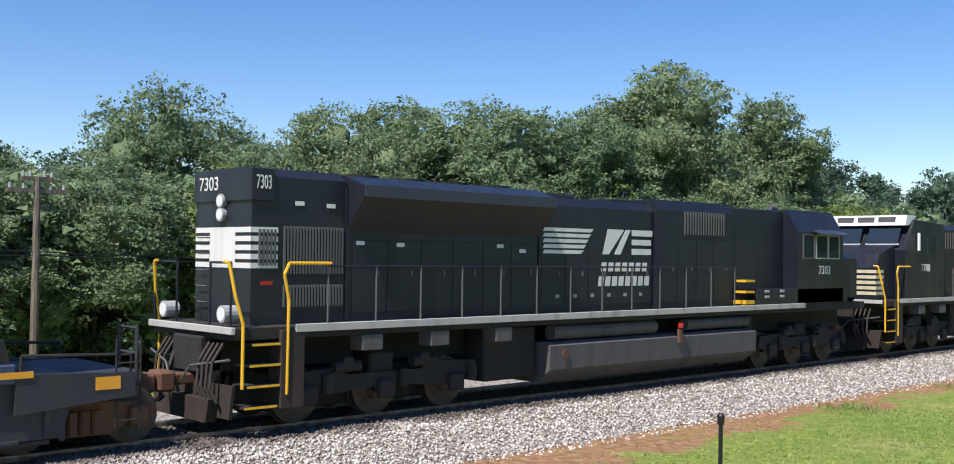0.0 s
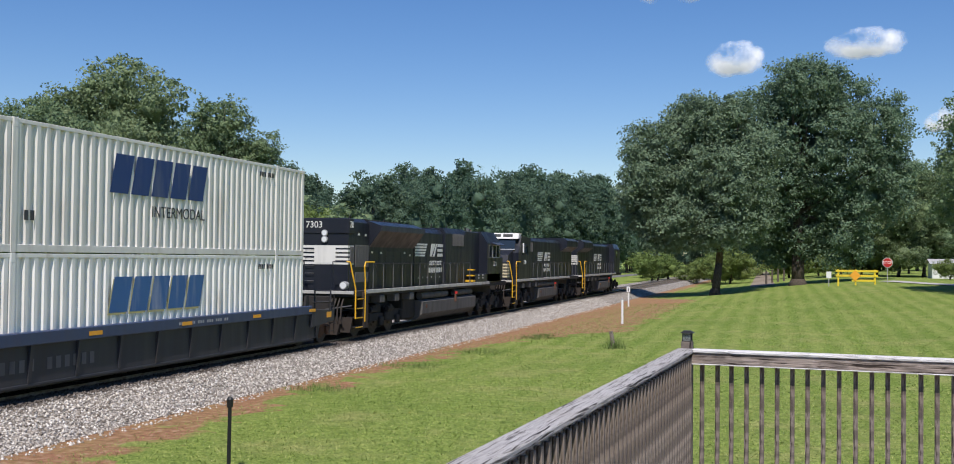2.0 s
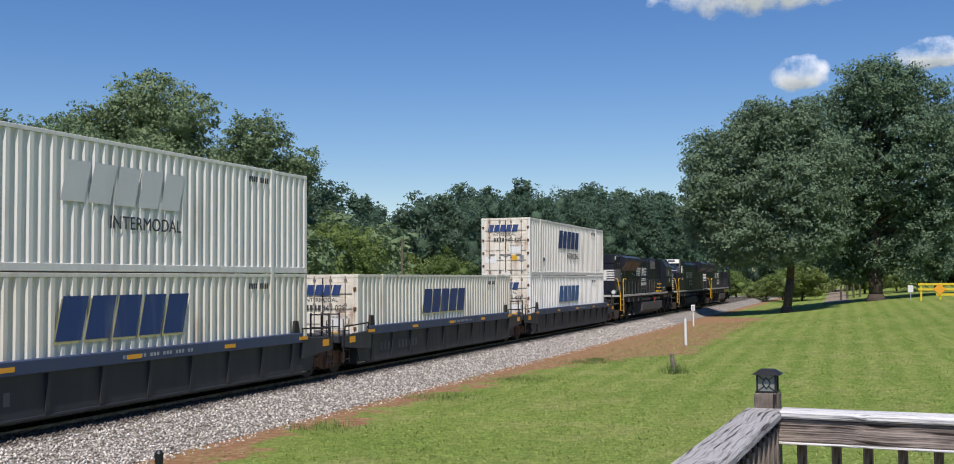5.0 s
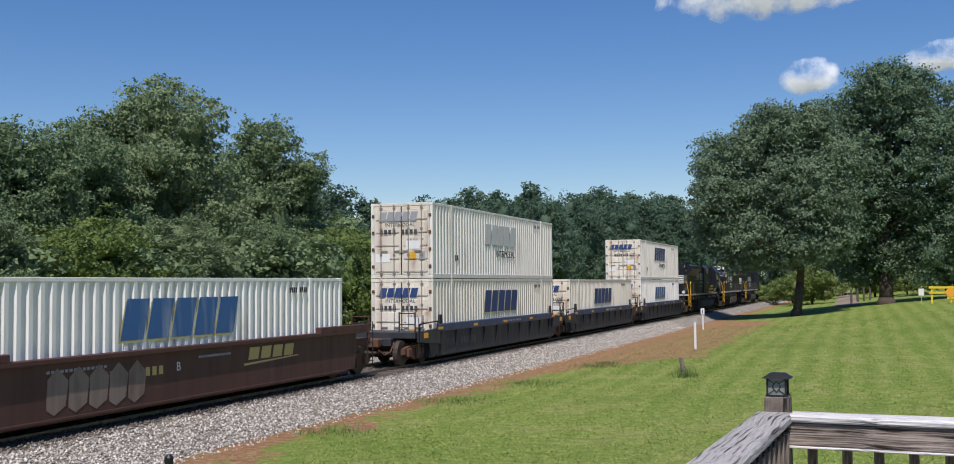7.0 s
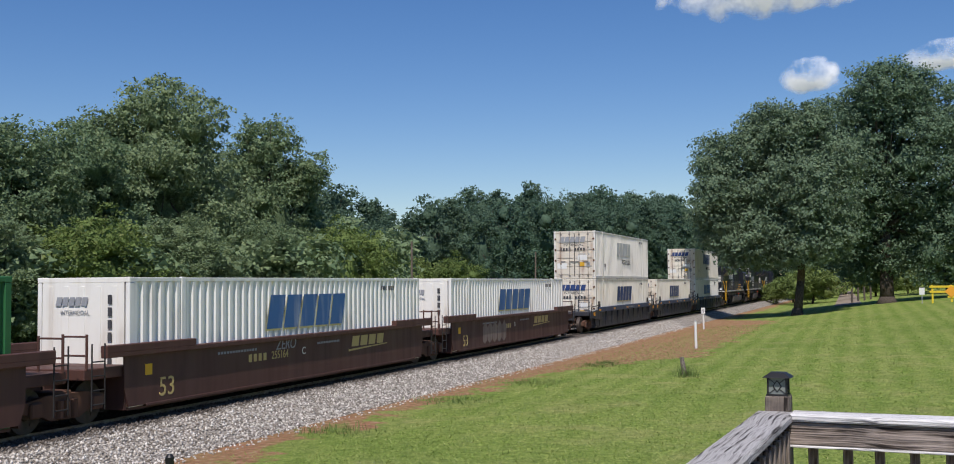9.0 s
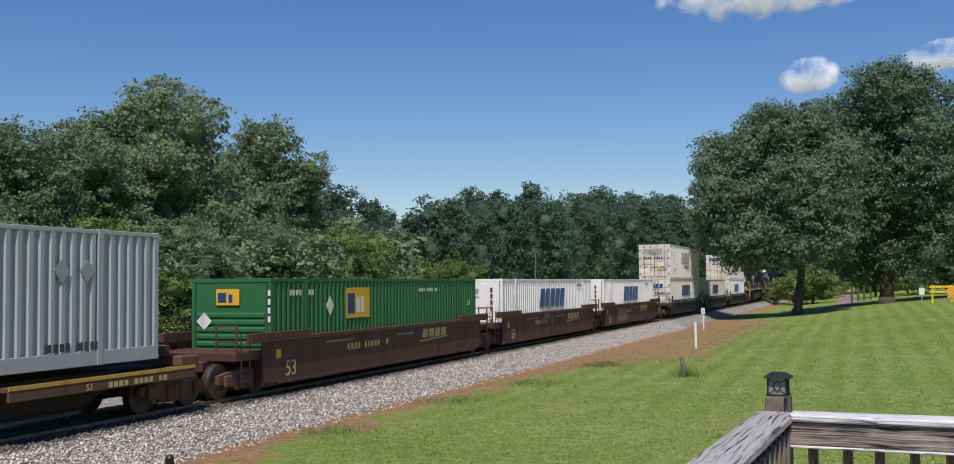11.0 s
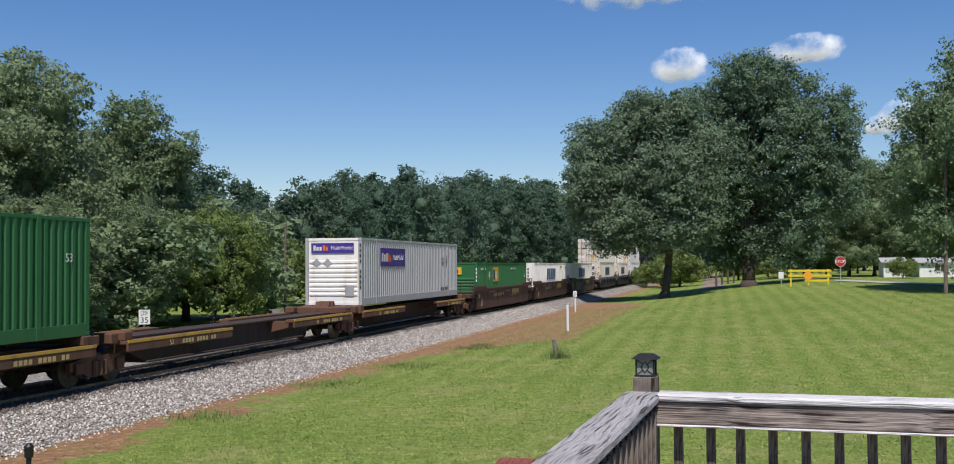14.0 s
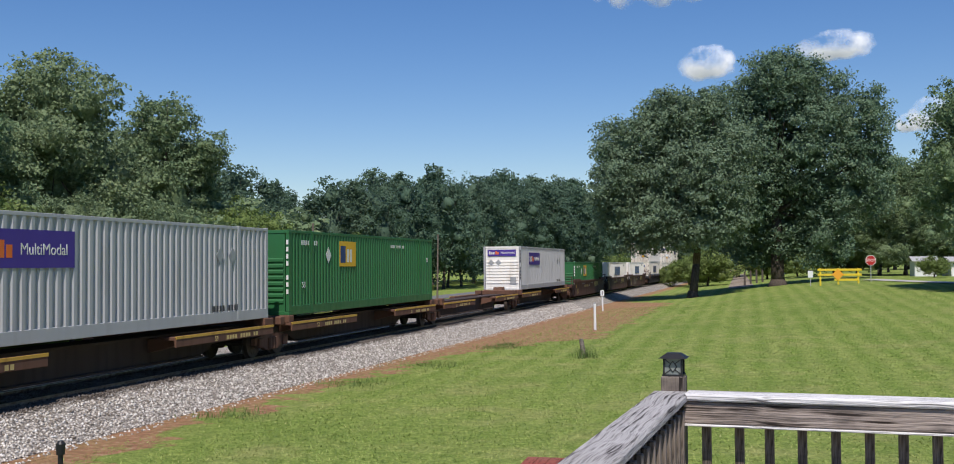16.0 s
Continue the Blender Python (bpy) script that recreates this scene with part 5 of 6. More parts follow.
def flank_emblem(loco, y, x, z, s):
    """Plain striped block emblem and two lines of bars on the near flank."""
    for k in range(5):
        zz = z + k * 0.13 * s
        part("emblem_stripe", Geo().prism([(y, zz), (y + (1.35 + 0.09 * k) * s, zz), (y + (1.45 + 0.09 * k) * s, zz + 0.085 * s), (y + 0.06 * s, zz + 0.085 * s)], "x", x, x + 0.004), letter_white, loco)
    part("emblem", Geo().prism([(y + 2.15 * s, z), (y + 2.4 * s, z), (y + 3.0 * s, z + 0.62 * s), (y + 2.35 * s, z + 0.62 * s)], "x", x, x + 0.004), letter_white, loco)
    part("emblem", Geo().prism([(y + 2.6 * s, z), (y + 2.85 * s, z), (y + 3.25 * s, z + 0.62 * s), (y + 3.05 * s, z + 0.62 * s)], "x", x, x + 0.004), letter_white, loco)
    g = Geo().box(x, x + 0.004, y + 3.3 * s, y + 4.1 * s, z, z + 0.15 * s).box(x, x + 0.004, y + 3.3 * s, y + 4.1 * s, z + 0.24 * s, z + 0.38 * s).box(x, x + 0.004, y + 3.3 * s, y + 4.15 * s, z + 0.47 * s, z + 0.62 * s)
    tagged(part("emblem", g, letter_white, loco, "three white emblem bars"), kind="stuff")
    for k in range(7):
        yy = y + (2.1 + k * 0.27) * s
        part("name_bar", Geo().prism([(yy, z - 0.42 * s), (yy + 0.19 * s, z - 0.42 * s), (yy + 0.22 * s, z - 0.2 * s), (yy + 0.03 * s, z - 0.2 * s)], "x", x, x + 0.004), letter_white, loco)
    for k in range(8):
        yy = y + (2.0 + k * 0.26) * s
        part("name_bar", Geo().prism([(yy, z - 0.78 * s), (yy + 0.19 * s, z - 0.78 * s), (yy + 0.22 * s, z - 0.54 * s), (yy + 0.03 * s, z - 0.54 * s)], "x", x, x + 0.004), letter_white, loco)


def underframe(loco, length, tank0, tank1, truck0, truck1):
    g = Geo().box(-1.45, 1.45, 0.7, length - 0.7, 1.62, 1.84, 0.015)
    g.box(-0.5, 0.5, 0.6, length - 0.6, 1.0, 1.65, 0.03)
    part("frame", g, loco_under, loco, "grimy black underframe")
    for sd in (-1, 1):
        part("walkway_edge", Geo().box(*sorted((sd * 1.45, sd * 1.53)), 1.9, length - 4.5, 1.73, 1.87, 0.008), sill_white, loco, "dirty white walkway edge")
    part("end_edge", Geo().box(-1.5, 1.5, 0.62, 0.7, 1.73, 1.85, 0.008), sill_white, loco, "dirty white end sill")
    g = Geo().prism([(-1.1, 0.32), (1.1, 0.32), (1.48, 0.62), (1.5, 1.15), (1.3, 1.22), (-1.3, 1.22), (-1.5, 1.15), (-1.48, 0.62)], "y", tank0, tank1)
    part("fuel_tank", g, loco_grey, loco, "dusty grey fuel tank")
    part("filler", Geo().cyl((1.44, tank0 + 0.5, 0.95), (1.52, tank0 + 0.5, 0.95), 0.1, n=12), rust, loco)
    g = Geo().cyl((1.2, tank0 + 0.3, 1.42), (1.2, tank0 + 4.1, 1.42), 0.17, n=12).cyl((1.2, tank1 - 3.0, 1.42), (1.2, tank1 - 0.1, 1.42), 0.15, n=12)
    part("air_tank", g, loco_grey, loco, "long cylindrical air reservoirs")
    part("valve", Geo().box(1.5, 1.58, tank0 + 4.7, tank0 + 4.85, 1.0, 1.35, 0.01), rust, loco)
    part("valve_cap", Geo().cyl((1.56, tank0 + 4.78, 1.38), (1.56, tank0 + 4.78, 1.5), 0.07, n=10), red, loco, "red cut-off cap")
    for y in (3.4, 5.1, 6.9):
        part("equipment_box", Geo().box(1.1, 1.5, y, y + 0.5, 1.32, 1.62, 0.02), loco_grey, loco)
    # dark boxes added to close the bright gaps between tank and trucks
    part("gap_block", Geo().box(-1.15, 1.15, truck0 + 2.7, tank0 - 0.1, 0.45, 1.6, 0.05), loco_under, loco)
    part("gap_block", Geo().box(-1.15, 1.15, tank1 + 0.1, truck1 - 2.7, 0.5, 1.6, 0.05), loco_under, loco)
    for y in (truck0, truck1):
        six_wheel_truck(loco, y)


def side_rail(loco, y0, y1, count):
    for sd in (-1, 1):
        for k in range(count):
            y = y0 + (y1 - y0) * k / (count - 1)
            part("stanchion", Geo().cyl((sd * 1.5, y, 1.85), (sd * 1.5, y, 2.92), 0.02, n=6), handrail_grey, loco)
        part("hand_rail", Geo().cyl((sd * 1.5, y0, 2.9), (sd * 1.5, y1, 2.9), 0.02, n=6), loco_black, loco)


def hood_doors(loco, x, y0, y1, z0, z1, count):
    w = (y1 - y0) / count
    for k in range(count):
        y = y0 + k * w
        d = part("hood_door", Geo().box(x, x + 0.014, y + 0.025, y + w - 0.025, z0, z1, 0.006), loco_black, loco)
        part("latch", Geo().box(x + 0.014, x + 0.03, y + w * 0.7, y + w * 0.76, (z0 + z1) / 2, (z0 + z1) / 2 + 0.12), handrail_grey, d)


def louvres(loco, x, y0, y1, z0, z1, count, upright=True):
    part("grille_back", Geo().box(x - 0.01, x + 0.004, y0, y1, z0, z1), loco_under, loco)
    for k in range(count):
        if upright:
            y = y0 + (y1 - y0) * (k + 0.5) / count
            g = Geo().box(x + 0.004, x + 0.035, y - 0.018, y + 0.018, z0, z1)
        else:
            z = z0 + (z1 - z0) * (k + 0.5) / count
            g = Geo().box(x + 0.004, x + 0.035, y0, y1, z - 0.02, z + 0.02)
        part("grille_slat", g, handrail_grey, loco)


def long_hood_engine(s):
    """The trailing engine: long hood to the rear, cab to the front."""
    e = thing("locomotive", "black six-axle diesel locomotive with white rear stripes and yellow handrails", "locomotive", "locomotives")
    L = 24.1
    underframe(e, L, 8.6, 17.0, 4.2, 20.1)
    steps_and_plow(e, 0.75, -1)
    hx = 0.98
    g = Geo()
    g.prism([(-hx, 1.85), (hx, 1.85), (hx, 4.5), (0.75, 4.66), (-0.75, 4.66), (-hx, 4.5)], "y", 1.3, 3.35)
    part("rear_hood", g, loco_black, e, "black rear hood with blunt end")
    part("number_box", Geo().box(-1.02, 1.02, 1.26, 1.75, 4.05, 4.64, 0.02), loco_black, e)
    g = Geo().prism([(-hx, 1.85), (hx, 1.85), (hx, 3.55), (1.5, 4.25), (1.5, 4.42), (0.9, 4.62), (-0.9, 4.62), (-1.5, 4.42), (-1.5, 4.25), (-hx, 3.55)], "y", 3.4, 8.75)
    part("radiator_hood", g, loco_black, e, "black hood with flared radiator wings")
    part("radiator_wing", Geo().box(1.5, 1.52, 3.4, 8.75, 4.2, 4.43, 0.005), loco_wing, e, "dull blue black radiator wing edge")
    for k in range(4):
        part("fan", Geo().cyl((0, 4.2 + k * 1.25, 4.6), (0, 4.2 + k * 1.25, 4.7), 0.58, n=20), loco_under, e)
    g = Geo().prism([(-hx, 1.85), (hx, 1.85), (hx, 4.3), (0.8, 4.5), (-0.8, 4.5), (-hx, 4.3)], "y", 8.75, 13.0)
    part("engine_hood", g, loco_black, e)
    g = Geo().prism([(-1.1, 1.85), (1.1, 1.85), (1.1, 4.35), (0.95, 4.62), (-0.95, 4.62), (-1.1, 4.35)], "y", 13.0, 16.4)
    part("inverter_cabinet", g, loco_black, e)
    louvres(e, 1.1, 14.1, 16.0, 3.75, 4.35, 16)
    part("exhaust", Geo().box(-0.4, 0.4, 9.6, 10.6, 4.48, 4.64, 0.02), loco_under, e)
    for k, y in enumerate((9.3, 11.6)):
        part("hood_bulge", Geo().box(-0.7, 0.7, y, y + 1.0, 4.46, 4.58, 0.03), loco_black, e)
    louvres(e, hx, 1.95, 3.3, 2.75, 3.62, 20)
    louvres(e, hx, 1.95, 3.3, 2.15, 2.55, 20)
    louvres(e, hx, 1.42, 1.82, 2.9, 3.55, 5)
    hood_doors(e, hx, 3.5, 8.7, 2.0, 3.4, 6)
    hood_doors(e, hx, 8.8, 12.95, 2.0, 3.35, 5)
    hood_doors(e, 1.1, 13.05, 16.3, 2.0, 3.6, 4)
    g = Geo().box(-1.02, 1.02, 15.9, 19.3, 1.85, 4.55, 0.03)
    part("equipment_bay", g, loco_black, e)
    g = Geo().prism([(-1.5, 1.85), (1.5, 1.85), (1.5, 3.95), (1.1, 4.6), (-1.1, 4.6), (-1.5, 3.95)], "y", 19.2, 21.9)
    cab = part("cab", g, loco_black, e, "black crew cab with dark side windows")
    part("sunshade", Geo().prism([(1.5, 3.98), (1.85, 3.86), (1.85, 3.9), (1.5, 4.03)], "y", 20.0, 21.7), loco_wing, cab)
    for y0, y1 in ((19.5, 20.1), (20.25, 20.9), (20.98, 21.6)):
        w = part("window", Geo().box(1.5, 1.512, y0, y1, 3.2, 3.85, 0.01), glass, cab, "dark side window")
        g = Geo().box(1.498, 1.53, y0 - 0.04, y0, 3.16, 3.89).box(1.498, 1.53, y1, y1 + 0.04, 3.16, 3.89).box(1.498, 1.53, y0, y1, 3.16, 3.2).box(1.498, 1.53, y0, y1, 3.85, 3.89)
        part("window_frame", g, galvanised if y0 > 20.2 else handrail_grey, w)
    part("nose", Geo().box(-1.3, 1.3, 21.9, 23.3, 1.85, 3.3, 0.12), loco_black, e)
    part("side_skirt", Geo().box(1.1, 1.5, 17.0, 22.2, 1.85, 2.3, 0.02), loco_black, e)
    for z0, z1, x0 in ((1.9, 2.0, 1.1), (2.2, 2.26, 1.15), (2.5, 2.56, 1.2)):
        part("cab_step", Geo().box(x0, 1.5, 16.45, 16.9, z0, z1), yellow, e, "yellow cab step")
    for y in (17.4, 18.2):
        for z in (2.05, 2.2):
            part("fitting", Geo().box(1.5, 1.53, y, y + 0.22, z, z + 0.07, 0.01), galvanised, e)
    stripes(e, 1.3, 2.85, 3.65, hx, -1, 0.55, False)
    for z in (4.1, 3.85):
        b = part("headlight", Geo().cyl((0, 1.3, z - 0.03), (0, 1.22, z - 0.03), 0.13, n=14), galvanised, e, "round rear headlight")
        part("headlight_glass", Geo().cyl((0, 1.22, z - 0.03), (0, 1.212, z - 0.03), 0.1, n=14), lens, b)
    for x in (-1.05, 1.05):
        b = part("ditch_light", Geo().cyl((x, 0.95, 2.06), (x, 0.68, 2.06), 0.15, n=14), galvanised, e, "round ditch light on the end platform")
        part("light_glass", Geo().cyl((x, 0.68, 2.06), (x, 0.672, 2.06), 0.12, n=14), lens, b)
    lettering("number", "7303", 0.36, letter_white, e, rear(-0.45, 1.252, 4.38))
    lettering("number", "7303", 0.36, letter_white, e, flank(1.025, 1.52, 4.38)).scale = (0.45, 1, 1)
    lettering("number", "7303", 0.36, letter_white, e, flank(1.505, 20.75, 2.82))
    for x0, x1 in ((-1.45, -0.6), (0.6, 1.3)):
        part("end_rail", Geo().tube([(x0, 0.72, 1.85), (x0, 0.72, 2.95), (x1, 0.72, 2.95), (x1, 0.72, 1.85)], 0.022), loco_black, e)
    part("warning_label", Geo().box(hx + 0.001, hx + 0.005, 1.5, 1.75, 2.55, 2.62), red, e, "small red warning label")
    for y, z in ((3.6, 3.3), (4.6, 3.28), (7.4, 3.3), (8.1, 3.2), (2.2, 4.0), (2.9, 3.98)):
        part("warning_label", Geo().box(hx + 0.015, hx + 0.018, y, y + 0.2, z, z + 0.08), letter_white, e, "small white warning label")
    for k in range(6):
        part("latch_plate", Geo().box(hx + 0.015, hx + 0.019, 9.3 + k * 0.62, 9.42 + k * 0.62, 2.18, 2.26), galvanised, e)
    for y in (2.2, 5.9, 12.2, 14.6, 17.8):
        part("lifting_eye", Geo().tube([(0.6, y, 4.5), (0.6, y + 0.06, 4.76), (0.6, y + 0.14, 4.76), (0.6, y + 0.2, 4.5)], 0.02, 6), loco_under, e)
    part("horn", Geo().cyl((0.1, 20.4, 4.7), (0.1, 20.0, 4.72), 0.04, 0.09, 9), handrail_grey, e)
    for z in (2.2, 2.5, 2.8, 3.1, 3.4):
        part("grab_iron", Geo().tube([(-0.8, 1.3, z), (-0.8, 1.22, z), (-0.45, 1.22, z), (-0.45, 1.3, z)], 0.014, 5), handrail_grey, e)
    part("hood_seam", Geo().box(hx, hx + 0.03, 3.35, 3.42, 1.87, 4.4), loco_black, e)
    part("hood_seam", Geo().box(hx, hx + 0.03, 8.72, 8.78, 1.87, 4.25), loco_black, e)
    flank_emblem(e, 8.85, hx + 0.016, 3.2, 0.98)
    side_rail(e, 2.6, 15.9, 13)
    return rolling(e, s)


loco_wing = painted("faded_blue_black_paint", (0.035, 0.04, 0.06), (0.05, 0.045, 0.04), 0.5, 0.4)


def cab_first_engine(s, L=22.6):
    """The middle engine, cab and nose towards the rear of the train."""
    e = thing("locomotive", "black six-axle diesel locomotive with cream nose stripes, cab facing backward", "locomotive", "locomotives")
    underframe(e, L, 8.0, 13.6, 4.2, 18.4)
    steps_and_plow(e, 0.75, -1)
    g = Geo().prism([(0.95, 1.85), (2.6, 1.85), (2.6, 3.75), (1.15, 3.35), (0.95, 2.9)], "x", -1.15, 1.15)
    part("nose", g, loco_black, e, "sloped black nose")
    g = Geo().prism([(2.3, 1.85), (5.4, 1.85), (5.4, 4.45), (3.0, 4.55), (2.6, 3.9), (2.3, 3.5)], "x", -1.5, 1.5)
    cab = part("cab", g, loco_black, e, "black wide crew cab")
    part("number_band", Geo().prism([(2.5, 4.35), (2.75, 4.35), (3.4, 4.7), (2.62, 4.7)], "x", -1.42, 1.42), sign_lit, cab, "white band with number boards")
    for x in (-0.75, 0.0, 0.75):
        part("number_board", Geo().box(x - 0.3, x + 0.3, 2.53, 2.6, 4.45, 4.64, 0.01), handrail_grey, cab)
    for x in (-0.68, 0.68):
        w = part("windscreen", Geo().prism([(2.32, 3.72), (2.36, 3.7), (2.62, 4.25), (2.58, 4.27)], "x", x - 0.55, x + 0.55), glass, cab, "slanted windscreen")
        part("window_frame", Geo().prism([(2.3, 3.68), (2.33, 3.66), (2.36, 3.72), (2.33, 3.74)], "x", x - 0.58, x + 0.58), galvanised, w)
    for y0, y1 in ((3.1, 3.8), (4.0, 4.7)):
        part("window", Geo().box(1.5, 1.512, y0, y1, 3.4, 4.0, 0.01), glass, cab, "dark side window")
    part("mirror", Geo().box(1.55, 1.62, 3.15, 3.22, 3.5, 4.1), white_paint, cab, "white window shade")
    part("engine_hood", Geo().prism([(-0.98, 1.85), (0.98, 1.85), (0.98, 4.3), (0.8, 4.5), (-0.8, 4.5), (-0.98, 4.3)], "y", 5.4, 17.2), loco_black, e)
    part("radiator_hood", Geo().prism([(-0.98, 1.85), (0.98, 1.85), (0.98, 3.7), (1.5, 4.05), (1.5, 4.5), (1.2, 4.7), (-1.2, 4.7), (-1.5, 4.5), (-1.5, 4.05), (-0.98, 3.7)], "y", 17.2, L - 1.2), loco_black, e, "flared radiator hood")
    hood_doors(e, 0.98, 5.5, 17.1, 2.0, 3.4, 10)
    louvres(e, 0.98, 6.0, 8.2, 3.6, 4.2, 10)
    stripes(e, 0.95, 2.0, 2.9, 1.15, -1, 0.5, True)
    lettering("number", "7708", 0.36, letter_white, e, flank(1.505, 3.9, 2.9))
    flank_emblem(e, 9.6, 0.998, 3.0, 0.95)
    side_rail(e, 6.2, 20.5, 12)
    return rolling(e, s)


def lead_engine(s, L=22.6):
    """The leading engine, plain hood end towards the rear."""
    e = thing("locomotive", "black diesel locomotive leading the train, hood end backward", "locomotive", "locomotives")
    underframe(e, L, 9.0, 14.6, 4.2, 18.4)
    steps_and_plow(e, 0.75, -1)
    part("radiator_hood", Geo().prism([(-0.98, 1.85), (0.98, 1.85), (0.98, 3.7), (1.5, 4.05), (1.5, 4.5), (1.2, 4.7), (-1.2, 4.7), (-1.5, 4.5), (-1.5, 4.05), (-0.98, 3.7)], "y", 1.3, 5.5), loco_black, e, "flared radiator hood")
    part("engine_hood", Geo().prism([(-0.98, 1.85), (0.98, 1.85), (0.98, 4.3), (0.8, 4.5), (-0.8, 4.5), (-0.98, 4.3)], "y", 5.5, 17.2), loco_black, e)
    cab = part("cab", Geo().prism([(-1.5, 1.85), (1.5, 1.85), (1.5, 4.1), (1.2, 4.6), (-1.2, 4.6), (-1.5, 4.1)], "y", 17.2, 20.4), loco_black, e)
    part("window", Geo().box(1.5, 1.512, 18.0, 18.8, 3.3, 3.95), glass, cab)
    part("nose", Geo().box(-1.2, 1.2, 20.4, 21.6, 1.85, 3.3, 0.1), loco_black, e)
    hood_doors(e, 0.98, 5.6, 17.1, 2.0, 3.4, 10)
    stripes(e, 1.3, 2.7, 3.5, 0.98, -1, 0.4, False)
    flank_emblem(e, 8.8, 0.998, 3.0, 0.95)
    side_rail(e, 2.6, 16.5, 12)
    return rolling(e, s)


long_hood_engine(7.4)
cab_first_engine(31.3)
lead_engine(53.85)


# ---- the deck ----
DECK = pose(-0.335, 4.19, 0, 0, 0, -3.2)


def on_deck(name, label, category, m=None):
    t = thing(name, label, category)
    t.matrix_world = DECK if m is None else DECK @ m
    return t


def build_deck():
    top = 2.46
    r = on_deck("deck_railing", "grey weathered timber deck railing with a corner post", "railing")
    part("corner_post", Geo().box(-0.045, 0.045, -0.045, 0.045, -0.7, 2.515, 0.004), deck_up, r, "square brown grey timber post")
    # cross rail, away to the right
    part("cap_rail", Geo().box(0.05, 4.4, -0.135, 0.005, top - 0.026, top, 0.006), deck_cap, r, "pale cap board, sunlit white in its colour")
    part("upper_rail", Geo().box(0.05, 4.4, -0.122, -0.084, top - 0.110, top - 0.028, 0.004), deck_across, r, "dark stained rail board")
    part("rail_lip", Geo().box(0.05, 4.4, -0.131, -0.084, top - 0.120, top - 0.112, 0.002), deck_cap, r, "pale thin strip along the rail's lower edge")
    part("lower_rail", Geo().box(0.05, 4.4, -0.075, -0.037, 1.42, 1.51, 0.004), deck_across, r)
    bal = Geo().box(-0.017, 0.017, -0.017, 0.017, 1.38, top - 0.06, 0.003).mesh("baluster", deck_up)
    for k in range(36):
        part("baluster", bal, None, r).matrix_local = pose(0.128 + k * 0.1165 + random.uniform(-0.004, 0.004), -0.025, 0)
    # the rail that runs back beside the camera
    part("cap_rail", Geo().box(-0.075, 0.065, -8.0, -0.047, top - 0.036, top, 0.008), deck_along, r, "grey cracked cap board with raised grain")
    part("upper_rail", Geo().box(-0.02, 0.018, -8.0, -0.05, top - 0.145, top - 0.038, 0.004), deck_along, r)
    part("lower_rail", Geo().box(-0.02, 0.018, -8.0, -0.05, 1.42, 1.51, 0.004), deck_along, r)
    for k in range(67):
        part("baluster", bal, None, r).matrix_local = pose(0.04, -0.16 - k * 0.1165 + random.uniform(-0.004, 0.004), 0)
    for x, y in ((4.3, -0.06), (0.0, -8.0)):
        part("end_post", Geo().box(x - 0.045, x + 0.045, y - 0.045, y + 0.045, -0.7, 2.42, 0.004), deck_up, r)
    part("rim_joist", Geo().box(0.05, 4.4, -0.037, 0.0, 1.15, 1.38, 0.004), deck_across, r)
    part("rim_joist", Geo().box(-0.06, -0.022, -8.0, -0.05, 1.15, 1.38, 0.004), deck_along, r)
    # the deck boards that carry the camera
    g = Geo()
    for k in range(67):
        g.box(0.05, 4.38, -9.9 + k * 0.147, -9.76 + k * 0.147, 1.335, 1.372, 0.004)
    for y in (-9.8, -6.6, -3.4, -0.2):
        g.box(0.05, 4.38, y - 0.02, y + 0.02, 1.15, 1.334)
    floor = setting("deck_floor", g, deck_across, "weathered grey timber deck boards")
    floor.matrix_world = DECK
    lan = on_deck("post_lantern", "black solar post cap lantern with diamond panes", "lantern", pose(0, 0, 2.515) @ Matrix.Scale(0.86, 4))
    part("base", Geo().box(-0.047, 0.047, -0.047, 0.047, 0.0, 0.008), black_metal, lan)
    part("pane", Geo().box(-0.036, 0.036, -0.036, 0.036, 0.008, 0.078), lantern_glass, lan, "smoky grey pane")
    for sx in (-1, 1):
        for sy in (-1, 1):
            part("corner_bar", Geo().box(*sorted((sx * 0.036, sx * 0.043)), *sorted((sy * 0.036, sy * 0.043)), 0.006, 0.08), black_metal, lan)
    for a in range(4):
        g = Geo()
        q = [(0, 0.018), (0.018, 0.043), (0, 0.068), (-0.018, 0.043)]
        for (x0, z0), (x1, z1) in zip(q, q[1:] + q[:1]):
            g.cyl((x0, -0.038, z0), (x1, -0.038, z1), 0.002, n=5)
        for x0, z0, x1, z1 in ((-0.036, 0.01, -0.009, 0.03), (0.036, 0.01, 0.009, 0.03), (-0.036, 0.076, -0.009, 0.055), (0.036, 0.076, 0.009, 0.055)):
            g.cyl((x0, -0.038, z0), (x1, -0.038, z1), 0.0018, n=5)
        part("lattice", g, black_metal, lan).matrix_local = pose(0, 0, 0, 0, 0, 90 * a)
    g = Geo().add([(-0.062, -0.062, 0.08), (0.062, -0.062, 0.08), (0.062, 0.062, 0.08), (-0.062, 0.062, 0.08), (-0.03, -0.03, 0.102), (0.03, -0.03, 0.102), (0.03, 0.03, 0.102), (-0.03, 0.03, 0.102)], [(3, 2, 1, 0), (4, 5, 6, 7), (0, 1, 5, 4), (1, 2, 6, 5), (2, 3, 7, 6), (3, 0, 4, 7)])
    part("roof", g, black_metal, lan, "hipped black lantern roof")


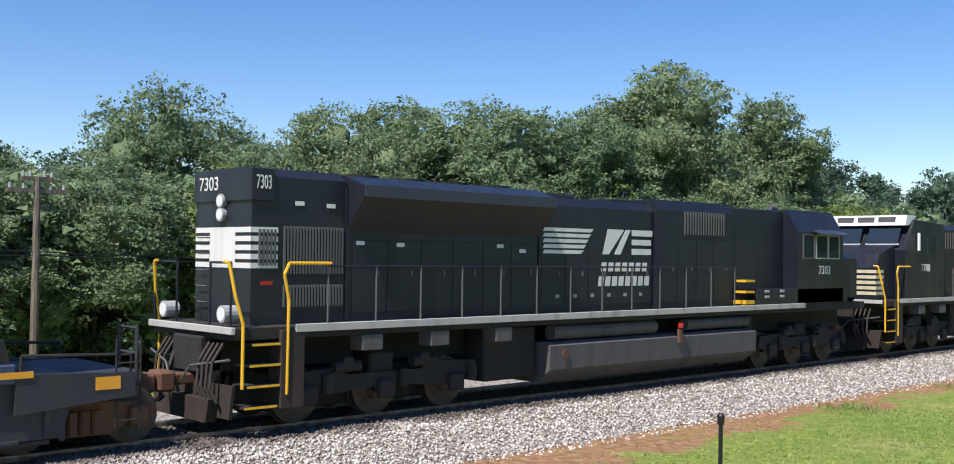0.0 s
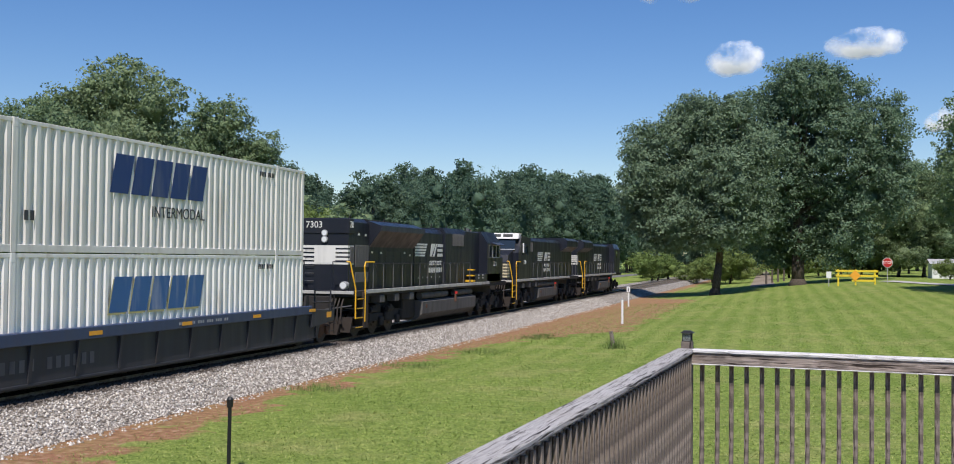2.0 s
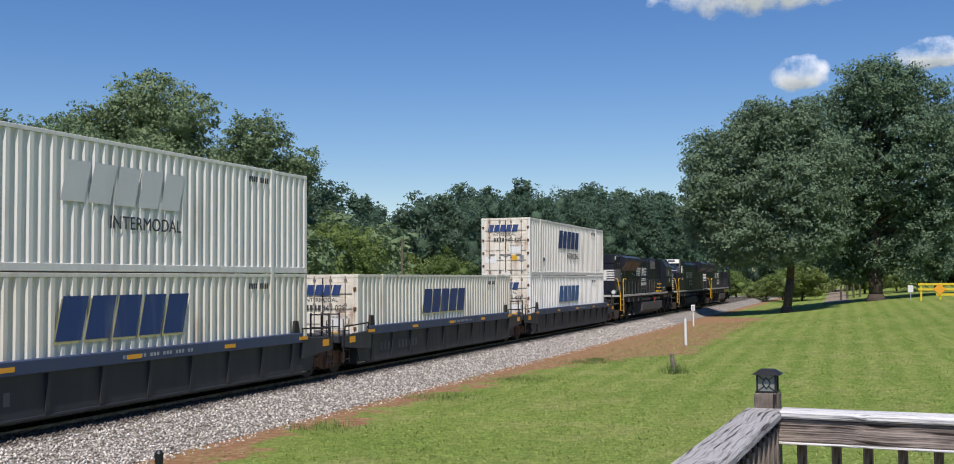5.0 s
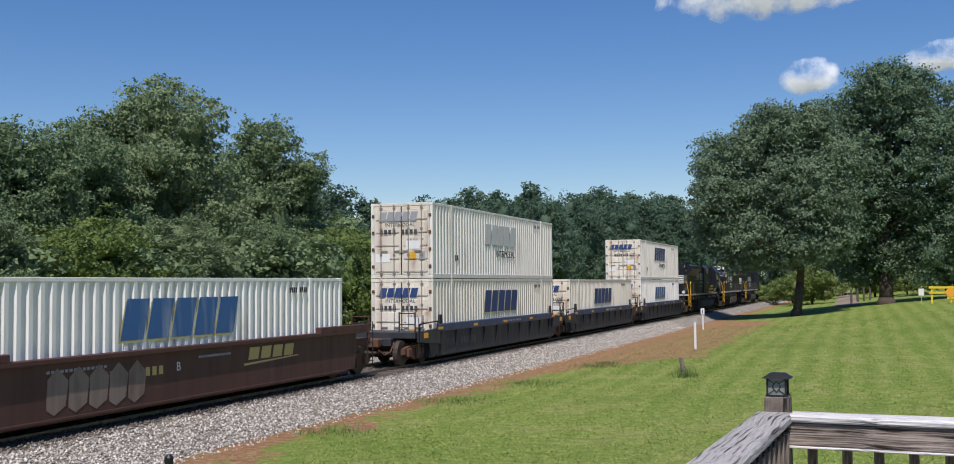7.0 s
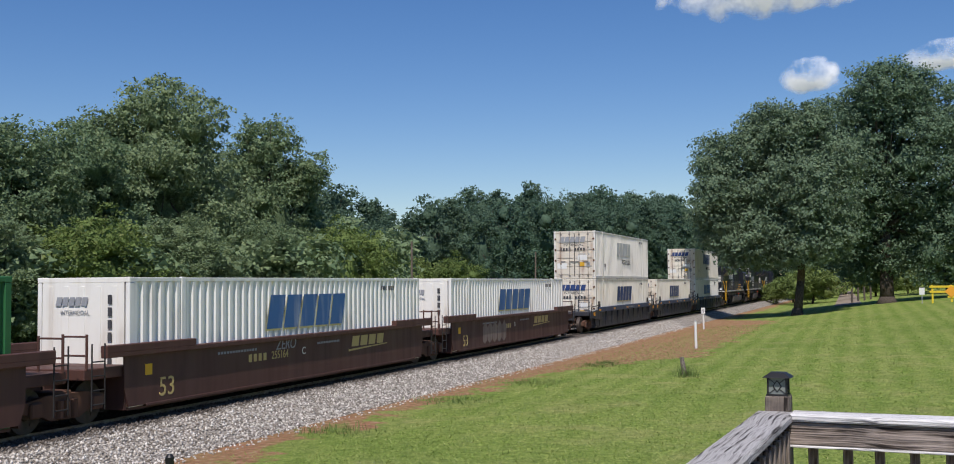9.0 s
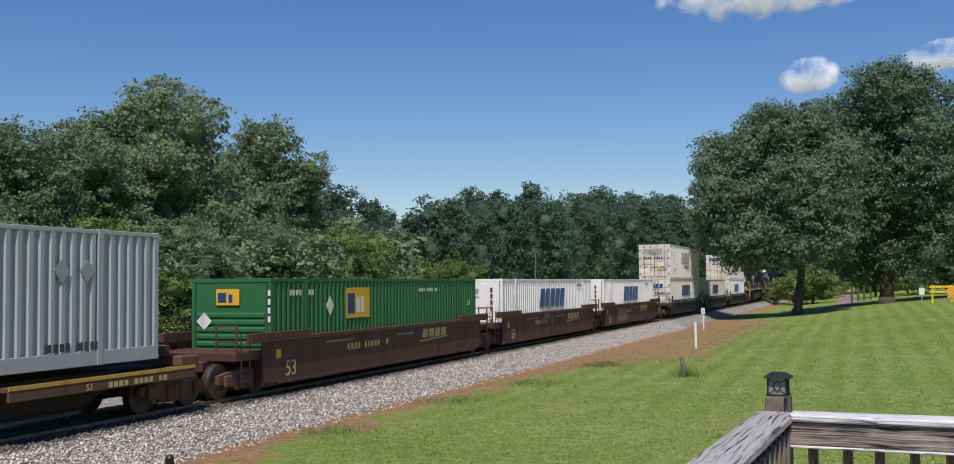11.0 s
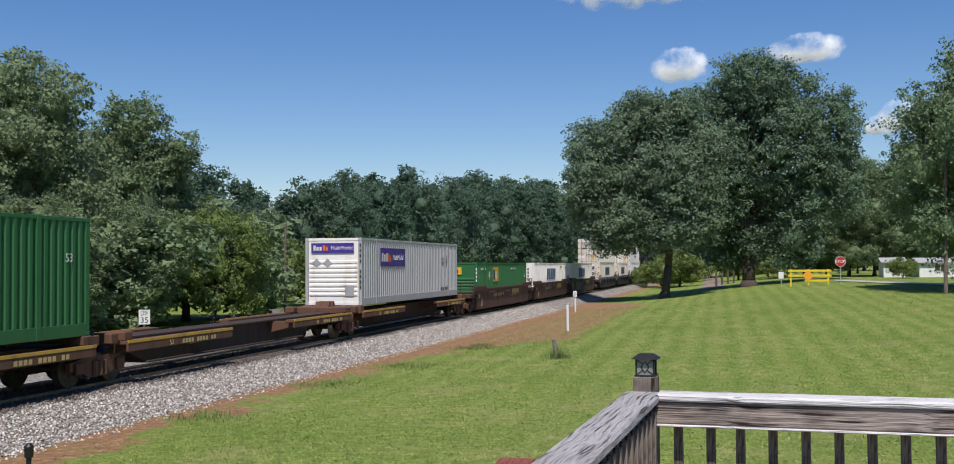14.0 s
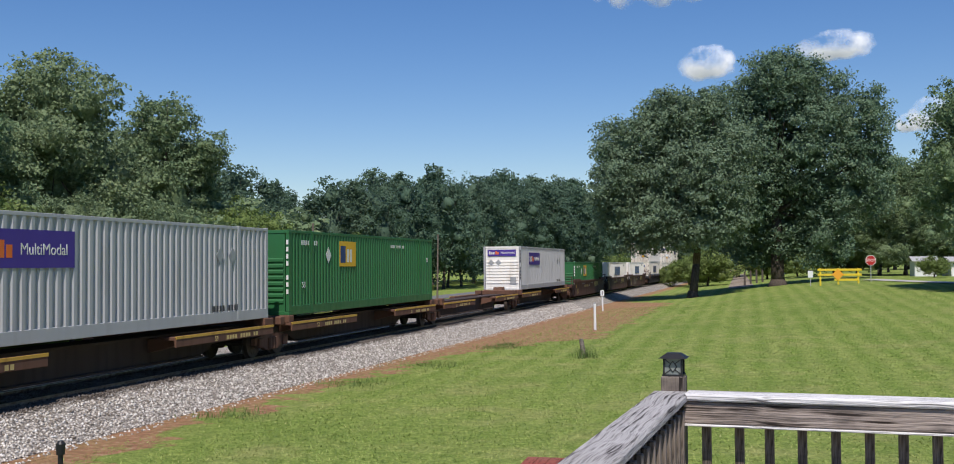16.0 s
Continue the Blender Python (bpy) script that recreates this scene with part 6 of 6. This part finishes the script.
n = Nodes("lantern_pane", 0.2)
lantern_glass = n.done((0.22, 0.24, 0.22))
# the cap board's sunlit whiteness is put into this pale timber colour
deck_cap = weathered("pale_timber_across", (0.55, 0.53, 0.51), (0.82, 0.80, 0.77), (0.74, 0.70, 0.66))
build_deck()


def build_picnic_table():
    t = thing("picnic_table", "red stained picnic table with peeling boards on the lawn", "picnic table")
    t.matrix_world = pose(-2.9, 14.25, -0.61, 0, 0, 2)
    for k in range(5):
        x = -0.43 + k * 0.172
        part("top_board", Geo().box(x, x + 0.166, -1.08, 1.08, 0.7, 0.735, 0.006), table_red, t)
    for sd in (-1, 1):
        part("bench_board", Geo().box(sd * 0.78 - 0.14, sd * 0.78 + 0.14, -1.08, 1.08, 0.42, 0.455, 0.006), table_red, t, "red bench board")
    for y in (-0.75, 0.75):
        for sd in (-1, 1):
            part("leg", Geo().tube([(sd * 0.2, y, 0.7), (sd * 0.62, y, 0.0)], 0.03), black_metal, t, "black metal leg")
        part("cross_bar", Geo().box(-0.92, 0.92, y - 0.02, y + 0.02, 0.38, 0.42), black_metal, t)


build_picnic_table()


# ---- small things on the lawn ----
def marker(x, y, top, r, mat, name, label, category, cap=None):
    z = ground_z(x, y)
    t = thing(name, label, category)
    t.matrix_world = pose(x, y, z, random.uniform(-1, 1), random.uniform(-1, 1), 0)
    part("post", Geo().cyl((0, 0, -0.1), (0, 0, top - z), r, r * 0.95, 10), mat, t)
    if cap:
        cap(t, top - z)
    return t


def build_lawn_things():
    def dark_cap(t, h):
        part("cap", Geo().cyl((0, 0, h - 0.16), (0, 0, h - 0.02), 0.055, 0.062, 12).cyl((0, 0, h - 0.02), (0, 0, h + 0.02), 0.062, 0.03, 12), black_metal, t, "dark brown lamp head")
    marker(-8.93, 12.05, 0.665, 0.036, black_metal, "garden_post", "thin black garden post with a dark cap", "post", dark_cap)

    def white_cap(t, h):
        part("cap", Geo().cyl((0, 0, h), (0, 0, h + 0.1), 0.06, 0.02, 10), galvanised, t)
    marker(-8.57, 55.9, 0.85, 0.07, white_paint, "marker_post", "white utility marker post on bare earth", "marker post", white_cap)

    def plate(t, h):
        part("plate", Geo().box(-0.14, 0.14, -0.09, -0.07, h - 0.45, h, 0.01), white_paint, t, "white marker plate")
        bars_ = Geo().box(-0.03, 0.03, -0.094, -0.09, h - 0.38, h - 0.08)
        part("mark", bars_, letter_dark, t)
    marker(-11.6, 79.5, 1.0, 0.06, white_paint, "mile_marker", "short white railway marker with a plate", "marker post", plate)
    st = thing("cut_stump_post", "short weathered grey timber stub leaning in the grass", "post")
    st.matrix_world = pose(-6.5, 39.6, ground_z(-6.5, 39.6), 0, -9, 0)
    part("stub", Geo().cyl((0, 0, -0.1), (0, 0, 0.72), 0.1, 0.08, 8), deck_up, st)
    rng = np.random.default_rng(9)

    def tuft(x, y, r, h, count, label):
        p = np.stack([x + rng.normal(size=count) * r, y + rng.normal(size=count) * r], 1)
        a = rng.random(count) * 6.283
        l = h * (0.5 + 0.7 * rng.random(count))
        zz = np.array([ground_z(float(q[0]), float(q[1])) for q in p]) - 0.02
        d = np.stack([np.cos(a), np.sin(a)], 1)
        b = np.concatenate([p + d[:, ::-1] * [1, -1] * 0.012, zz[:, None]], 1)
        c = np.concatenate([p - d[:, ::-1] * [1, -1] * 0.012, zz[:, None]], 1)
        t = np.concatenate([p + d * l[:, None] * 0.5, (zz + l)[:, None]], 1)
        v = np.stack([b, c, t], 1).reshape(-1, 3)
        tagged(new("grass_tuft", quads_mesh("grass_tuft", v, np.arange(count * 3).reshape(-1, 3), leaf_bright)), label, "grass", kind="stuff")
    tuft(-6.5, 39.5, 0.22, 0.5, 160, "long grass round a timber stub")
    for x, y, r, c in ((-11.3, 36, 0.7, 500), (-10.8, 44, 0.5, 350), (-10.9, 45.5, 0.25, 220), (-11.9, 30, 0.6, 350), (-12.2, 23, 0.5, 300)):
        tuft(x, y, r, 0.16, c, "rough weeds at the edge of bare earth")


build_lawn_things()


# ---- the lane ----
def build_lane():
    d = 97.0

    def at(yaw, dist=d):
        return -dist * math.sin(radians(yaw)), dist * math.cos(radians(yaw))
    x0, y0 = at(-2.8)
    x1, _ = at(-4.95)
    z = ground_z(x0 + 2, y0)
    t = thing("road_barrier", "yellow timber road end barrier with an orange diamond sign", "barrier")
    t.matrix_world = pose(x0, y0, z)
    w = x1 - x0
    for x in (0.15, w * 0.45, w - 0.35):
        part("post", Geo().box(x, x + 0.15, -0.05, 0.1, -0.2, 1.38, 0.01), barrier_yellow, t)
    for k, (a, b) in enumerate(((w * 0.38, w - 0.25), (0.0, w), (0.0, w))):
        part("board", Geo().box(a, b, -0.1, -0.05, 0.3 + k * 0.43, 0.49 + k * 0.43, 0.01), barrier_yellow, t)
    dia = part("sign_plate", Geo().prism([(w * 0.46, 0.35), (w * 0.46 + 0.5, 0.85), (w * 0.46, 1.35), (w * 0.46 - 0.5, 0.85)], "y", -0.13, -0.11), orange_mark, t, "orange diamond warning plate")
    # stop sign
    x, y = at(-5.38, 100)
    z = ground_z(x, y)
    t = thing("stop_sign", "red octagonal stop sign on a thin steel post", "road sign")
    t.matrix_world = pose(x, y, z, 0, 0, 4)
    part("post", Geo().box(-0.03, 0.03, -0.02, 0.02, -0.2, 2.95 + 0.3 - z), galvanised, t)
    zc = 2.95 + 100 * math.tan(radians(0.1)) - z

    def octagon(r):
        return [(r * math.cos(math.pi / 8 + k * math.pi / 4), zc + r * math.sin(math.pi / 8 + k * math.pi / 4)) for k in range(8)]
    part("border", Geo().prism(octagon(0.47), "y", -0.04, -0.03), white_paint, t, "white sign border")
    part("plate", Geo().prism(octagon(0.435), "y", -0.046, -0.041), red, t, "red octagonal plate")
    lettering("writing", "STOP", 0.34, white_paint, t, rear(0, -0.048, zc))
    x, y = at(-2.45, 98)
    t = thing("small_sign", "small white notice on a post", "sign")
    t.matrix_world = pose(x, y, ground_z(x, y))
    part("post", Geo().box(-0.03, 0.03, 0, 0.04, -0.2, 1.0), galvanised, t)
    part("plate", Geo().box(-0.22, 0.22, -0.02, 0.0, 0.75, 1.35, 0.01), white_paint, t)
    # concrete drive, a thin raised slab over the lawn
    g = Geo()
    pts = [(9.6, 104, 3.0), (13, 97, 3.2), (17, 90, 3.4), (22, 83, 3.6), (30, 76, 4.0)]
    for (ax, ay, aw), (bx, by, bw) in zip(pts, pts[1:]):
        for q in range(6):
            f0, f1 = q / 6, (q + 1) / 6
            row = []
            for f in (f0, f1):
                x, y, w = ax + (bx - ax) * f, ay + (by - ay) * f, aw + (bw - aw) * f
                row.append([(x + o * 0.55 * w, y + o * 0.55 * w, ground_z(x + o * 0.55 * w, y + o * 0.55 * w) + 0.06) for o in (-0.5, 0, 0.5)])
            g.add(row[0] + row[1], [(0, 1, 4, 3), (1, 2, 5, 4)])
    setting("driveway", g, concrete, "pale concrete driveway crossing the lawn")
    # gravel lane that runs up behind the oaks
    g = Geo()
    for k in range(20):
        f0, f1 = 120 + k * 9, 129 + k * 9
        v = []
        for y in (f0, f1):
            x = -2.2 - (y - 120) * 0.02
            v += [(x - 1.4, y, ground_z(x - 1.4, y) + 0.05), (x + 1.4, y, ground_z(x + 1.4, y) + 0.05)]
        g.add(v, [(0, 1, 3, 2)])
    setting("lane", g, lane_gravel, "brown gravel lane running on behind the oaks")
    for k, (yaw, dd) in enumerate(((0.55, 135), (0.25, 138), (-0.05, 141), (0.85, 130))):
        x, y = at(yaw, dd)
        t = thing("timber_post", "old brown timber post beside the lane", "post", "posts beside the lane")
        t.matrix_world = pose(x, y, ground_z(x, y))
        part("post", Geo().cyl((0, 0, -0.1), (0, 0, 1.7), 0.13, 0.11, 8), tie_wood, t)


barrier_yellow = painted("barrier_yellow_paint", (0.74, 0.55, 0.03), (0.4, 0.3, 0.1), 0.3, 0.5)
build_lane()


def build_houses():
    for x, y, w, dpt, h, label in ((17.3, 124, 2.2, 4, 1.7, "small white cottage half hidden by trees"), (24.2, 124, 8.6, 6, 1.65, "low white clapboard house beyond the lane")):
        z = ground_z(x, y)
        t = thing("house", label, "house", "houses beyond the lane")
        t.matrix_world = pose(x, y, z)
        wall = Geo()
        wall.box(-w / 2, w / 2, 0, dpt, -0.3, h)
        part("wall", wall, white_paint, t, "white clapboard walls")
        part("roof", Geo().prism([(-0.4, h - 0.05), (dpt / 2, h + 0.5), (dpt + 0.4, h - 0.05), (dpt / 2, h + 0.4)], "x", -w / 2 - 0.3, w / 2 + 0.3), roof_grey, t, "grey shingle roof")
        for k in range(max(1, int(w / 4))):
            xx = -w / 2 + (k + 0.5) * w / max(1, int(w / 4))
            wd = part("window", Geo().box(xx - 0.55, xx + 0.55, -0.04, 0.0, 0.7, 1.4), glass, t, "dark window")
            part("window_frame", Geo().box(xx - 0.62, xx - 0.55, -0.06, 0, 0.65, 1.45).box(xx + 0.55, xx + 0.62, -0.06, 0, 0.65, 1.45).box(xx - 0.62, xx + 0.62, -0.06, 0, 1.4, 1.47).box(xx - 0.62, xx + 0.62, -0.06, 0, 0.63, 0.7).box(xx - 0.02, xx + 0.02, -0.05, 0, 0.7, 1.4), white_paint, wd)


roof_grey = painted("grey_shingle", (0.42, 0.42, 0.42), (0.08, 0.08, 0.08), 0.5, 0.85)
build_houses()


def pole(x, y, h, r, label, arms=()):
    t = thing("utility_pole", label, "utility pole", "utility poles")
    t.matrix_world = pose(x, y, ground_z(x, y), 0, random.uniform(-1, 1), 0)
    part("pole", Geo().cyl((0, 0, -0.2), (0, 0, h), r, r * 0.7, 9), pole_wood, t, "weathered timber pole")
    for z, w in arms:
        part("cross_arm", Geo().box(-0.05, 0.05, -w, w, z - 0.06, z + 0.06), pole_wood, t)
        for k in (-0.9, -0.45, 0.45, 0.9):
            part("insulator", Geo().cyl((0, k * w, z + 0.06), (0, k * w, z + 0.22), 0.05, 0.03, 7), galvanised, t)
    return t


n = Nodes("pole_timber", 0.9, spec=0.2)
pole_wood = n.done(n.ramp(n.noise(n.coord(), 4, 6, (4, 4, 0.5)), (0.3, (0.10, 0.075, 0.055)), (0.7, (0.24, 0.20, 0.165))))


def build_poles():
    pole(-30.0, 9.4, 6.1, 0.13, "timber utility pole with a pale cross arm behind the track", ((5.7, 0.85), (6.05, 0.45)))
    pole(-30.0, 7.9, 4.9, 0.13, "brown leaning timber pole behind the track")
    pole(-31.0, 70.0, 6.9, 0.1, "thin grey pole beside the field")
    pole(-31.0, 100.0, 6.9, 0.1, "thin grey pole beside the field")
    pole(14.0, 77.0, 10.0, 0.14, "tall timber utility pole beside the drive", ((9.4, 0.8),))
    w = thing("power_line", "thin dark cables slung between poles", "cable")
    for y0, y1, z0, z1 in ((-20, 7.9, 3.2, 3.15), (7.9, 30, 3.15, 3.0), (-20, 9.4, 2.9, 3.0), (9.4, 30, 3.0, 2.8)):
        pts = [(-30.0, y0 + (y1 - y0) * k / 8, z0 + (z1 - z0) * k / 8 - 0.3 * (1 - (k / 4 - 1) ** 2) * 0.6) for k in range(9)]
        part("cable", Geo().tube(pts, 0.018, 5), black_metal, w)
    x, y = -34.2, 99.3
    t = thing("road_sign", "grey back of a diamond road sign on a post", "road sign")
    t.matrix_world = pose(x, y, ground_z(x, y))
    part("post", Geo().box(-0.04, 0.04, -0.04, 0.04, -0.1, 2.3), pole_wood, t)
    part("plate", Geo().prism([(0, 1.75), (0.6, 2.4), (0, 3.05), (-0.6, 2.4)], "y", -0.06, -0.04), galvanised, t, "diamond metal plate")
    x, y = -30.0, 49.8
    t = thing("speed_limit_sign", "white rectangular speed limit sign on a wooden post", "road sign")
    t.matrix_world = pose(x, y, ground_z(x, y), 0, 0, 28)
    part("post", Geo().box(-0.045, 0.045, -0.02, 0.05, -0.2, 1.2), pole_wood, t)
    part("border", Geo().box(-0.3, 0.3, -0.03, -0.022, 0.86, 1.66, 0.003), black_metal, t)
    part("plate", Geo().box(-0.285, 0.285, -0.04, -0.031, 0.875, 1.645, 0.003), white_paint, t, "white sign plate")
    lettering("writing", "SPEED", 0.15, letter_dark, t, rear(0, -0.042, 1.54))
    lettering("writing", "LIMIT", 0.15, letter_dark, t, rear(0, -0.042, 1.39))
    lettering("writing", "35", 0.42, letter_dark, t, rear(0, -0.042, 1.09))
    g = Geo()
    for k in range(24):
        y0, y1 = 71 + 9 * k, 80 + 9 * k
        g.add([(xx, yy, ground_z(xx, yy) + 0.05) for yy in (y0, y1) for xx in (-39.6, -37.4, -35.2)], [(0, 1, 4, 3), (1, 2, 5, 4)])
    setting("road", g, asphalt, "grey asphalt country road beyond the railway")


n = Nodes("old_asphalt", 0.85, spec=0.25)
asphalt = n.done(n.ramp(n.noise(n.coord(), 2.5, 7), (0.3, (0.12, 0.12, 0.118)), (0.7, (0.20, 0.198, 0.19))))
build_poles()


# ---- clouds: thin bulged veils of vapour, far off ----
def cloud(yaw, elev, wide, tall, label):
    d = 3000.0
    w, h = d * radians(wide) * 0.7, d * radians(tall) * 0.76
    k = 16
    v = [(w * (2 * i / k - 1), -0.3 * h * math.cos(1.5 * (2 * i / k - 1)) * math.cos(1.5 * (2 * j / k - 1)), h * (2 * j / k - 1)) for j in range(k + 1) for i in range(k + 1)]
    f = [(j * (k + 1) + i, j * (k + 1) + i + 1, (j + 1) * (k + 1) + i + 1, (j + 1) * (k + 1) + i) for j in range(k) for i in range(k)]
    ob = setting("cloud", Geo().add(v, f), cloud_mat, label, True)
    ob.matrix_world = pose(-d * math.sin(radians(yaw)), d * math.cos(radians(yaw)), d * math.tan(radians(elev)), 0, 0, yaw)
    ob.visible_shadow = False


for yaw, elev, wide, tall in ((4.2, 15.6, 10.5, 3.0), (2.66, 10.7, 2.6, 1.5), (-3.8, 11.2, 3.3, 1.3), (-8.3, 7.5, 1.9, 1.4), (-7.3, 7.1, 1.2, 0.8)):
    cloud(yaw, elev, wide, tall, "small white fair weather cloud in a clear sky")


# ---- grass blades on the near lawn ----
def build_grass():
    rng = np.random.default_rng(21)
    n_ = 260000
    y = 7 + 78 * rng.random(n_) ** 1.9
    x = -12.6 + (14 + y * 0.42) * rng.random(n_)
    keep = (x > -11.2) | (rng.random(n_) < 0.35)
    x, y = x[keep], y[keep]
    n_ = len(x)
    z = np.array([ground_z(float(a), float(b)) for a, b in zip(x, y)]) - 0.012
    a = rng.random(n_) * 6.283
    clump = 0.6 + 0.9 * rng.random(n_) ** 2
    h = 0.042 * clump
    lean = 0.05 * rng.normal(size=(n_, 2))
    wd = 0.011 + y * 0.00028
    dx, dy = np.cos(a) * wd, np.sin(a) * wd
    v = np.stack([np.stack([x - dx, y - dy, z], 1), np.stack([x + dx, y + dy, z], 1), np.stack([x + lean[:, 0], y + lean[:, 1], z + h], 1)], 1)
    tagged(new("grass_blades", quads_mesh("grass_blades", v.reshape(-1, 3), np.arange(n_ * 3).reshape(-1, 3), blade_mat)), "short mown green grass blades", "grass", kind="stuff")


n = Nodes("grass_blade", 0.6, spec=0.2)
r = n.node("NewGeometry").outputs["Random Per Island"]
c = n.coord()
col = n.ramp(r, (0.0, (0.12, 0.21, 0.03)), (0.5, (0.21, 0.31, 0.055)), (0.85, (0.33, 0.39, 0.10)), (1.0, (0.45, 0.43, 0.18)))
col = n.mix(n.val(n.noise(c, 1.1, 5), 0.5, 0.75, 0, 0.5), col, (0.36, 0.37, 0.12))
col = n.mix(n.val(n.noise(c, 0.45, 5), 0.52, 0.72, 0, 0.6), col, (0.46, 0.40, 0.18))
sep = n.node("SeparateXYZ", Vector=c)
at = n.math("ADD", n.math("ADD", sep.outputs[0], n.math("MULTIPLY", sep.outputs[1], 0.012)), n.math("MULTIPLY", n.noise(c, 0.25, 3), 0.9))
band = n.math("MULTIPLY", n.math("SINE", n.math("MULTIPLY", at, 5.4)), n.val(sep.outputs[1], 18, 40))
col = n.mix(n.val(band, -1, 1, 0, 0.5), col, (0.40, 0.42, 0.14))
col = n.mix(n.val(n.noise(c, 3.4, 6), 0.40, 0.58, 0.36, 0.0), col, (0.09, 0.16, 0.024))
blade_mat = n.done(n.mix(n.val(n.noise(c, 0.12, 4), 0.5, 0.7, 0, 0.4), col, (0.13, 0.22, 0.035)))
build_grass()


# ---- movement ----
def motions():
    times = [0.5 * k for k in range(33)]
    for ob, s in MOVING:
        z = ob.get("z", 0.0)
        walk(ob, [(t, pose(TRACK, s + travel(t), z)) for t in times])
    for w, y, r in WHEELS:
        walk(w, [(k / FPS, pose(0, y, r, -math.degrees(travel(k / FPS) / r), 0, 0)) for k in range(16 * FPS + 1)])


motions()
